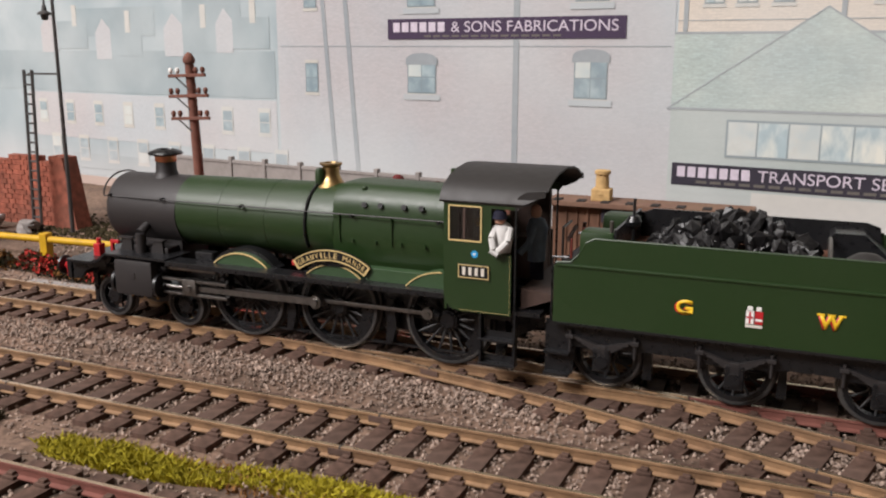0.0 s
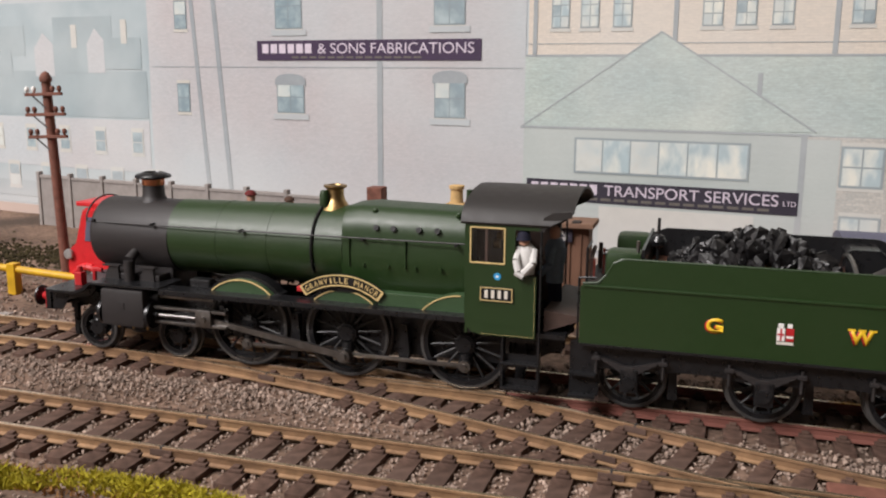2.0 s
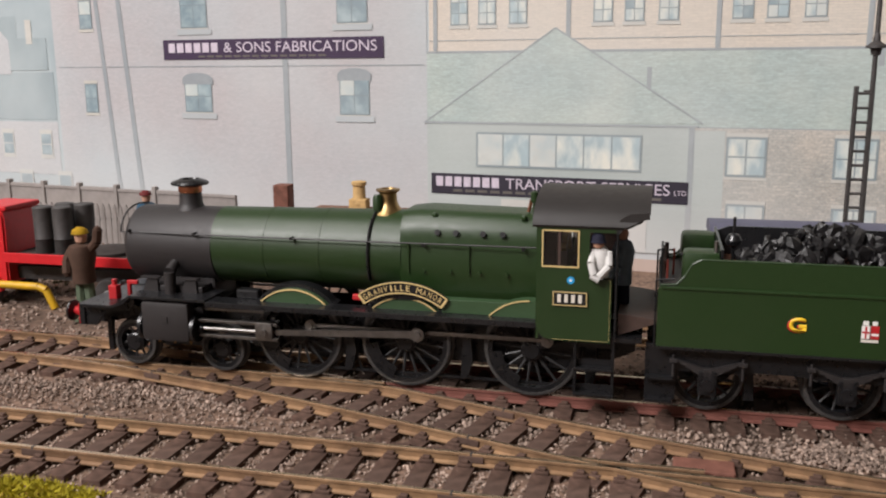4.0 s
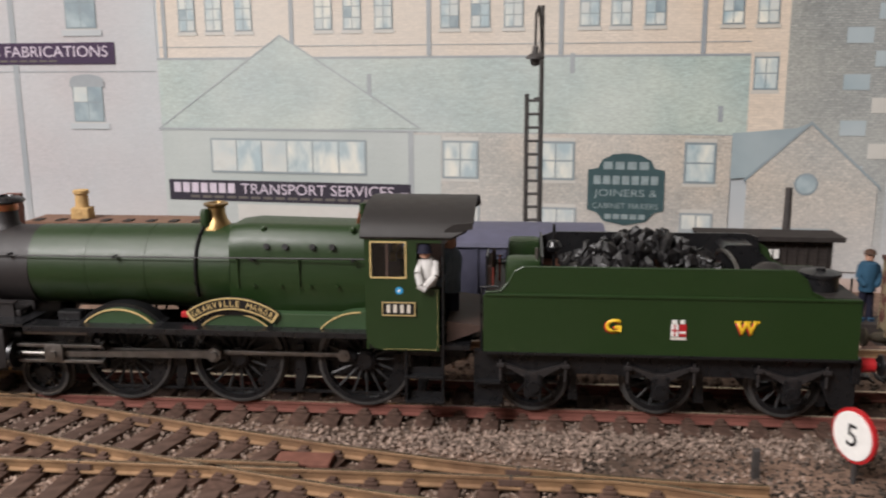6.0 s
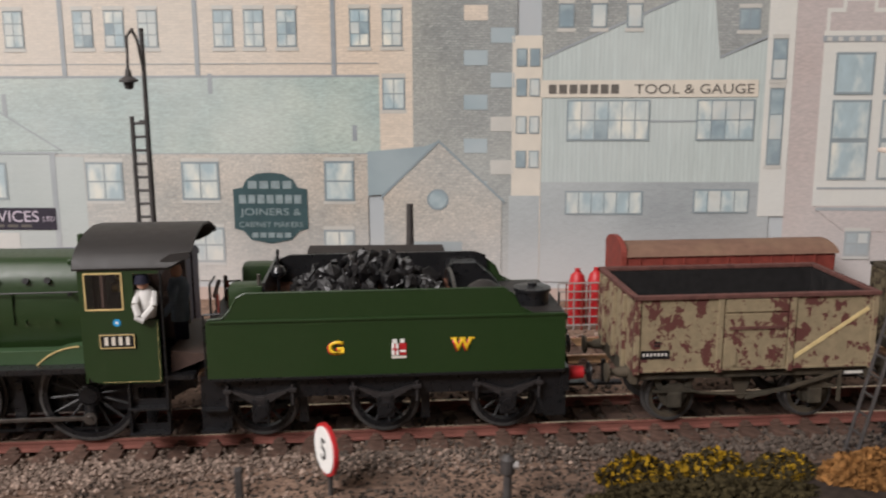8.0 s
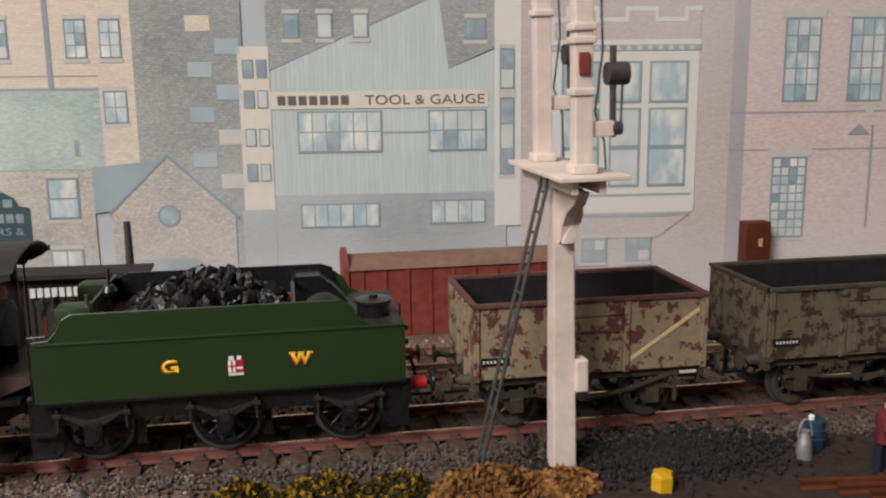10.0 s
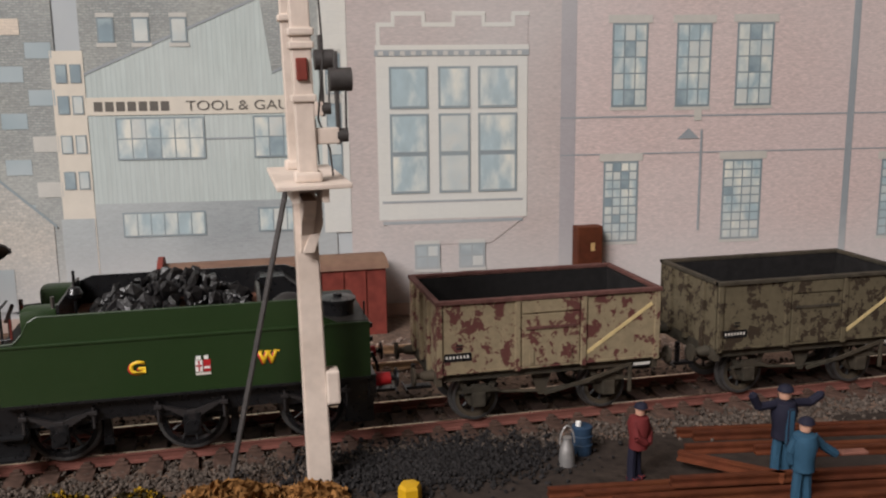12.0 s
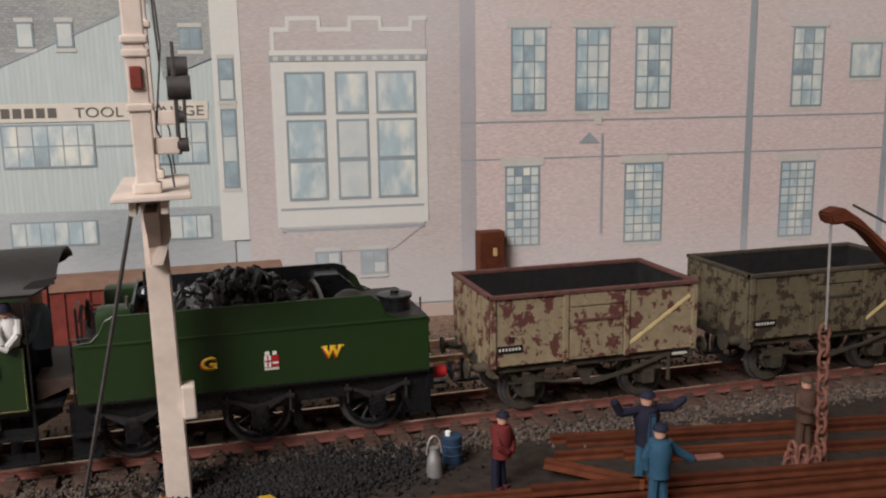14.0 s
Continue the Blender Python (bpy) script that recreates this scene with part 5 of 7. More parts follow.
for i in range(len(pr) - 1):
    bm.faces.new((top[i][0], top[i][1], top[i + 1][1], top[i + 1][0]))
    bm.faces.new((bot[i][0], bot[i + 1][0], bot[i + 1][1], bot[i][1]))
    for k in (0, 1):
        bm.faces.new((top[i][k], top[i + 1][k], bot[i + 1][k], bot[i][k]))
for i in (0, -1):
    bm.faces.new((top[i][0], bot[i][0], bot[i][1], top[i][1]))
part("cab_roof", bm, ROOFM, loco, "curved dark grey cab roof", smooth=True)
for s in (-1, 1):
    bm = plate(B(), [(50.2, 43.3), (51.2, 44.8), (53, 45.9), (57.2, 46.3), (57.3, 44.9), (54, 44.2), (52.2, 43.0), (51, 41.4), (50.2, 41.4)], s * 17.0, s * 17.5)
    part("roof_wing", bm, ROOFM, loco)
part("whistle", lathe(B(), [(0.5, 43.6), (0.5, 46), (0.9, 46.2), (0.9, 48.6), (0.2, 48.8)], (30.6, -5.5, 0), "Z", 10), GREEN, loco, smooth=True)
part("whistle_pipe", tube(B(), [(29, -4, 43.5), (29.6, -3.5, 46.5), (30.4, -3.5, 46.8)], 0.4, 6), COPPER, loco, "copper pipe")
# added block: keeps the cab opening dark behind the driver
part("cab_shade_block", box(box(B(), 38.5, 9, 17.6, 49.3, 14.5, 30, 0.4), 38.5, 14.6, 17.6, 49.4, 16.4, 41.8, 0.3), CABIN, loco, "added dark block across the unseen far side")
# driver figure: one plain shape leaning on the cab side
bm = B()
lathe(bm, [(0.2, 31.0), (1.7, 31.3), (2.1, 34.0), (2.2, 36.6), (1.4, 37.8), (0.7, 38.4)], (47.0, -15.4, 0), "Z", 14)
lathe(bm, [(0.3, 37.9), (1.1, 38.3), (1.35, 39.3), (1.1, 40.3), (0.2, 40.7)], (46.4, -16.3, 0), "Z", 12, 1)
lathe(bm, [(1.9, 39.3), (1.6, 39.9), (1.5, 40.7), (1.0, 41.3), (0.2, 41.5)], (46.3, -16.2, 0), "Z", 12, 2)
tube(bm, [(45.3, -15.8, 37.2), (45.0, -18.0, 34.8), (45.7, -18.7, 32.4)], 0.85, 8)
tube(bm, [(48.7, -15.8, 37.0), (48.9, -18.0, 34.2), (46.8, -18.8, 31.9)], 0.85, 8)
cyl(bm, (45.0, -18.8, 32.2), (46.9, -18.8, 31.2), 0.7, n=8)
part("driver_figure", bm, [CLOTHW, FLESH, CLOTHN], loco, "plain white-shirted model driver", smooth=True)
# fireman figure behind the driver: one plain shape
bm = B()
tube(bm, [(51.6, -3, 17.6), (51.4, -3, 27)], 1.7, 10, 1)
lathe(bm, [(0.2, 26.6), (2.2, 27), (2.2, 31), (2.7, 35), (2.0, 37), (0.8, 37.8)], (51.3, -3, 0), "Z", 14)
lathe(bm, [(0.3, 37.4), (1.2, 38), (1.4, 39.2), (1.0, 40.4), (0.2, 40.8)], (51.1, -3.4, 0), "Z", 12, 2)
tube(bm, [(51.3, -5.4, 36), (50.6, -7.4, 32), (48.5, -7.8, 29.5)], 0.85, 8)
part("fireman_figure", bm, [CLOTHSL, CLOTHN, FLESH], loco, "plain slate-blue model fireman", smooth=True)
# cab steps
for s in (-1, 1):
    for xa, xb in ((41.5, 42.1), (50.0, 50.6)):
        part("step_hanger", box(B(), xa, s * 14.6, 3.6, xb, s * 16.6, 16.6), BLACK, loco)
    for z in (3.6, 9.6):
        tread = part("step_tread", box(B(), 41.5, s * 14.0, z, 50.6, s * 17.2, z + 0.6, 0.1), BLACK, loco, "black cab step")
        part("step_back", box(B(), 42.1, s * 14.65, z + 0.6, 50.0, s * 14.9, z + 2.2), BLACK, tread)
    part("step_top", box(B(), 42.1, s * 14.4, 14.6, 50.0, s * 15, 16.6), BLACK, loco)
# frames and brake gear
for s in (-1, 1):
    bm = plate(B(), [(-86, 10), (-72, 13), (-45, 13), (-42, 6.5), (-14, 6.5), (18, 6.5), (44, 6.5), (55, 12), (55, 19.6), (-86, 17)], s * 6.6, s * 7.4)
    part("main_frame", bm, BLACK, loco)
    for bx in (-14.3, 15.4, 45.2):
        part("brake_hanger", plate(B(), [(bx - 0.9, 15), (bx + 0.7, 15), (bx + 1.4, 8), (bx + 0.2, 3.2), (bx - 1.6, 3.2)], s * 8.2, s * 10.4), BLACK, loco)
    part("brake_rod", box(B(), -38, s * 8.8, 2.6, 46, s * 9.4, 3.2), BLACK, loco)
    part("sand_pipe", tube(B(), [(-12.5, s * 9, 16), (-13, s * 9, 6), (-11.5, s * 8.6, 1.6)], 0.3, 6), BLACK, loco)
R_DRIVE = 11.35
for wx in (-28, 0, 31):
    for near in (True, False):
        SPIN.append((driving_wheel(loco, wx, R_DRIVE, 16, near, True), wx, R_DRIVE))
for wx in (-75.0, -49.5):
    for near in (True, False):
        SPIN.append((driving_wheel(loco, wx, 6.1, 10, near, False), wx, 6.1))
part("bogie_frame", box(box(box(B(), -80, -7.4, 5.4, -44, -6.8, 8.4), -80, 6.8, 5.4, -44, 7.4, 8.4), -66, -7, 6, -58, 7, 9), BLACK, loco)
# rods: local origin at the crank pin
rod_parts = []
for s in (-1, 1):
    bm = B()
    for xa, xb in ((-28, 0), (0, 31)):
        box(bm, xa + 1.2, s * 11.4, -0.5, xb - 1.2, s * 12.1, 0.5, 0.1)
    for x in (-28, 0, 31):
        cyl(bm, (x, s * 11.2, 0), (x, s * 12.4, 0), 1.5, n=16)
        cyl(bm, (x, s * 12.3, 0), (x, s * 12.9, 0), 0.7, n=10)
    cr = part("coupling_rod", bm, STEEL, loco, "bright steel coupling rod", smooth=True)
    bm = B()
    plate(bm, [(-39.2, -0.65), (-1.0, -0.95), (-1.0, 0.95), (-39.2, 0.65)], s * 13.0, s * 13.9)
    cyl(bm, (0, s * 12.8, 0), (0, s * 14.3, 0), 1.75, n=18)
    cyl(bm, (0, s * 14.2, 0), (0, s * 15.0, 0), 1.0, n=12)
    cyl(bm, (-39.5, s * 12.8, 0), (-39.5, s * 14.2, 0), 1.3, n=14)
    con = part("connecting_rod", bm, STEEL, loco, "bright steel connecting rod", smooth=True)
    bm = box(B(), -2.3, s * 12.9, -1.6, 2.3, s * 15.2, 2.9, 0.3)
    cyl(bm, (0, s * 15, 0.3), (0, s * 15.7, 0.3), 0.9, n=12)
    cyl(bm, (-17, s * 14.2, 0.2), (-2, s * 14.2, 0.2), 0.55, n=10)
    ch = part("crosshead", bm, STEEL, loco, "steel crosshead and piston rod", smooth=True)
    rod_parts.append((cr, con, ch))

# ---- the tender ----
tender = thing("locomotive_tender", 0, 0, 0, "green six-wheel tender loaded with coal", "tender")
for s in (-1, 1):
    yo, yi = s * 16.8, s * 16.2
    pts = [(59.6, 16.0), (141.8, 16.0), (141.8, 30.0), (60.0, 30.0), (59.6, 29.6)]
    part("tank_side", plate(B(), pts, yo, yi), GREEN, tender, "green tank side")
    up = [(62.0, 29.9), (133.5, 29.9), (130.9, 31.4), (129.6, 34.2), (127.4, 36.2), (68.4, 36.2), (66.4, 35.0), (65.2, 32.2), (63.6, 30.5)]
    part("coping", plate(B(), up, s * 16.5, s * 15.9), GREEN, tender, "green raised coping plate", smooth=False)
    part("beading", box(B(), 60.2, s * 16.2, 29.6, 141.4, s * 17.1, 30.2, 0.15), GREEN, tender)
    part("bottom_angle", box(B(), 59.6, s * 16.2, 16.0, 141.8, s * 17.05, 16.6), BLACK, tender)
    part("bead_edge", tube(B(), [(60, s * 16.6, 30.4), (63.4, s * 16.5, 30.7), (65.2, s * 16.3, 32.6), (66.6, s * 16.3, 35.2), (68.6, s * 16.3, 36.3), (127.2, s * 16.3, 36.3), (129.7, s * 16.3, 34.4), (131, s * 16.3, 31.6), (133.8, s * 16.4, 30.2)], 0.28, 6), GREEN, tender)
    bm = box(B(), 57.4, s * 13.6, 13.0, 143, s * 14.6, 16.2)
    plate(bm, [(57.4, 13), (57.4, 3.6), (64, 3.6), (64.6, 10.4), (77.6, 10.4), (81, 11), (90, 11), (93.4, 10.4), (106.4, 10.4), (110, 11), (119, 11), (122.4, 10.4), (134.8, 10.4), (137.6, 4.2), (142.6, 4.2), (142.6, 13)], s * 14.0, s * 14.6)
    part("outside_frame", bm, BLACK, tender, "black slotted outside frame")
    for wx in (71, 99.8, 128.6):
        bm = box(B(), wx - 2.0, s * 14.4, 5.6, wx + 2.0, s * 16.2, 11.2, 0.3)
        cyl(bm, (wx, s * 16, 8.0), (wx, s * 16.6, 8.0), 1.5, n=12)
        ab = part("axlebox", bm, BLACK, tender, "black axlebox with leaf spring")
        bm = B()
        for i in range(5):
            band(bm, [(wx - 7.2 + 1.3 * i, 13.4 - 0.72 * i), (wx, 11.2 - 0.55 * i), (wx + 7.2 - 1.3 * i, 13.4 - 0.72 * i)], 0.5, s * 15.0, s * 16.0)
        box(bm, wx - 1.0, s * 14.9, 8.6, wx + 1.0, s * 16.2, 11.8, 0.15)
        part("leaf_spring", bm, SMOKE, ab, "sagging leaf spring")
        for hx in (wx - 7.4, wx + 7.4):
            part("spring_hanger", box(cyl(B(), (hx, s * 15.6, 9.4), (hx, s * 15.6, 14.4), 0.38, n=8), hx - 0.9, s * 15.0, 12.6, hx + 0.9, s * 16.3, 13.6, 0.15), SMOKE, ab)
    for bx in (61.5, 80.5, 109.5, 137):
        part("brake_hanger", plate(B(), [(bx - 0.8, 12), (bx + 0.6, 12), (bx + 1.0, 3), (bx - 1.2, 3)], s * 8.4, s * 10.2), BLACK, tender)
    bm = box(B(), 57.5, s * 14.0, 3.4, 63.5, s * 16.8, 4.0)
    box(bm, 57.5, s * 14.0, 8.6, 63.5, s * 16.6, 9.1)
    part("step", bm, BLACK, tender)
    part("front_handrail", tube(B(), [(59.2, s * 16.6, 16.4), (59.2, s * 16.6, 31.6), (63, s * 16.6, 31.8)], 0.25, 6), BLACK, tender)
bm = B()
box(bm, 59.8, -16.2, 15.8, 141.6, 16.2, 16.6)
box(bm, 141.2, -16.2, 16.0, 141.8, 16.2, 30.0)
box(bm, 59.7, -16.2, 16.0, 60.3, 16.2, 28)
part("tank_body", bm, GREEN, tender)
part("tank_top", box(B(), 60, -16.2, 29.0, 141.6, 16.2, 29.8), ROOFM, tender, "dark tank top")
part("tank_rear_top", box(B(), 117.5, -16.0, 29.6, 141.6, 16.0, 30.3, 0.1), ROOFM, tender)
bm = plate(B(), [(73, 30), (116, 30), (116.6, 31.6), (73, 31.6)], -14.6, 14.6)
part("coal_plate", bm, COALRUST, tender, "rusty coal space floor")
part("rear_bulkhead", plate(B(), [(116.4, 29.6), (131, 29.6), (128, 33.4), (123.5, 37.4), (117.5, 37.4), (116.4, 36.4)], 6, 15.6), BLACK, tender, "black far-side coping and bulkhead")
part("far_coping", plate(B(), [(73, 30), (128, 30), (127, 37.6), (124, 38.6), (76, 38.6), (73, 37.4)], 15.0, 15.7), BLACK, tender)
bm = tube(B(), [(116.5, 15 * math.cos(radians(a)), 31.0 + 5.6 * math.sin(radians(a))) for a in range(0, 181, 15)], 0.5, 6)
part("coal_hoop", bm, STEEL, tender, "curved steel hoop behind the coal")
part("filler", lathe(lathe(B(), [(4.0, 29.8), (4.0, 33.4), (4.5, 33.5), (4.5, 34.2), (0.2, 34.7)], (135.4, -7.5, 0), "Z", 22), [(1.1, 34.4), (1.1, 35.2), (0.2, 35.4)], (135.4, -7.5, 0), "Z", 10), BLACK, tender, "round black water filler", smooth=True)
part("dome", lathe(B(), [(4.6, 29.8), (4.5, 33), (3.8, 35.4), (2, 36.6), (0.1, 36.9)], (123.4, -10.5, 0), "Z", 20), ROOFM, tender, smooth=True)
for y in (-11.4, 11.4):
    part("tool_box", box(B(), 64.5, y - 3.4, 29.8, 72.6, y + 3.4, 37.6, 1.4), GREEN, tender, "green tool locker", smooth=True)
part("front_plate", box(B(), 72.4, -14.8, 29.8, 73.0, 14.8, 38.4), BLACK, tender)
part("hand_brake", lathe(tube(B(), [(75.4, -8, 30), (75.4, -8, 44.6)], 0.35, 8), [(0.3, 37.6), (1.5, 38.4), (1.8, 39.4), (1.2, 40.6), (0.3, 41)], (75.4, -8, 0), "Z", 14), BLACK, tender, "black brake column", smooth=True)
part("scoop_handle", tube(B(), [(71.5, -13.2, 34), (71.5, -13.2, 40.0)], 0.45, 8), STEEL, tender, "pale steel column")
part("red_gear", tube(tube(tube(B(), [(60.6, -6, 22), (60.6, -6, 35)], 0.4, 6), [(60.6, -9, 34), (60.6, -2, 36)], 0.5, 6), [(61.2, 4, 22), (61.2, 4, 36)], 0.5, 6), CABIN, tender, "red-brown front gear")
part("red_lever", box(box(B(), 61.2, -9.2, 27, 61.7, -8.6, 34.5, 0.1), 62.6, -3, 27, 63.1, -2.4, 36, 0.1), VANRED, tender, "red levers")
part("front_rail", tube(tube(B(), [(60.2, -12, 29), (60.2, -12, 37.5), (60.2, -5, 37.8)], 0.3, 6), [(63.8, -12, 36.5), (72, -12, 36.5)], 0.3, 6), BLACK, tender)
rng = random.Random(21)
bm = B()
for i in range(420):
    u, v = rng.uniform(-1, 1), rng.uniform(-1, 1)
    h = max(0.0, 1 - u * u) * max(0.1, 1 - 0.8 * v * v)
    x, y = 96.5 + 18.5 * u, 13.2 * v
    rock(bm, (x, y, 31.6 + 8.6 * h * rng.uniform(0.75, 1.04) + 0.6 * noise.noise(Vector((x * 0.2, y * 0.2, 3)))), rng.choice((rng.uniform(0.7, 1.4), rng.uniform(1.5, 3.1))), rng, flat=0.6)
part("coal_load", bm, COAL, tender, "heap of glossy black coal", kind="stuff")
for wx in (71, 99.8, 128.6):
    for near in (True, False):
        SPIN.append((driving_wheel(tender, wx, 8.2, 12, near, False), wx, 8.2))
part("drag_beam", box(B(), 141.4, -15.6, 10.5, 143.2, 15.6, 16.4, 0.15), BLACK, tender)
for s in (-1, 1):
    bm = lathe(B(), [(1.9, 143.2), (1.8, 144.2), (1.55, 147.0), (1.6, 147.3)], (0, s * 11.6, 13.8), "X", 18)
    b = part("buffer", bm, RED, tender, "red buffer housing", smooth=True)
    part("buffer_head", lathe(B(), [(0.7, 147.2), (0.7, 148.4), (2.4, 148.6), (2.5, 149.0), (1.8, 149.3), (0.2, 149.4)], (0, s * 11.6, 13.8), "X", 22), BLACK, b, smooth=True)
bm = box(B(), 143, -1.4, 6.5, 151, 1.4, 7.4, 0.2)
tube(bm, [(150.5, -4, 7), (150.5, 4, 7)], 0.35, 6)
tube(bm, [(145, 3.6, 16), (146.4, 3.6, 13), (147.5, 3.6, 7), (149, 3.6, 6)], 0.5, 6)
part("coupling", bm, BLACK, tender, "black tension-lock coupling and hose")
for z in (20, 24, 27.5):
    part("lamp_iron", box(B(), 141.8, -13.2, z, 143, -12.2, z + 1.2), BLACK, tender)
part("tank_lamp_bracket", tube(B(), [(141.5, -10, 30), (141.5, -10, 33.4)], 0.25, 6), BLACK, tender)
lettering("gold_letter", "G", 3.3, [YELLOWP], tender, (88.7, -16.85, 23.2), width=3.5, depth=0.12, bold=0.035, label="gold letter with red shade")
lettering("gold_letter", "W", 3.3, [YELLOWP], tender, (117.7, -16.85, 23.3), width=4.7, depth=0.12, bold=0.035, label="gold letter with red shade")
for sx in (115.7, 117.7, 119.7):
    part("letter_serif", box(B(), sx - 0.75, -16.97, 24.5, sx + 0.75, -16.84, 24.95), YELLOWP, tender)
part("letter_serif", box(B(), 88.9, -16.97, 22.6, 90.5, -16.84, 23.1), YELLOWP, tender)
lettering("letter_shade", "G", 3.3, [RED], tender, (88.35, -16.80, 23.05), width=3.5, depth=0.08, bold=0.035)
lettering("letter_shade", "W", 3.3, [RED], tender, (117.35, -16.80, 23.15), width=4.7, depth=0.08, bold=0.035)
crest = part("crest", box(B(), 101.3, -16.95, 21.1, 102.9, -16.8, 23.9), WHITEP, tender, "small red and white crest")
part("crest_field", box(B(), 103.1, -16.95, 21.1, 104.7, -16.8, 23.9), RED, crest)
part("crest_cross", box(box(B(), 101.95, -17.0, 21.2, 102.3, -16.9, 23.8), 101.4, -17.0, 22.3, 102.8, -16.9, 22.7), RED, crest)
part("crest_top", box(box(B(), 101.5, -16.95, 24.0, 102.6, -16.8, 24.9, 0.05), 103.3, -16.95, 24.0, 104.3, -16.8, 24.9, 0.05), WHITEP, crest)
part("crest_wave", box(B(), 103.2, -17.0, 21.8, 104.6, -16.9, 22.3), WHITEP, crest)
part("crest_scroll", box(B(), 101.3, -16.95, 20.3, 104.7, -16.8, 20.9, 0.05), PCREAMB, crest)


# ---- the mineral wagons ----
def mineral_wagon(x0, worn, label, rim, stripe):
    """A steel-bodied open wagon, 59 mm long, standing with its left end at x0."""
    w = thing("mineral_wagon", 0, 0, 0, label, "wagon", "wagons of the train")
    x1 = x0 + 59.4
    zt, zb = 33.4, 15.0
    for s in (-1, 1):
        y0, y1 = s * 16.0, s * 15.3
        side = part("side_wall", box(B(), x0, y0, zb, x1, y1, zt - 0.4), worn, w)
        for rx in (x0 + 0.7, x0 + 20.8, x0 + 38.4, x1 - 0.7):
            part("stanchion", box(B(), rx - 0.7, s * 16.5, zb - 0.8, rx + 0.7, s * 15.9, zt - 0.6, 0.12), worn, side)
        part("top_capping", box(B(), x0 - 0.4, s * 16.7, zt - 1.0, x1 + 0.4, s * 15.0, zt, 0.2), rim, side)
        part("side_door", box(B(), x0 + 22.0, s * 16.35, zb + 0.3, x0 + 37.2, s * 15.9, 28.6, 0.12), worn, side)
        part("top_flap", box(B(), x0 + 22.0, s * 16.45, 29.0, x0 + 37.2, s * 15.9, 32.2, 0.12), worn, side)
        for hx in (x0 + 24.4, x0 + 34.6):
            part("hinge", box(B(), hx - 0.5, s * 16.7, 16, hx + 0.5, s * 16.2, 19.5), worn, side)
        part("latch", box(B(), x0 + 23, s * 16.7, 24.8, x0 + 36.2, s * 16.2, 25.5), rim, side)
        part("sole_bar", box(B(), x0 + 1, s * 13.4, 12.4, x1 - 1, s * 14.6, 15.0), FRAMEGREY, w, "grimy sole bar")
        part("bottom_lip", box(B(), x0, s * 16.3, zb - 0.3, x1, s * 15.2, zb + 0.2), worn, side)
        for wx in (x0 + 11.4, x0 + 46.6):
            bm = plate(B(), [(wx - 5.6, 12.6), (wx - 2.2, 5.0), (wx + 2.2, 5.0), (wx + 5.6, 12.6), (wx + 4.2, 12.6), (wx + 1.8, 8.4), (wx - 1.8, 8.4), (wx - 4.2, 12.6)], s * 12.2, s * 12.8)
            box(bm, wx - 1.7, s * 12.4, 4.8, wx + 1.7, s * 14.2, 8.6, 0.3)
            for i in range(4):
                box(bm, wx - 5.2 + 1.1 * i, s * 12.9, 8.6 + 0.5 * i, wx + 5.2 - 1.1 * i, s * 13.9, 9.1 + 0.5 * i)
            part("axle_guard", bm, FRAMEGREY, w, "w-iron with axlebox and spring")
        bm = plate(B(), [(x0 + 25.4, 12.6), (x0 + 31.6, 12.6), (x0 + 29.2, 6.0), (x0 + 27.8, 6.0)], s * 11.8, s * 12.3)
        tube(bm, [(x0 + 12, s * 10.6, 7.6), (x0 + 28.5, s * 12, 7.0), (x0 + 45, s * 10.6, 7.6)], 0.45, 6)
        band(bm, [(x0 + 28.4, 7.2), (x0 + 40, 9.6), (x0 + 52.4, 13.2)], 0.9, s * 14.8, s * 15.3)
        box(bm, x0 + 51.6, s * 14.6, 5.6, x0 + 52.3, s * 15.4, 13.6)
        part("brake_lever", bm, FRAMEGREY, w, "long brake lever and v-hanger")
    part("lever_end", box(B(), x0 + 53, -15.4, 12.6, x0 + 57.4, -14.9, 13.2), PCREAMB, w, "pale brake lever handle")
    for x, d in ((x0, 1), (x1, -1)):
        e = part("end_wall", box(B(), x, -15.6, zb, x + d * 0.7, 15.6, zt - 0.4), worn, w)
        part("end_capping", box(B(), x - d * 0.4, -16.4, zt - 1.0, x + d * 1.1, 16.4, zt, 0.2), rim, e)
        for y in (-9, 0, 9):
            part("end_stanchion", box(B(), x - d * 0.9, y - 0.8, zb - 1, x, y + 0.8, zt - 1.2, 0.12), worn, e)
        part("head_stock", box(B(), x, -15.4, 11.6, x + d * 1.4, 15.4, 15.0), FRAMEGREY, w)
        for s in (-1, 1):
            bm = lathe(B(), [(1.5, x), (1.2, x - d * 2.5), (0.8, x - d * 3.0), (0.8, x - d * 4.4), (2.3, x - d * 4.6), (2.4, x - d * 5.2), (0.3, x - d * 5.5)], (0, s * 11.4, 13.4), "X", 16)
            part("buffer", bm, FRAMEGREY, w, smooth=True)
        bm = box(B(), x - d * 5.5, -1.3, 6.4, x + d * 2, 1.3, 7.2, 0.2)
        tube(bm, [(x - d * 5.2, -4, 7), (x - d * 5.2, 4, 7)], 0.35, 6)
        box(bm, x - d * 3.2, -0.6, 6.4, x - d * 2.2, 0.6, 13)
        part("coupling", bm, BLACK, w)
    for a, b, c, d in ((x0 + 0.8, -15.25, x1 - 0.8, -15.0), (x0 + 0.8, 15.0, x1 - 0.8, 15.25), (x0 + 0.75, -15, x0 + 1.0, 15), (x1 - 1.0, -15, x1 - 0.75, 15)):
        part("inside_panel", box(B(), a, b, 16, c, d, zt - 1.1), WAGONDARK, w, "black sooty inside")
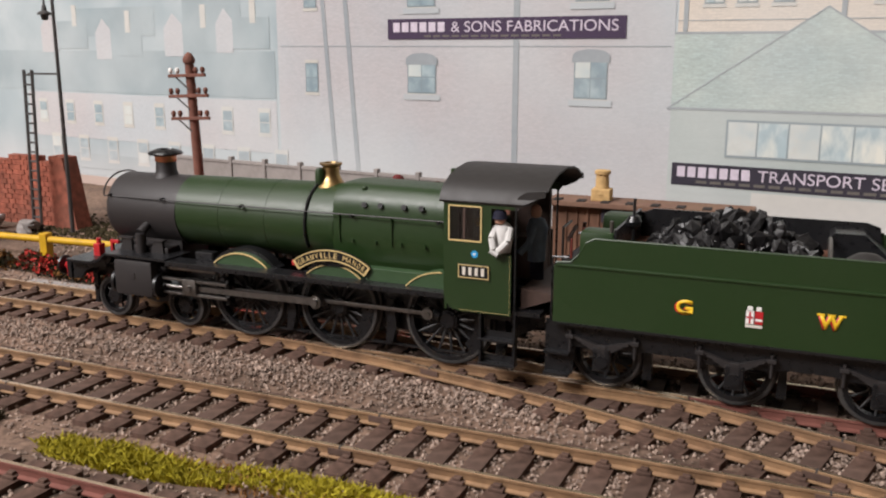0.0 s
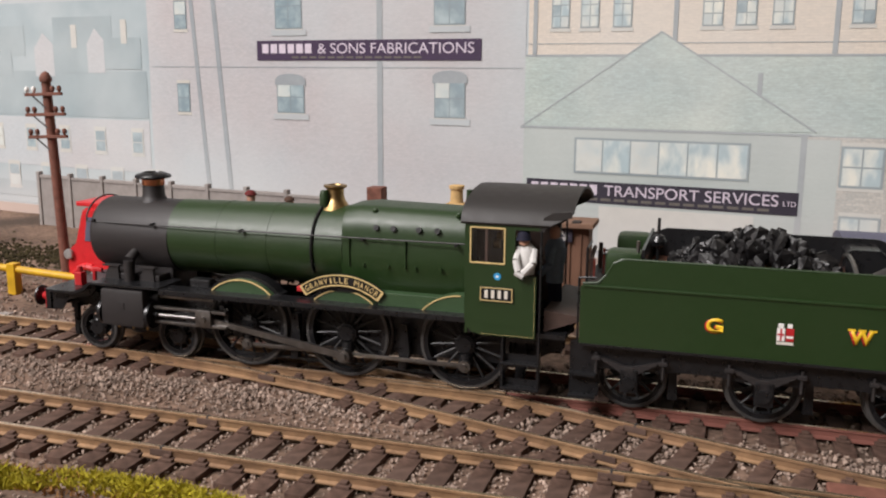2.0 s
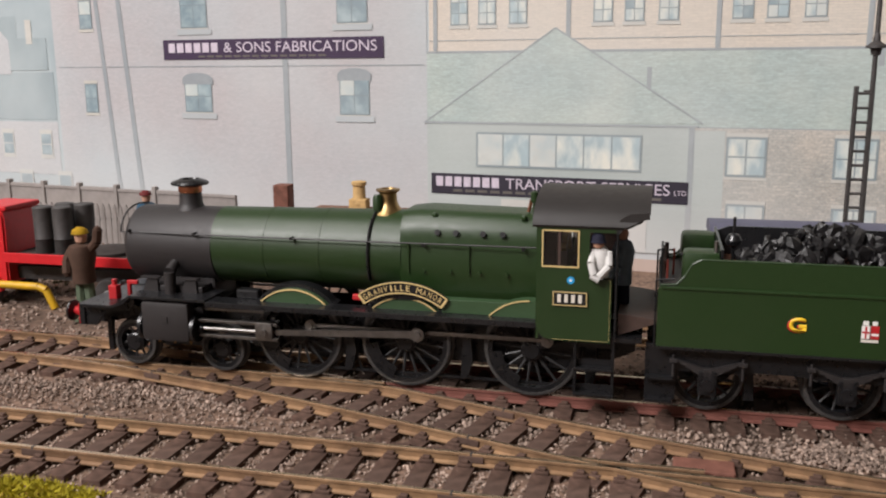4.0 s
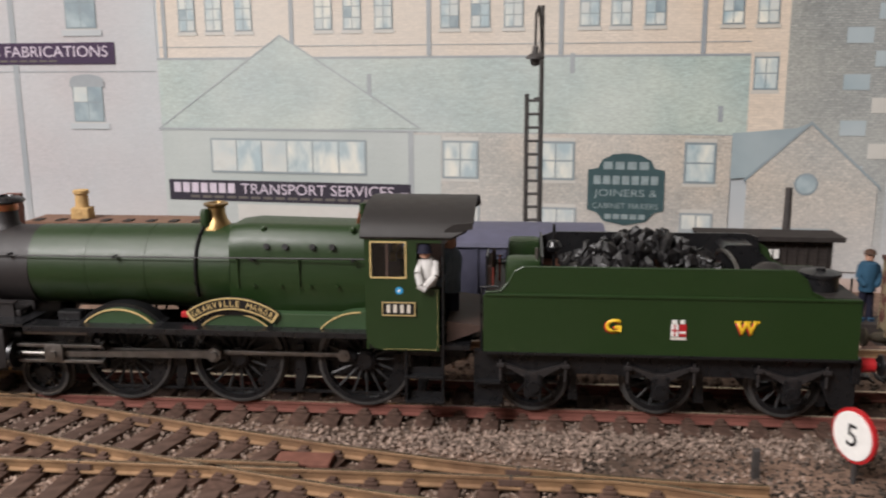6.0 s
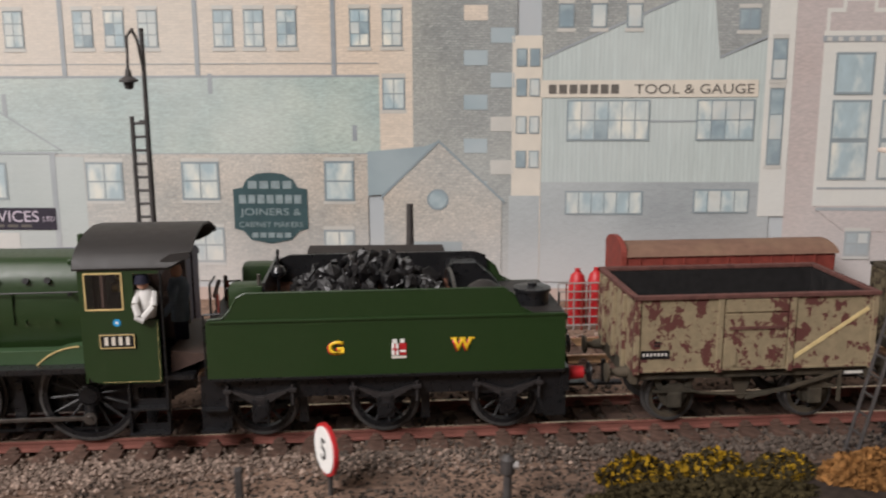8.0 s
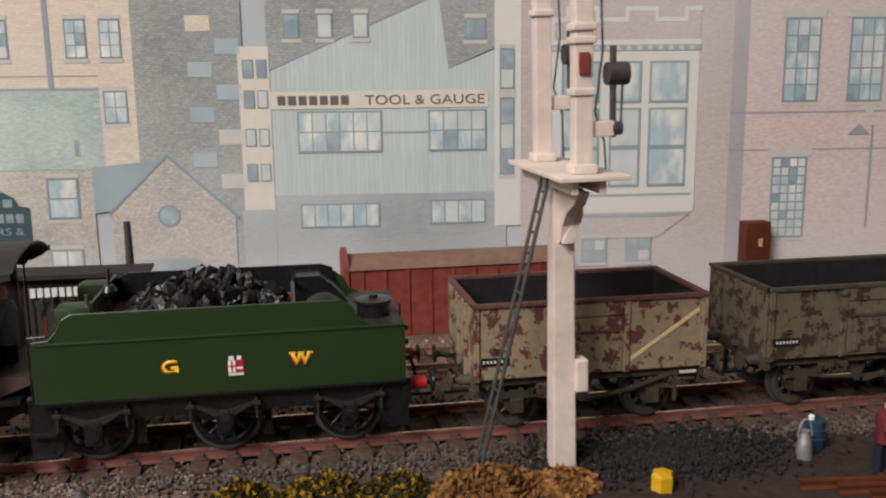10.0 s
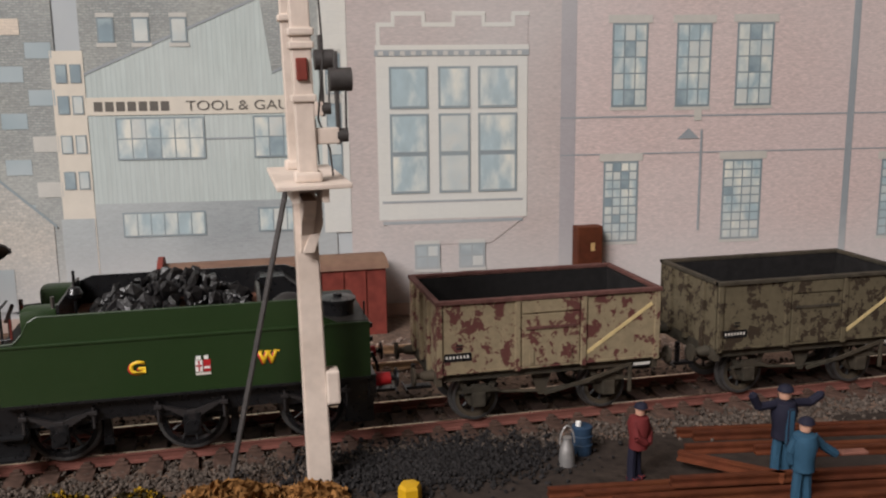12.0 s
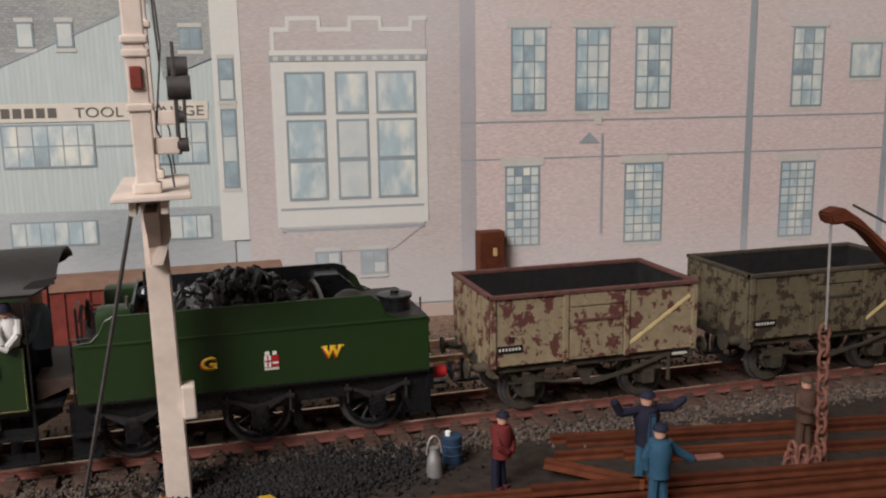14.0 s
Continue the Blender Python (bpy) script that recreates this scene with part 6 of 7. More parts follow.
    part("wagon_floor", box(B(), x0 + 0.6, -15.2, 15.0, x1 - 0.6, 15.2, 16.2), WAGONDARK, w)
    rg = random.Random(int(x0))
    bm = B()
    for _ in range(26):
        rock(bm, (rg.uniform(x0 + 6, x1 - 6), rg.uniform(-11, 13), rg.uniform(17, 25) if rg.random() < 0.3 else 17), rg.uniform(1.2, 3.4), rg)
    part("coal_dregs", bm, WAGONDARK, w, "last lumps of coal", kind="stuff")
    np_ = part("number_panel", box(B(), x0 + 1.9, -16.2, 18.0, x0 + 8.8, -16.0, 20.0), BLACK, w, "small black number panel")
    for i in range(7):
        part("panel_bar", box(B(), x0 + 2.3 + 0.9 * i, -16.26, 18.7, x0 + 2.75 + 0.9 * i, -16.18, 19.4), PCREAMB, np_)
    part("load_bars", box(box(B(), x0 + 5, -16.12, 21.0, x0 + 6.6, -16.0, 21.4), x0 + 5, -16.12, 21.8, x0 + 6.6, -16.0, 22.2), BLACK, w)
    part("diagonal_stripe", band(B(), [(x0 + 39.4, 17.4), (x0 + 57.2, 29.2)], 0.95, -16.0, -16.14), stripe, w, "pale diagonal stripe")
    for wx in (x0 + 11.4, x0 + 46.6):
        for near in (True, False):
            wh = driving_wheel(w, wx, 6.2, 8, near, False)
            wh.data.materials[0] = FRAMEGREY
            SPIN.append((wh, wx, 6.2))
    return w


STRIPE = mat("stripe_paint", (0.56, 0.44, 0.22, 1), 0.7, var=0.15, scale=500, bump=0.05)
wagon_a = mineral_wagon(158.2, WORN_A, "buff mineral wagon with paint peeling to red rust", RUSTED, STRIPE)
wagon_b = mineral_wagon(234.4, WORN_B, "buff mineral wagon, paint darkened for its shade, with dark peeling patches", FRAMEGREY, STRIPE)


# ---- foreground: signal, signs, yard ----
signal = thing("bracket_signal", 298.8, -28, -4.5, "cream-painted wooden bracket signal with a platform and two dolls", "signal")
signal.matrix_basis = pose(0.2988, -0.028, -0.0045, 0, -1.0, 0)
bm = B()
for k in range(1):
    r = [[bm.verts.new((sx * a, sy * a, z)) for sx, sy in ((-1, -1), (1, -1), (1, 1), (-1, 1))] for a, z in ((2.75, 0), (2.35, 71))]
    for i in range(4):
        bm.faces.new((r[0][i], r[0][(i + 1) % 4], r[1][(i + 1) % 4], r[1][i]))
    bm.faces.new(r[0])
    bm.faces.new(r[1])
bmesh.ops.bevel(bm, geom=bm.edges[:], offset=0.3, segments=2, affect="EDGES")
part("post", bm, SIGNALW, signal, "tapered cream post")
bm = box(B(), -6.6, -21, 70.2, 8.0, 21, 71.2, 0.25)
deck = part("deck", bm, SIGNALW, signal, "cream platform deck")
part("deck_beam", box(box(B(), -3.6, -19, 67.4, -2.2, 19, 70.2, 0.2), 2.2, -19, 67.4, 3.6, 19, 70.2, 0.2), SIGNALW, deck)
for s in (-1, 1):
    bm = B()
    pr = [(s * 2.3, 54.5), (s * 3.6, 55.2), (s * 5.0, 58.8), (s * 8.4, 62.4), (s * 13.0, 64.6), (s * 15.5, 67.4), (s * 2.3, 67.4)]
    a = [bm.verts.new((-1.3, y, z)) for y, z in pr]
    b = [bm.verts.new((1.3, y, z)) for y, z in pr]
    bm.faces.new(a)
    bm.faces.new(b[::-1])
    for i in range(len(pr)):
        bm.faces.new((a[i], b[i], b[(i + 1) % len(pr)], a[(i + 1) % len(pr)]))
    part("curved_bracket", bm, SIGNALW, signal, "curved cream bracket")
bm = plate(B(), [(-1.2, 55), (1.2, 55), (3.4, 61), (3.4, 67), (2.2, 67), (1.8, 61.5)], -5.2, -4.0)
part("front_bracket", bm, SIGNALW, signal)
for dy, zt, zl, red in ((14, 128, 88, False), (-14, 132, 83.5, True)):
    bm = box(B(), -1.9, dy - 1.9, 71.2, 1.9, dy + 1.9, zt, 0.3)
    doll = part("doll", bm, SIGNALW, signal, "square cream signal doll")
    part("doll_foot", box(B(), -2.7, dy - 2.7, 71.2, 2.7, dy + 2.7, 73.2, 0.5), SIGNALW, doll)
    part("collar", box(B(), -2.5, dy - 2.5, zl + 16, 2.5, dy + 2.5, zl + 17.5, 0.4), SIGNALW, doll)
    part("lamp_bracket", box(B(), 1.8, dy - 1.2, zl - 5, 6.6, dy + 1.2, zl - 1.8, 0.3), SIGNALW, doll)
    bm = box(B(), 6.2, dy - 1.0, zl - 5.2, 7.0, dy + 1.0, zl + 13, 0.2)
    cyl(bm, (5.2, dy, zl + 7.5), (9.6, dy, zl + 7.5), 2.3, n=16)
    cyl(bm, (6.2, dy, zl - 3.4), (8.4, dy, zl - 3.4), 1.4, n=14)
    tube(bm, [(8.3, dy - 0.8, zl + 6), (8.0, dy - 0.8, zl - 3)], 0.25, 6)
    part("spectacle", bm, IRON, doll, "black spectacle plate and lamp", smooth=True)
    part("operating_wire", tube(B(), [(3.2, dy - 0.6, zt - 6), (4.2, dy - 0.6, zl + 12), (2.6, dy - 0.6, zl), (4.6, dy - 0.6, zl - 6), (5.0, dy - 0.6, 72)], 0.22, 6), IRON, doll)
    if red:
        bm = box(B(), -1.3, dy - 2.7, zl + 7.5, 0.9, dy - 1.85, zl + 11.8, 0.3, 0)
        for cz in (zl + 3.4, zl + 13.5):
            part("collar", box(B(), -2.4, dy - 2.4, cz, 2.4, dy + 2.4, cz + 1.4, 0.3), SIGNALW, doll)
        part("signal_arm", bm, [VANRED, SIGNALW], doll, "faded red and white signal arm")
bm = B()
for dy in (-2.4, 2.4):
    tube(bm, [(-20.5, dy, 0.5), (-3.2, dy, 70)], 0.45, 6)
ladder = part("ladder", bm, IRON, signal, "dark iron ladder leaning on the platform")
for i in range(15):
    f = (i + 0.6) / 15.5
    part("rung", tube(B(), [(-20.5 + 17.3 * f, -2.4, 0.5 + 69.5 * f), (-20.5 + 17.3 * f, 2.4, 0.5 + 69.5 * f)], 0.3, 6), IRON, ladder)
part("relay_box", box(B(), 2.4, -3.4, 20.0, 5.4, 1.2, 27.6, 0.5), SIGNALW, signal, "small cream box on the post")

sign5 = thing("speed_sign", 158.5, -36, -4, "round white speed sign with a red ring on a short post", "sign", rz=-65)
bm = cyl(B(), (0, 0.6, 11), (0, -0.2, 11), 5.7, n=36)
part("disc", bm, RED, sign5, "red rimmed disc", smooth=True)
part("disc_face", cyl(B(), (0, -0.2, 11), (0, -0.5, 11), 5.0, n=36), WHITEP, sign5, "white face")
lettering("figure_five", "5", 4.6, BLACK, sign5, (0, -0.52, 11.1), width=2.6, depth=0.1)
part("sign_post", cyl(B(), (0, 0.9, -0.5), (0, 0.9, 11), 0.6, n=8), IRON, sign5)

gs = thing("ground_signal", 196, -44, -4, "short black ground signal post with a pale lens", "signal")
part("post", lathe(B(), [(1.4, 0), (1.0, 1), (0.9, 7.5), (1.5, 8), (1.6, 11), (0.6, 12)], n=12), IRON, gs, smooth=True)
part("lens", cyl(B(), (1.0, -0.4, 9.8), (2.2, -0.6, 9.8), 0.9, n=10), GALV, gs)
mp = thing("marker_post", 140, -35, -4, "small dark trackside post", "post")
part("stake", box(B(), -0.8, -0.8, 0, 0.8, 0.8, 7, 0.3), IRON, mp)
yp = thing("yellow_bollard", 316.5, -44.5, -6.8, "chipped yellow bollard with a rounded top", "bollard")
part("body", lathe(B(), [(2.6, 0), (2.6, 7.0), (2.2, 7.8), (0.2, 8.0)], n=6), YELLOW, yp)

# yard of rusty rails
yard = part("yard_surface", box(B(), 338, -140, -5.5, 660, -23, -3.25, 0.8), YARD)
# dark sheet over the ground, in place of weaker light at the right
bm = B()
sheet = []
for i in range(81):
    x = 215 + 129 * i / 80
    row = []
    for j in range(51):
        y = -140 + 118 * j / 50
        rim = min(1.0, (x - 215) / 40, (-22 - y) / 14 + 0.05)
        row.append(bm.verts.new((x, y, -4.9 + 1.75 * rim + 0.5 * noise.noise(Vector((x * 0.11, y * 0.11, 4))) + 0.25 * noise.noise(Vector((x * 0.4, y * 0.4, 9))))))
    sheet.append(row)
for i in range(80):
    for j in range(50):
        bm.faces.new((sheet[i][j], sheet[i + 1][j], sheet[i + 1][j + 1], sheet[i][j + 1]))
earth = part("dark_earth_sheet", bm, YARD, smooth=True)
tagged(earth, "dark earth sheet beside the running track, toned for the weaker light", "", "", "structure")
tagged(yard, "trodden brown earth of the yard", "", "", "structure")


def long_rail(x0, y0, x1, y1, z):
    d = Vector((x1 - x0, y1 - y0))
    ob = thing("steel_rail", x0, y0, z, "length of rusty steel rail lying in the yard", "rail", "rails stacked in the yard", math.degrees(math.atan2(d.y, d.x)))
    n = d.length
    bm = B()
    pr = [(-1.3, 0), (1.3, 0), (1.3, 0.45), (0.4, 0.7), (0.4, 1.4), (0.75, 1.55), (0.75, 2.1), (-0.75, 2.1), (-0.75, 1.55), (-0.4, 1.4), (-0.4, 0.7), (-1.3, 0.45)]
    a = [bm.verts.new((0, y, q)) for y, q in pr]
    b = [bm.verts.new((n, y, q)) for y, q in pr]
    bm.faces.new(a)
    bm.faces.new(b[::-1])
    for i in range(len(pr)):
        bm.faces.new((a[i], b[i], b[(i + 1) % len(pr)], a[(i + 1) % len(pr)]))
    part("rail_bar", bm, IRONRUST, ob)


for x0, y0, x1, y1, z in ((346, -50, 528, -72.5, -3.2), (353, -53.5, 531, -76.5, -3.2), (358, -57.5, 535, -81, -3.2), (348, -61, 533, -85.5, -3.2), (372, -56, 528, -79, -1.1), (358, -66, 525, -90, -3.2),
                          (380.5, -43.5, 397, -60.5, -1.1), (389, -26.6, 520, -49, -3.2), (392, -29.6, 520, -52, -3.2), (386, -36.5, 414, -41, -3.2), (402, -41, 452, -49.5, -3.2), (410, -44.5, 470, -55, -3.2)):
    long_rail(x0, y0, x1, y1, z)


def figurine(x, y, z, h, jacket, legs, hat, arms, label, rz=0, lean=0.0, bib=False):
    """A painted model figure as one plain shape."""
    k = h / 23.0
    bm = B()
    for s in (-1, 1):
        tube(bm, [(s * 1.5 * k, 0, 0.2), (s * 1.3 * k, 0.2, 5.5 * k), (s * 1.0 * k, 0, 11 * k)], 1.25 * k, 8, 1)
        box(bm, s * 1.5 * k - 0.9 * k, -2.2 * k, 0, s * 1.5 * k + 0.9 * k, 1.2 * k, 1.2 * k, 0.3 * k, 1)
    lathe(bm, [(0.3, 9.6 * k), (2.7 * k, 9.8 * k), (2.6 * k, 13 * k), (3.3 * k, 16.8 * k), (2.7 * k, 18.8 * k), (0.9 * k, 19.4 * k)], (0, -lean, 0), "Z", 12, 0)
    lathe(bm, [(0.3, 19 * k), (1.25 * k, 19.7 * k), (1.5 * k, 21 * k), (1.2 * k, 22.4 * k), (0.3, 22.8 * k)], (0, -lean * 1.3, 0), "Z", 12, 2)
    lathe(bm, [(2.0 * k, 21.7 * k), (1.7 * k, 22.6 * k), (0.9 * k, 23.2 * k), (0.2, 23.3 * k)], (0, -lean * 1.3 - 0.2, 0), "Z", 12, 3)
    if bib:
        box(bm, -0.9 * k, -3.5 * k - lean, 9 * k, 0.9 * k, -2.0 * k - lean, 18 * k, 0.3 * k, 1)
    for path in arms:
        p = [(a * k, b * k - lean, c * k) for a, b, c in path]
        tube(bm, p, 1.1 * k, 8, 0)
        bmesh.ops.create_icosphere(bm, subdivisions=1, radius=0.95 * k, matrix=Matrix.Translation(p[-1]))
    ob = part("model_figure", bm, [jacket, legs, FLESH, hat], smooth=True)
    ob.matrix_basis = pose(x * MM, y * MM, z * MM, 0, 0, rz)
    return tagged(ob, label, "figurine", "yard figures" if x > 300 else "")


figurine(368, -46.5, -3.3, 18.5, CLOTHR, CLOTHN, CLOTHN, (((-2.4, 0, 18), (-3, -1.5, 14), (-0.5, -2.6, 12)), ((2.4, 0, 18), (3, -1.5, 14), (1, -2.6, 11.5))), "small painted figure in maroon bending over a tool", 30, 0.8)
figurine(401, -53, -3.3, 21.5, CLOTHN, CLOTHB, CLOTHN, (((-2.4, 0, 18.4), (-7, 0, 18.2), (-9, -0.5, 21.5)), ((2.4, 0, 18.4), (7, 0, 18), (9.6, -0.5, 20))), "painted figure in an open navy coat with both arms raised", bib=True)
figurine(395.8, -68, -3.3, 20.0, CLOTHB, CLOTHB, CLOTHN, (((-2.4, 0, 18), (-3.2, 0.8, 14.5), (-2.6, 1.2, 11.5)), ((2.4, 0, 18), (5.6, 0.6, 15), (9.2, 0.6, 12.6))), "painted figure in blue overalls pointing with one arm", 180 - 180)
figurine(445, -51, -3.3, 19.5, CLOTHBR, CLOTHBR, CLOTHBR, (((-2.4, 0, 18), (-3.2, -1.2, 14.5), (-0.4, -2.6, 13.4)), ((2.4, 0, 18), (3.2, -1.2, 14.5), (0.6, -2.6, 13.2))), "painted figure in brown overalls holding a pole")
shovel = thing("shovel", 405.5, -68, 7.6, "small brown flat shovel in a figure's grip", "tool", rz=-8)
part("blade", box(B(), -1, -1, 0, 5, 1.2, 0.7, 0.3), POLE, shovel)

can = thing("milk_can", 356, -35.5, -3.3, "small grey galvanised can with a bail handle", "can")
part("body", lathe(B(), [(1.9, 0), (2.0, 0.4), (1.6, 4.6), (1.0, 6.2), (1.1, 7.0), (0.3, 7.2)], n=16), GALV, can, smooth=True)
part("handle", tube(B(), [(-1.8 * math.cos(radians(a)), 0, 5.4 + 4.4 * math.sin(radians(a))) for a in range(0, 181, 20)], 0.22, 6), GALV, can)
bar = thing("oil_drum", 362, -30, -3.3, "small dull blue drum with ribs and a white cap", "barrel")
part("body", lathe(B(), [(2.3, 0), (2.5, 0.3), (2.4, 2.4), (2.65, 2.6), (2.4, 2.8), (2.4, 4.6), (2.65, 4.8), (2.4, 5.0), (2.5, 7.0), (2.2, 7.2), (0.3, 7.1)], n=20), BARREL, bar, smooth=True)
part("cap", lathe(B(), [(0.7, 7.0), (0.7, 8.2), (0.2, 8.4)], (-1.0, 0, 0), n=10), WHITEP, bar)

# crane jib with its chain
crane = thing("yard_crane", 455, -60, -3.3, "rust-red crane jib with a hanging chain", "crane")
part("base", lathe(B(), [(9, 0), (9, 4), (6, 6), (5, 14), (5, 15)], (52, 0, 0), n=20), IRONRUST, crane, smooth=True)
bm = B()
rings = []
for x, z, hw, hh in ((52, 14, 4.5, 5), (20, 34, 3.8, 5.2), (2, 50, 2.8, 4.4), (-6.5, 57.4, 2.2, 3.4), (-11.5, 60.2, 2.4, 3.6), (-15.5, 59.4, 2.2, 2.6)):
    rings.append([bm.verts.new((x + sx, y, z + q)) for sx, y, q in ((0.3 * hh, -hw, -hh / 2), (0.3 * hh, hw, -hh / 2), (-0.2 * hh, hw, hh / 2), (-0.2 * hh, -hw, hh / 2))])
for a, b in zip(rings, rings[1:]):
    for i in range(4):
        bm.faces.new((a[i], a[(i + 1) % 4], b[(i + 1) % 4], b[i]))
bm.faces.new(rings[0])
bm.faces.new(rings[-1][::-1])
bmesh.ops.bevel(bm, geom=bm.edges[:], offset=0.5, segments=2, affect="EDGES")
part("jib", bm, IRONRUST, crane, "rust-red tapered jib", smooth=True)
part("wire", tube(B(), [(-14, -0.5, 58), (-13.5, -0.5, 34)], 0.3, 6), GALV, crane)
part("stay", tube(B(), [(-8, 0, 62), (50, 0, 34)], 0.3, 6), IRON, crane)


def link(bm, c, flip, k=1.0):
    pts = []
    for i in range(13):
        a = 2 * math.pi * i / 12
        u, v = 1.35 * k * math.cos(a), 2.3 * k * math.sin(a)
        pts.append((c[0] + (0 if flip else u), c[1] + (u if flip else 0), c[2] + v))
    return tube(bm, pts, 0.42 * k, 6)


for i in range(11):
    part("chain_link", link(B(), (-13.4 + 0.12 * i, 0, 33 - 3.1 * i), i % 2), POLE, crane, "rusty chain link")
rg = random.Random(4)
for i in range(9):
    part("chain_link", link(B(), (-23 + 1.6 * (i % 6) + rg.uniform(-0.5, 0.5), -2 + rg.uniform(-1, 1), 2.2 + 2.4 * rg.random() + (i // 6) * 2), i % 2), POLE, crane)


def bush(name, cx, cy, rx, ry, h, mats, count, seed, label, leaf=1.0):
    """A low clump of many small leaves and blossoms."""
    rng = random.Random(seed)
    ob = thing(name, cx, cy, -4, label, "plant")
    for mi, (m, share) in enumerate(mats):
        verts, faces = [], []
        for _ in range(int(count * share)):
            a, d, u = rng.uniform(0, 6.28), math.sqrt(rng.random()), rng.random()
            lump = 0.65 + 0.5 * noise.noise(Vector((math.cos(a) * d * 2.5, math.sin(a) * d * 2.5, seed)))
            x, y = rx * d * math.cos(a), ry * d * math.sin(a)
            top = h * (1 - d * d * 0.7) * (0.6 + lump)
            z = top * (u ** 0.5 if mi == 0 else 0.6 + 0.4 * u)
            q = Euler((rng.uniform(0, 6), rng.uniform(0, 6), rng.uniform(0, 6))).to_matrix()
            s = rng.uniform(0.35, 0.85) * leaf
            o = len(verts)
            for p in ((-s, -s * 0.5, 0), (s, -s * 0.5, 0.1), (s * 0.6, s * 0.7, 0), (-s * 0.6, s * 0.7, 0.2)):
                w = q @ Vector(p)
                verts.append(((x + w.x) * MM, (y + w.y) * MM, (z + w.z) * MM))
            faces += [[o, o + 1, o + 2], [o, o + 2, o + 3]]
        me = bpy.data.meshes.new("leaves")
        me.from_pydata(verts, [], faces)
        me.materials.append(m)
        p = new("leaves", me)
        p.parent = ob
        tagged(p, "", "", "", "stuff")


bush("flowering_bush", 226, -35, 9, 5, 5.0, ((TURF, 0.7), (FLOWERY, 0.35)), 1500, 31, "low dark bush with yellow blossom")
bush("flowering_bush", 243, -34, 9, 5, 5.0, ((TURF, 0.7), (FLOWERY, 0.35)), 1500, 32, "low dark bush with yellow blossom")
bush("flowering_bush", 259, -35, 8, 5, 4.6, ((TURF, 0.8), (FLOWERY, 0.25)), 1400, 33, "low dark bush with a little yellow blossom")
bush("dry_bush", 279, -39, 13, 6, 5.4, ((STRAW, 1.0),), 2200, 34, "straw-coloured dry foliage at the signal foot", 1.9)
bush("dry_bush", 296, -40, 8, 5, 4.0, ((STRAW, 1.0),), 900, 35, "straw-coloured dry foliage at the signal foot", 1.9)
bush("dark_bush", 238, -44, 26, 6, 3.2, ((TURF, 1.0),), 2200, 36, "dark scrub beside the track")

# ---- behind the train: yard, fences and vehicles ----
pole = thing("telegraph_pole", -220.5, 66, -4, "brown telegraph pole with three crossarms and insulators", "telegraph pole")
pole.matrix_basis = pose(-0.2205, 0.066, -0.004, 0, -2.3, 0)
part("mast", cyl(B(), (0, 0, 0), (0, 0, 77), 2.0, 1.7, n=14), POLE, pole, smooth=True)
part("pole_cap", lathe(B(), [(2.1, 76), (2.3, 77.5), (1.2, 79.4), (0.1, 80)], (0, 0, 0), n=12), POLE, pole, smooth=True)
for z, w in ((71.6, 8.2), (64.2, 8.8), (56.0, 8.6)):
    x = 0.0
    arm = part("crossarm", box(B(), x - w, -2.6, z - 0.6, x + w, -1.4, z + 0.6, 0.2), POLE, pole)
    for ix in (-w + 1, -w + 4, w - 4, w - 1):
        part("insulator", lathe(B(), [(0.3, 0), (0.8, 0.6), (0.9, 1.6), (0.5, 2.3), (0.1, 2.4)], (x + ix, -2.0, z + 0.6), n=10), WHITEP if z > 70 and ix < 0 else POLE, arm, smooth=True)
    part("stay_bracket", tube(B(), [(x - w * 0.6, -2, z - 0.6), (x, -1.6, z - 5)], 0.3, 6), IRON, arm)


def yard_lamp(name, x, y, h, ladder_h, lx_top, lx_bot, nx, ny, label):
    """A tall lamp post with a ladder and a swan-neck lantern."""
    ob = thing(name, x, y, -4, label, "lamp", "yard lamps")
    part("post", cyl(B(), (0, 0, 0), (0, 0, h), 1.0, 0.7, n=12), IRON, ob, smooth=True)
    bm = B()
    for dx in (-2.0, 2.0):
        tube(bm, [(lx_bot + dx * 1.15, -0.6, 0), (lx_top + dx * 1.15, -0.6, ladder_h)], 0.75, 6)
    lad = part("ladder", bm, IRON, ob, "dark iron ladder")
    n = int(ladder_h / 4.2)
    for i in range(n):
        f = (i + 0.5) / n
        part("rung", tube(B(), [(lx_bot + (lx_top - lx_bot) * f - 2, -0.6, ladder_h * f), (lx_bot + (lx_top - lx_bot) * f + 2, -0.6, ladder_h * f)], 0.5, 6), IRON, lad)
    part("swan_neck", tube(B(), [(nx * f, ny * f, h + q) for f, q in ((0, -14), (0.3, -4), (0.6, -0.6), (0.94, -3), (1, -14))], 0.45, 8), IRON, ob)
    part("lantern", lathe(B(), [(0.4, -12.5), (0.9, -13.2), (1.1, -15), (2.9, -16.2), (3.0, -16.8), (1.7, -17.0), (1.3, -18.8), (0.3, -19.2)], (nx, ny, h), n=16), IRON, ob, "black lantern with a wide shade", smooth=True)
    part("ladder_tie", box(B(), min(0, lx_top), -0.8, ladder_h - 2, max(0, lx_top), 0.2, ladder_h - 1.2), IRON, ob)


yard_lamp("yard_lamp", 96.6, 88, 103, 75, -2.4, -2.4, -2.2, -11, "tall black yard lamp with a ladder and swan neck")
yard_lamp("yard_lamp", -312, 90, 112, 72, -17, -20, -4.9, 0, "tall black yard lamp with a leaning ladder")

# brick ruin on the far left
ruin = thing("brick_ruin", -375, 101, -4, "broken rust-red brick wall with a buttress", "wall")
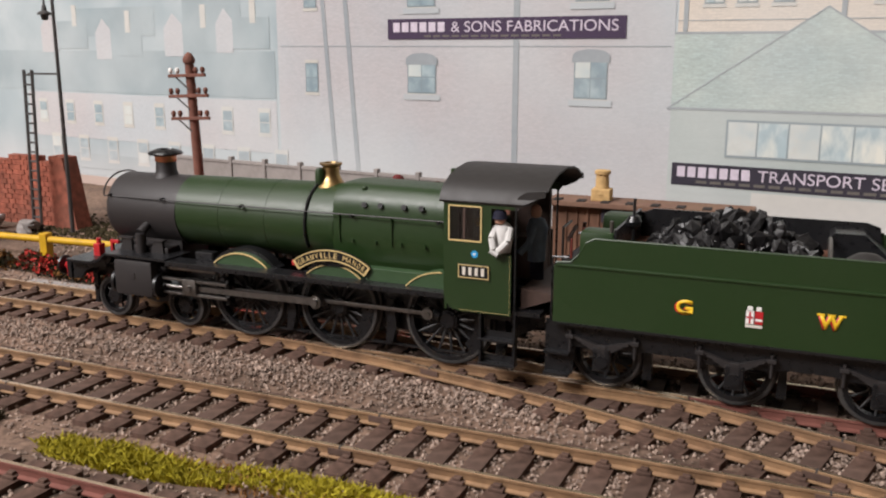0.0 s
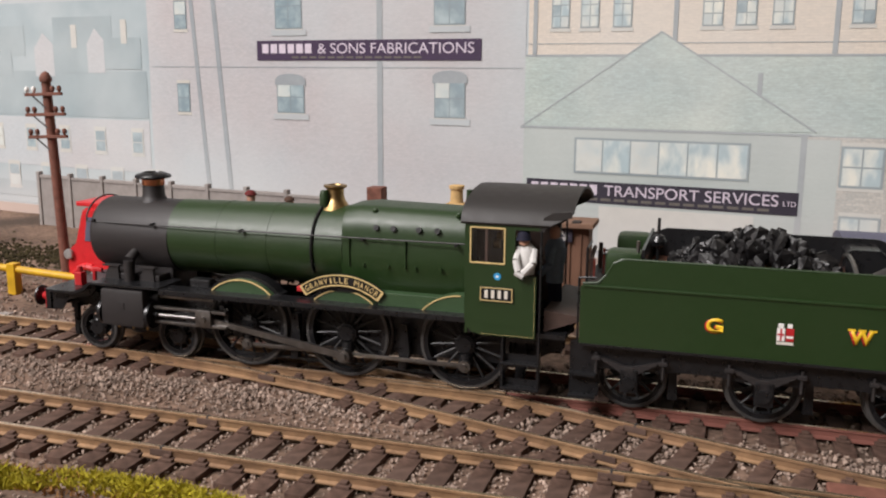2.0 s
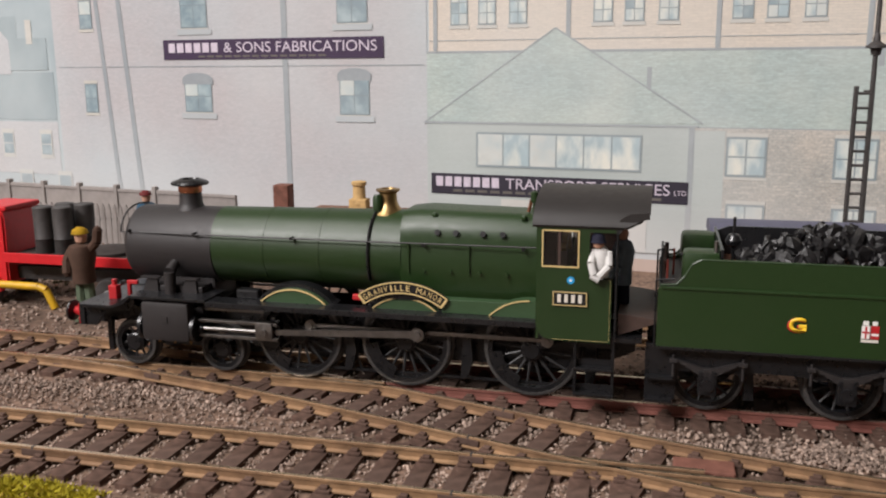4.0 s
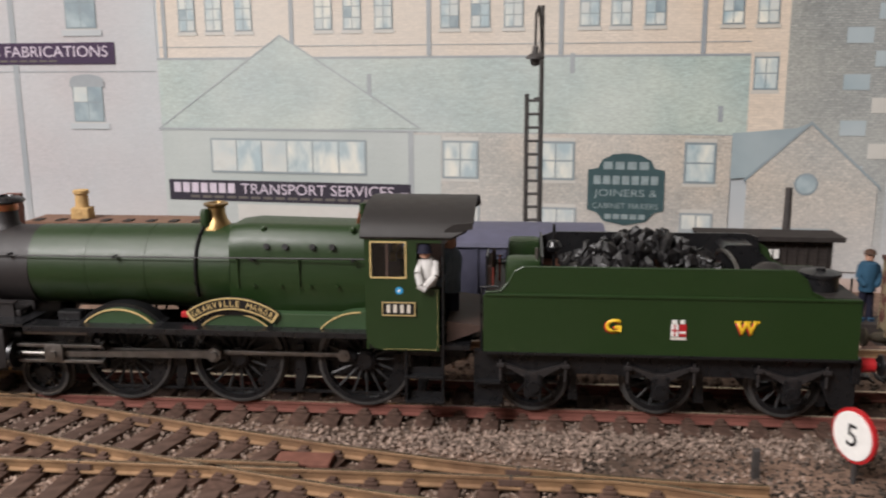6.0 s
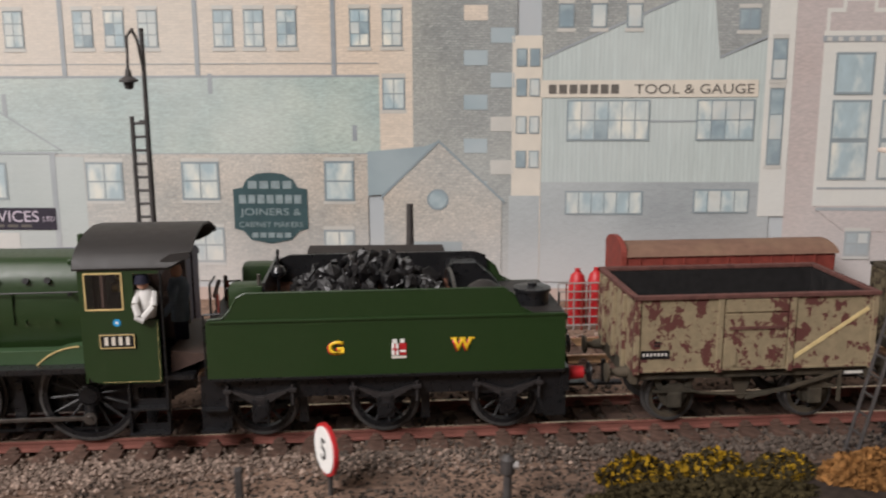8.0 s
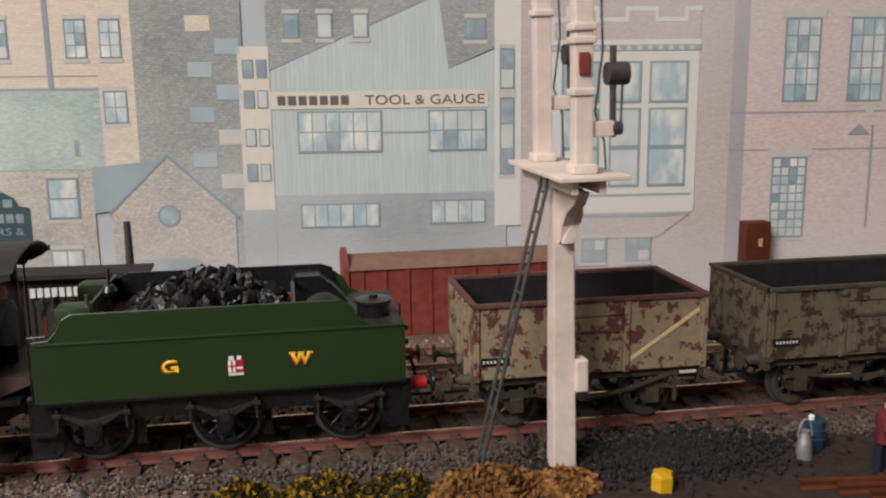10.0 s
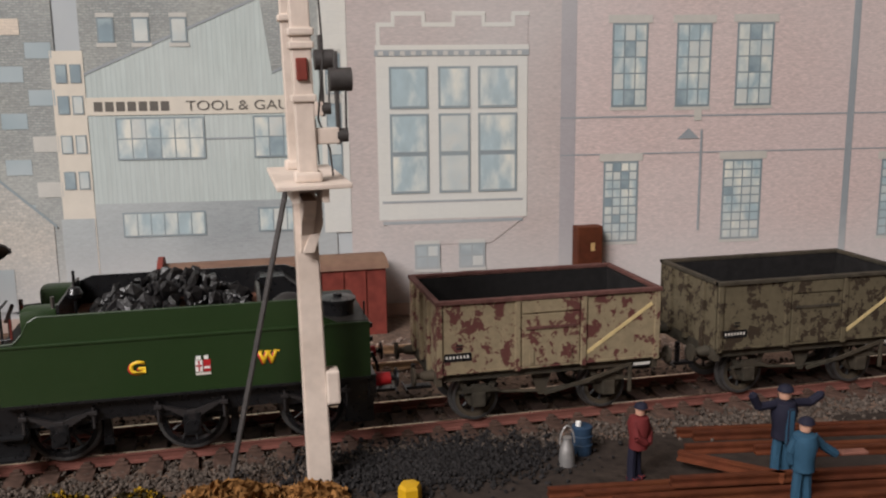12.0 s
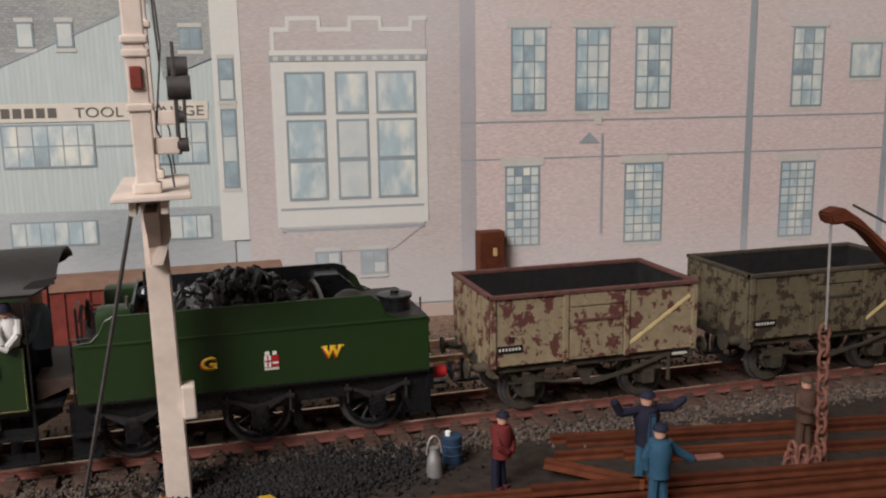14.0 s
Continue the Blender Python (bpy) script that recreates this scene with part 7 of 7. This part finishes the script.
for rw in range(14):
    for c in range(14):
        x0 = c * 3.9 - (2 if rw % 2 else 0)
        if rw * 2.35 < 31 - 2.5 * math.sin(c * 0.7):
            part("brick", box(B(), x0, -2 + 0.25 * ((c * 7 + rw * 3) % 3), rw * 2.35, x0 + 3.7, 2.4, rw * 2.35 + 2.2), BRICKRED, ruin)
part("buttress", plate(B(), [(46, 0), (60, 0), (54, 33), (46, 33.5)], -5, 4), BRICKRED, ruin)
rubble = scatter("rubble", CONCRETE, 160, lambda r: (r.gauss(-362, 12), r.gauss(70, 6), r.uniform(-4, 3)), 2.0, 6.0, 41, "heap of grey rubble beside the ruin", "rubble", 2)

# concrete panel fence along the backdrop
for i in range(8):
    x = -322 + 22 * i
    y = back_y(x) - 26
    f = thing("concrete_fence", x, y, -4, "grey concrete panel fence bay with a post", "fence", "concrete fence bays", -7)
    part("panel", box(B(), 0.8, -0.8, 0, 21.4, 0.8, 27 - 0.5 * (i % 2), 0.3), CONCRETE, f)
    part("fence_post", box(B(), -1.0, -1.6, 0, 1.0, 1.2, 28.6, 0.3), CONCRETE, f)
    part("cap_rail", box(B(), 0.8, -1.2, 25.4, 21.4, -0.7, 26.6), CONCRETE, f)
pl = thing("palisade_fence", -240, 108, -4, "low grey pointed palisade fence", "fence")
part("fence_rail", box(box(B(), 0, 0, 8, 119, 0.8, 9.2), 0, 0, 20, 119, 0.8, 21.2), CONCRETE, pl)
for i in range(44):
    part("pale", plate(B(), [(i * 2.7, 2), (i * 2.7 + 1.5, 2), (i * 2.7 + 1.5, 25), (i * 2.7 + 0.75, 27), (i * 2.7, 25)], -0.5, 0), CONCRETE, pl)
# brown pillar and an ochre stack near the fence
pil = thing("pillar_box", -121, 138, -4, "brown weathered square pillar", "pillar")
part("shaft", box(B(), -3.4, -3.4, 0, 3.4, 3.4, 33, 0.5), POLE, pil)
och = thing("ochre_chimney_pot", -80, 118, -4, "stepped ochre chimney pot on a flat roof", "chimney")
part("block", box(B(), -3.6, -2.8, 26.4, 3.6, 2.8, 31, 0.6), TAN, och)
part("pot", lathe(B(), [(3.2, 29), (2.6, 31), (2.4, 36), (3.0, 36.4), (3.0, 37.6), (2.2, 37.8)], n=14), TAN, och, smooth=True)

# coal merchant's office behind the train
office = thing("coal_office", -98, 115, -5.5, "low brown timber coal office with dark sign boards", "building")
ow = part("office_wall", box(B(), 0, 0, 0, 70, 10, 26, 0.3), OFFICE, office, "weathered brown boards")
for i in range(17):
    part("batten", box(B(), 1 + 4.1 * i, -0.6, 0.4, 1.7 + 4.1 * i, 0, 25.6), OFFICE, ow)
part("office_roof", box(B(), -2, -4, 26, 72, 12, 28.0, 0.4), TANROOF, office, "buff flat roof slab")
for i in range(8):
    part("roof_strip", box(B(), 1 + 9 * i, -3.8, 27.9, 4.0 + 9 * i, 1.0, 28.4), HUTROOF, office)
for x0, x1 in ((19, 38), (44, 64)):
    board = part("sign_board", box(B(), x0, -1.4, 20.4, x1, -0.7, 25.2, 0.15), PSIGND, office, "dark painted sign board")
    if x0 < 20:
        for i in range(6):
            part("sign_bar", box(B(), 20.5 + 2.7 * i, -1.65, 21.7, 22.4 + 2.7 * i, -1.35, 24.0), WHITEP, board)
    else:
        lettering("sign_words", "COAL & COKE", 1.7, WHITEP, board, (54, -1.4, 23.7), width=17, depth=0.15)
        lettering("sign_words", "MERCHANTS", 1.3, WHITEP, board, (54, -1.4, 21.6), width=15, depth=0.15)

# yellow pipe barrier
fence = thing("yellow_barrier", 0, 45, -4, "yellow tubular barrier on square posts", "barrier")
part("rail", tube(B(), [(-330, 0, 8.2), (-236, 0, 9.8), (-194, 0, 8.0), (-172, 0, 7.9), (-169, 0, 6.8), (-166, 0, 0.5)], 1.35, 10), YELLOW, fence, smooth=True)
for x in (-280, -226):
    part("post", box(B(), x - 1.8, -1.8, 0, x + 1.8, 1.8, 11.6, 0.4), YELLOW, fence)
for i, (x, y) in enumerate(((-262, 30), (-250, 28), (-275, 33), (-288, 30), (-238, 29), (-300, 34))):
    bush("flower_clump", x, y, 8, 5, 6, ((TURF, 0.7), (FLOWERR if i % 2 == 0 else STRAW, 0.35)), 700, 50 + i, "low clump with red and orange blossom")
path = part("stone_slab", box(B(), -262, 14, -5, -205, 22, -3.0, 0.6), CONCRETE)
tagged(path, "pale stone edging slab beside the track", "edging")

# red flatbed lorry
lorry = thing("flatbed_lorry", -203, 56, -4, "old red flatbed lorry with drums on its bed", "lorry")
bm = plate(B(), [(0, 6), (0, 14), (1.5, 19), (5, 20), (6.5, 30), (8, 33), (17, 34), (18.5, 32), (18.5, 8), (15.5, 7), (14.5, 11), (11, 13), (7, 13), (3.4, 11), (2, 6)], -10, 10)
bmesh.ops.bevel(bm, geom=bm.edges[:], offset=0.7, segments=2, affect="EDGES")
cab = part("cab", bm, LORRYRED, lorry, "rounded red cab", smooth=True)
part("cab_window", plate(B(), [(8.2, 21.5), (16.0, 21.5), (16.0, 30), (9.6, 30)], -10.25, -9.9), NAVY, cab)
part("cab_roof_board", box(B(), 4.5, -9, 33.5, 19, 9, 35.2, 0.5), LORRYRED, cab)
part("headlamp", lathe(B(), [(0.4, -11.6), (1.7, -11.4), (1.9, -10.4), (0.6, -9.6)], (1.5, 0, 16.5), "Y", 14), GALV, cab, smooth=True)
part("wing", tube(B(), [(8.8 + 6.4 * math.cos(radians(a)), -10.4, 6 + 6.4 * math.sin(radians(a))) for a in range(-5, 186, 19)], 1.3, 8), LORRYRED, cab, smooth=True)
bed = part("bed", box(B(), 19, -11.5, 16.5, 78, 11.5, 18.5, 0.3), HUTDARK, lorry, "dark plank bed")
part("bed_edge", box(B(), 19, -12.1, 16.2, 78, -11.4, 19.6, 0.2), LORRYRED, bed, "red bed edge")
part("tail_board", box(B(), 77.6, -11.5, 16.2, 78.4, 11.5, 19.6, 0.2), LORRYRED, bed)
part("chassis", box(B(), 6, -5, 9, 76, 5, 13.5), IRON, lorry)
for wx in (8.8, 58):
    for s in (-1, 1):
        w = part("wheel", lathe(B(), [(2.4, 7.4 * s), (5.4, 7.2 * s), (5.9, 8.2 * s), (5.9, 9.8 * s), (5.3, 10.6 * s), (3.4, 10.6 * s)], (wx, 0, 5.9), "Y", 26), IRON, lorry, "dark rubber tyre", smooth=True)
        part("hub", lathe(B(), [(0.3, 10.9 * s), (1.4, 10.8 * s), (3.4, 10.2 * s), (3.4, 8 * s)], (wx, 0, 5.9), "Y", 18), GALV, w, smooth=True)
for i, (dx, dy) in enumerate(((25, -4), (32, -3), (28, 4), (35, 5))):
    d = thing("drum", -198 + dx, 56 + dy, 14.5, "grey steel drum on the lorry bed", "drum", "drums on the lorry")
    part("body", lathe(B(), [(3.2, 0), (3.4, 0.4), (3.3, 5), (3.5, 5.3), (3.3, 5.6), (3.4, 16), (3.0, 16.4), (0.3, 16.2)], n=20), IRON, d, smooth=True)
hat = thing("tarpaulin", -150, 56, 14.5, "dark folded tarpaulin on the lorry bed", "tarpaulin")
part("fold", lathe(B(), [(9, 0), (9, 1.2), (6, 2.2), (0.3, 2.6)], n=16), HUTDARK, hat, smooth=True)
figurine(-145.5, 34, -3.6, 31, CLOTHBR, CLOTHG, FLOWERY, (((-2.4, 0, 18), (-4, -0.6, 15), (-3.5, -1.5, 12)), ((2.4, 0, 18), (4.6, -0.4, 20), (5.2, -0.6, 23))), "painted figure in khaki with an orange cap")
figurine(-131, 50, 14.6, 23, CLOTHB, CLOTHN, CLOTHR, (((-2.4, 0, 18), (-3.2, -1, 14), (-1.5, -2, 12)), ((2.4, 0, 18), (3.2, -1, 14), (2.2, -2, 12))), "painted figure in teal with a red cap on the lorry")
figurine(-119, 54, 14.6, 21, CLOTHG, CLOTHBR, CLOTHBR, (((-2.4, 0, 18), (-3.2, -1, 14), (-1.5, -2, 12)), ((2.4, 0, 18), (3.2, -1, 14), (2.2, -2, 12))), "painted figure in drab green on the lorry")


# back siding with vans
back_line = track("back_track", line_x(-40, 420, 52, 46), 9.4, "rear siding behind the train")


def box_van(x0, length, zt, body, roof, end, label, name="goods_van"):
    v = thing(name, x0, 52, 0, label, "wagon", "vans on the rear siding")
    b = part("van_body", box(B(), 0, -14, 8, length, 14, zt - 4, 0.3), body, v)
    part("van_end", box(B(), -0.6, -14.2, 8, 0.3, 14.2, zt - 3.5, 0.2), end, b)
    part("van_end", box(B(), length - 0.3, -14.2, 8, length + 0.6, 14.2, zt - 3.5, 0.2), end, b)
    for i in range(int(length / 8)):
        part("plank_strip", box(B(), 4 + 8 * i, -14.5, 8.4, 4.6 + 8 * i, -14, zt - 4.2), body, b)
    bm = B()
    pr = [(-14.8, zt - 4.4), (-14.4, zt - 3.2), (-10, zt - 1.2), (-5, zt - 0.3), (0, zt)]
    pr = pr + [(-y, z) for y, z in reversed(pr[:-1])]
    a = [bm.verts.new((-1.0, y, z)) for y, z in pr]
    c = [bm.verts.new((length + 1.0, y, z)) for y, z in pr]
    for i in range(len(pr) - 1):
        bm.faces.new((a[i], a[i + 1], c[i + 1], c[i]))
    bm.faces.new(a)
    bm.faces.new(c[::-1])
    bm.faces.new((a[0], c[0], c[-1], a[-1]))
    part("van_roof", bm, roof, v, "", smooth=True)
    part("under_frame", box(B(), 1, -12, 6, length - 1, 12, 8.2), FRAMEGREY, v)
    for wx in (10, length - 10):
        for s in (-1, 1):
            part("wheel", lathe(B(), [(0.3, 9.8 * s), (5.4, 9.8 * s), (6, 9.4 * s), (6, 8 * s), (0.3, 8 * s)], (wx, 0, 6.1), "Y", 22), FRAMEGREY, v, smooth=True)
    return v


gv = thing("grounded_van", 259, 99, -4, "red van body set on the ground with a tan curved roof", "van")
gb = part("van_body", box(B(), 0, -11, 0, 76, 10, 24.4, 0.3), VANRED, gv, "red planked body")
for i in range(9):
    part("plank_strip", box(B(), 4 + 8 * i, -11.5, 0.4, 4.6 + 8 * i, -11, 24.2), VANRED, gb)
curve = [(-11.8, 24.6), (-10.6, 26.0), (-7, 27.4), (-3, 28.0), (0, 28.1), (3, 27.9), (7, 27.0), (10.6, 24.6)]
bm = B()
a = [bm.verts.new((-0.5, y, z)) for y, z in curve]
c = [bm.verts.new((77, y, z)) for y, z in curve]
for i in range(len(curve) - 1):
    bm.faces.new((a[i], a[i + 1], c[i + 1], c[i]))
bm.faces.new(a)
bm.faces.new(c[::-1])
bm.faces.new((a[0], c[0], c[-1], a[-1]))
part("van_roof", bm, TANROOF, gv, "tan canvas roof", smooth=True)
bm = B()
pr = [(-11.6, 0), (-11.6, 25)] + [(-11.6 * math.cos(radians(q)), 25 + 5.6 * math.sin(radians(q))) for q in range(15, 180, 15)] + [(10.6, 25), (10.6, 0)]
a = [bm.verts.new((-2.4, y, z)) for y, z in pr]
c = [bm.verts.new((-0.6, y, z)) for y, z in pr]
for i in range(len(pr)):
    j = (i + 1) % len(pr)
    bm.faces.new((a[i], a[j], c[j], c[i]))
bm.faces.new(a[::-1])
bm.faces.new(c)
part("van_end", bm, VANRED, gv, "red round-topped end")
blue = box_van(50, 64, 34, NAVY, NAVY, NAVY, "slate-blue van with a yellow panel")
part("yellow_panel", box(B(), 0.8, -14.6, 9, 9.5, -13.9, 24, 0.2), YELLOW, blue, "yellow end panel")

hut = thing("timber_hut", 145.5, 80, -4, "dark tarred hut with an overhanging felt roof", "hut")
hb = part("hut_wall", box(B(), 7, 0, 0, 45, 9, 28.6, 0.3), HUTDARK, hut)
for i in range(12):
    part("batten", box(B(), 7.6 + 3.2 * i, -0.5, 0.4, 8.2 + 3.2 * i, 0, 28.6), HUTDARK, hb)
part("hut_roof", plate(B(), [(2.6, 28.9), (47.6, 28.5), (48, 29.9), (2.2, 30.4)], -3, 11), HUTROOF, hut, "grey felt roof slab")
for i in range(8):
    part("notice_bar", box(B(), 11 + 2.2 * i, -0.9, 22.6, 12.6 + 2.2 * i, -0.45, 25.6), WHITEP, hb)
flue = thing("stove_pipe", 183, 106.5, -4, "thin tapered black chimney pipe", "chimney")
part("pipe", cyl(B(), (0, 0, 0), (0, 0, 42), 1.9, 1.2, n=12), IRON, flue, smooth=True)
figurine(196, 64, 3, 22, CLOTHB, CLOTHN, CLOTHBR, (((-2.4, 0, 18), (-3.2, -1, 14), (-1.5, -2, 12)), ((2.4, 0, 18), (3.2, -1, 14), (2.2, -2, 12))), "painted figure in a blue jacket on a crate")
crate = thing("packing_crate", 196, 64, -4, "dark wooden packing crate", "crate")
part("body", box(B(), -7, -5, 0, 7, 5, 7, 0.3), HUTDARK, crate)
for i, x in enumerate((241.5, 248.5)):
    g = thing("gas_bottle", x, 90 + 1.0 * i, -4, "red gas bottle with a domed shoulder", "gas bottle", "gas bottles")
    part("body", lathe(B(), [(2.9, 0), (3.1, 0.6), (3.1, 15), (2.4, 18), (1.0, 19.4), (1.0, 20.4), (0.2, 20.6)], n=18), RED, g, smooth=True)
cage = thing("wire_cage", 233, 82, -4, "red and white wire mesh panel", "fence")
for i in range(8):
    part("upright_wire", tube(B(), [(i * 2.8, 0, 0), (i * 2.8, 0, 17)], 0.28, 5), VANRED if i % 2 else CONCRETE, cage)
for i in range(6):
    part("cross_wire", tube(B(), [(0, 0, 2 + 3 * i), (19.6, 0, 2 + 3 * i)], 0.28, 5), CONCRETE, cage)
rb = thing("rusty_cabinet", 417, 100, -4, "upright rust-brown cabinet with a small ochre mark", "cabinet")
part("body", box(B(), -5.2, -3, 0, 5.2, 3, 34, 0.5), IRONRUST, rb)
part("mark", box(B(), 0.2, -3.2, 24.4, 1.9, -2.95, 27.6, 0.1), TAN, rb)
bank = scatter("scrub", TURF, 2600, lambda r: (r.uniform(-340, -180), r.gauss(100, 12), -3.6), 0.4, 1.3, 61, "olive scrub along the fence foot", "scrub")
scatter("gravel", BALLAST, 4200, lambda r: (r.uniform(-300, 430), r.uniform(26, 80), -3.5), 0.5, 1.0, 62, "stone ballast of the rear siding", "ballast")


# ---- what moves: the train rolls along its track, its wheels and rods turn ----
CRANK, PHASE, ROD = 5.0, 173.0, 39.5


def motions():
    ts, ss = [a for a, _ in ROLL], [b for _, b in ROLL]
    times = [0.25 * i for i in range(57)]
    rolled = [(t, float(np.interp(t, ts, ss))) for t in times]
    for ob in (loco, tender, wagon_a, wagon_b):
        walk(ob, [(t, pose(s * MM, 0, 0)) for t, s in rolled])
    for wheel, x, r in SPIN:
        driven = r == R_DRIVE
        walk(wheel, [(t, pose(x * MM, 0, r * MM, 0, (PHASE if driven else 0) + math.degrees(s / r), 0)) for t, s in rolled])
    for cr, con, ch in rod_parts:
        a, b, c = [], [], []
        for t, s in rolled:
            th = radians(PHASE) + s / R_DRIVE
            px, pz = CRANK * math.sin(th), R_DRIVE + CRANK * math.cos(th)
            cz = R_DRIVE + 1.0
            run = math.sqrt(ROD ** 2 - (pz - cz) ** 2)
            tilt = math.degrees(math.asin((pz - cz) / ROD))
            a.append((t, pose(px * MM, 0, pz * MM)))
            b.append((t, pose(px * MM, 0, pz * MM, 0, -tilt, 0)))
            c.append((t, pose((px - run) * MM, 0, cz * MM)))
        walk(cr, a)
        walk(con, b)
        walk(ch, c)


motions()
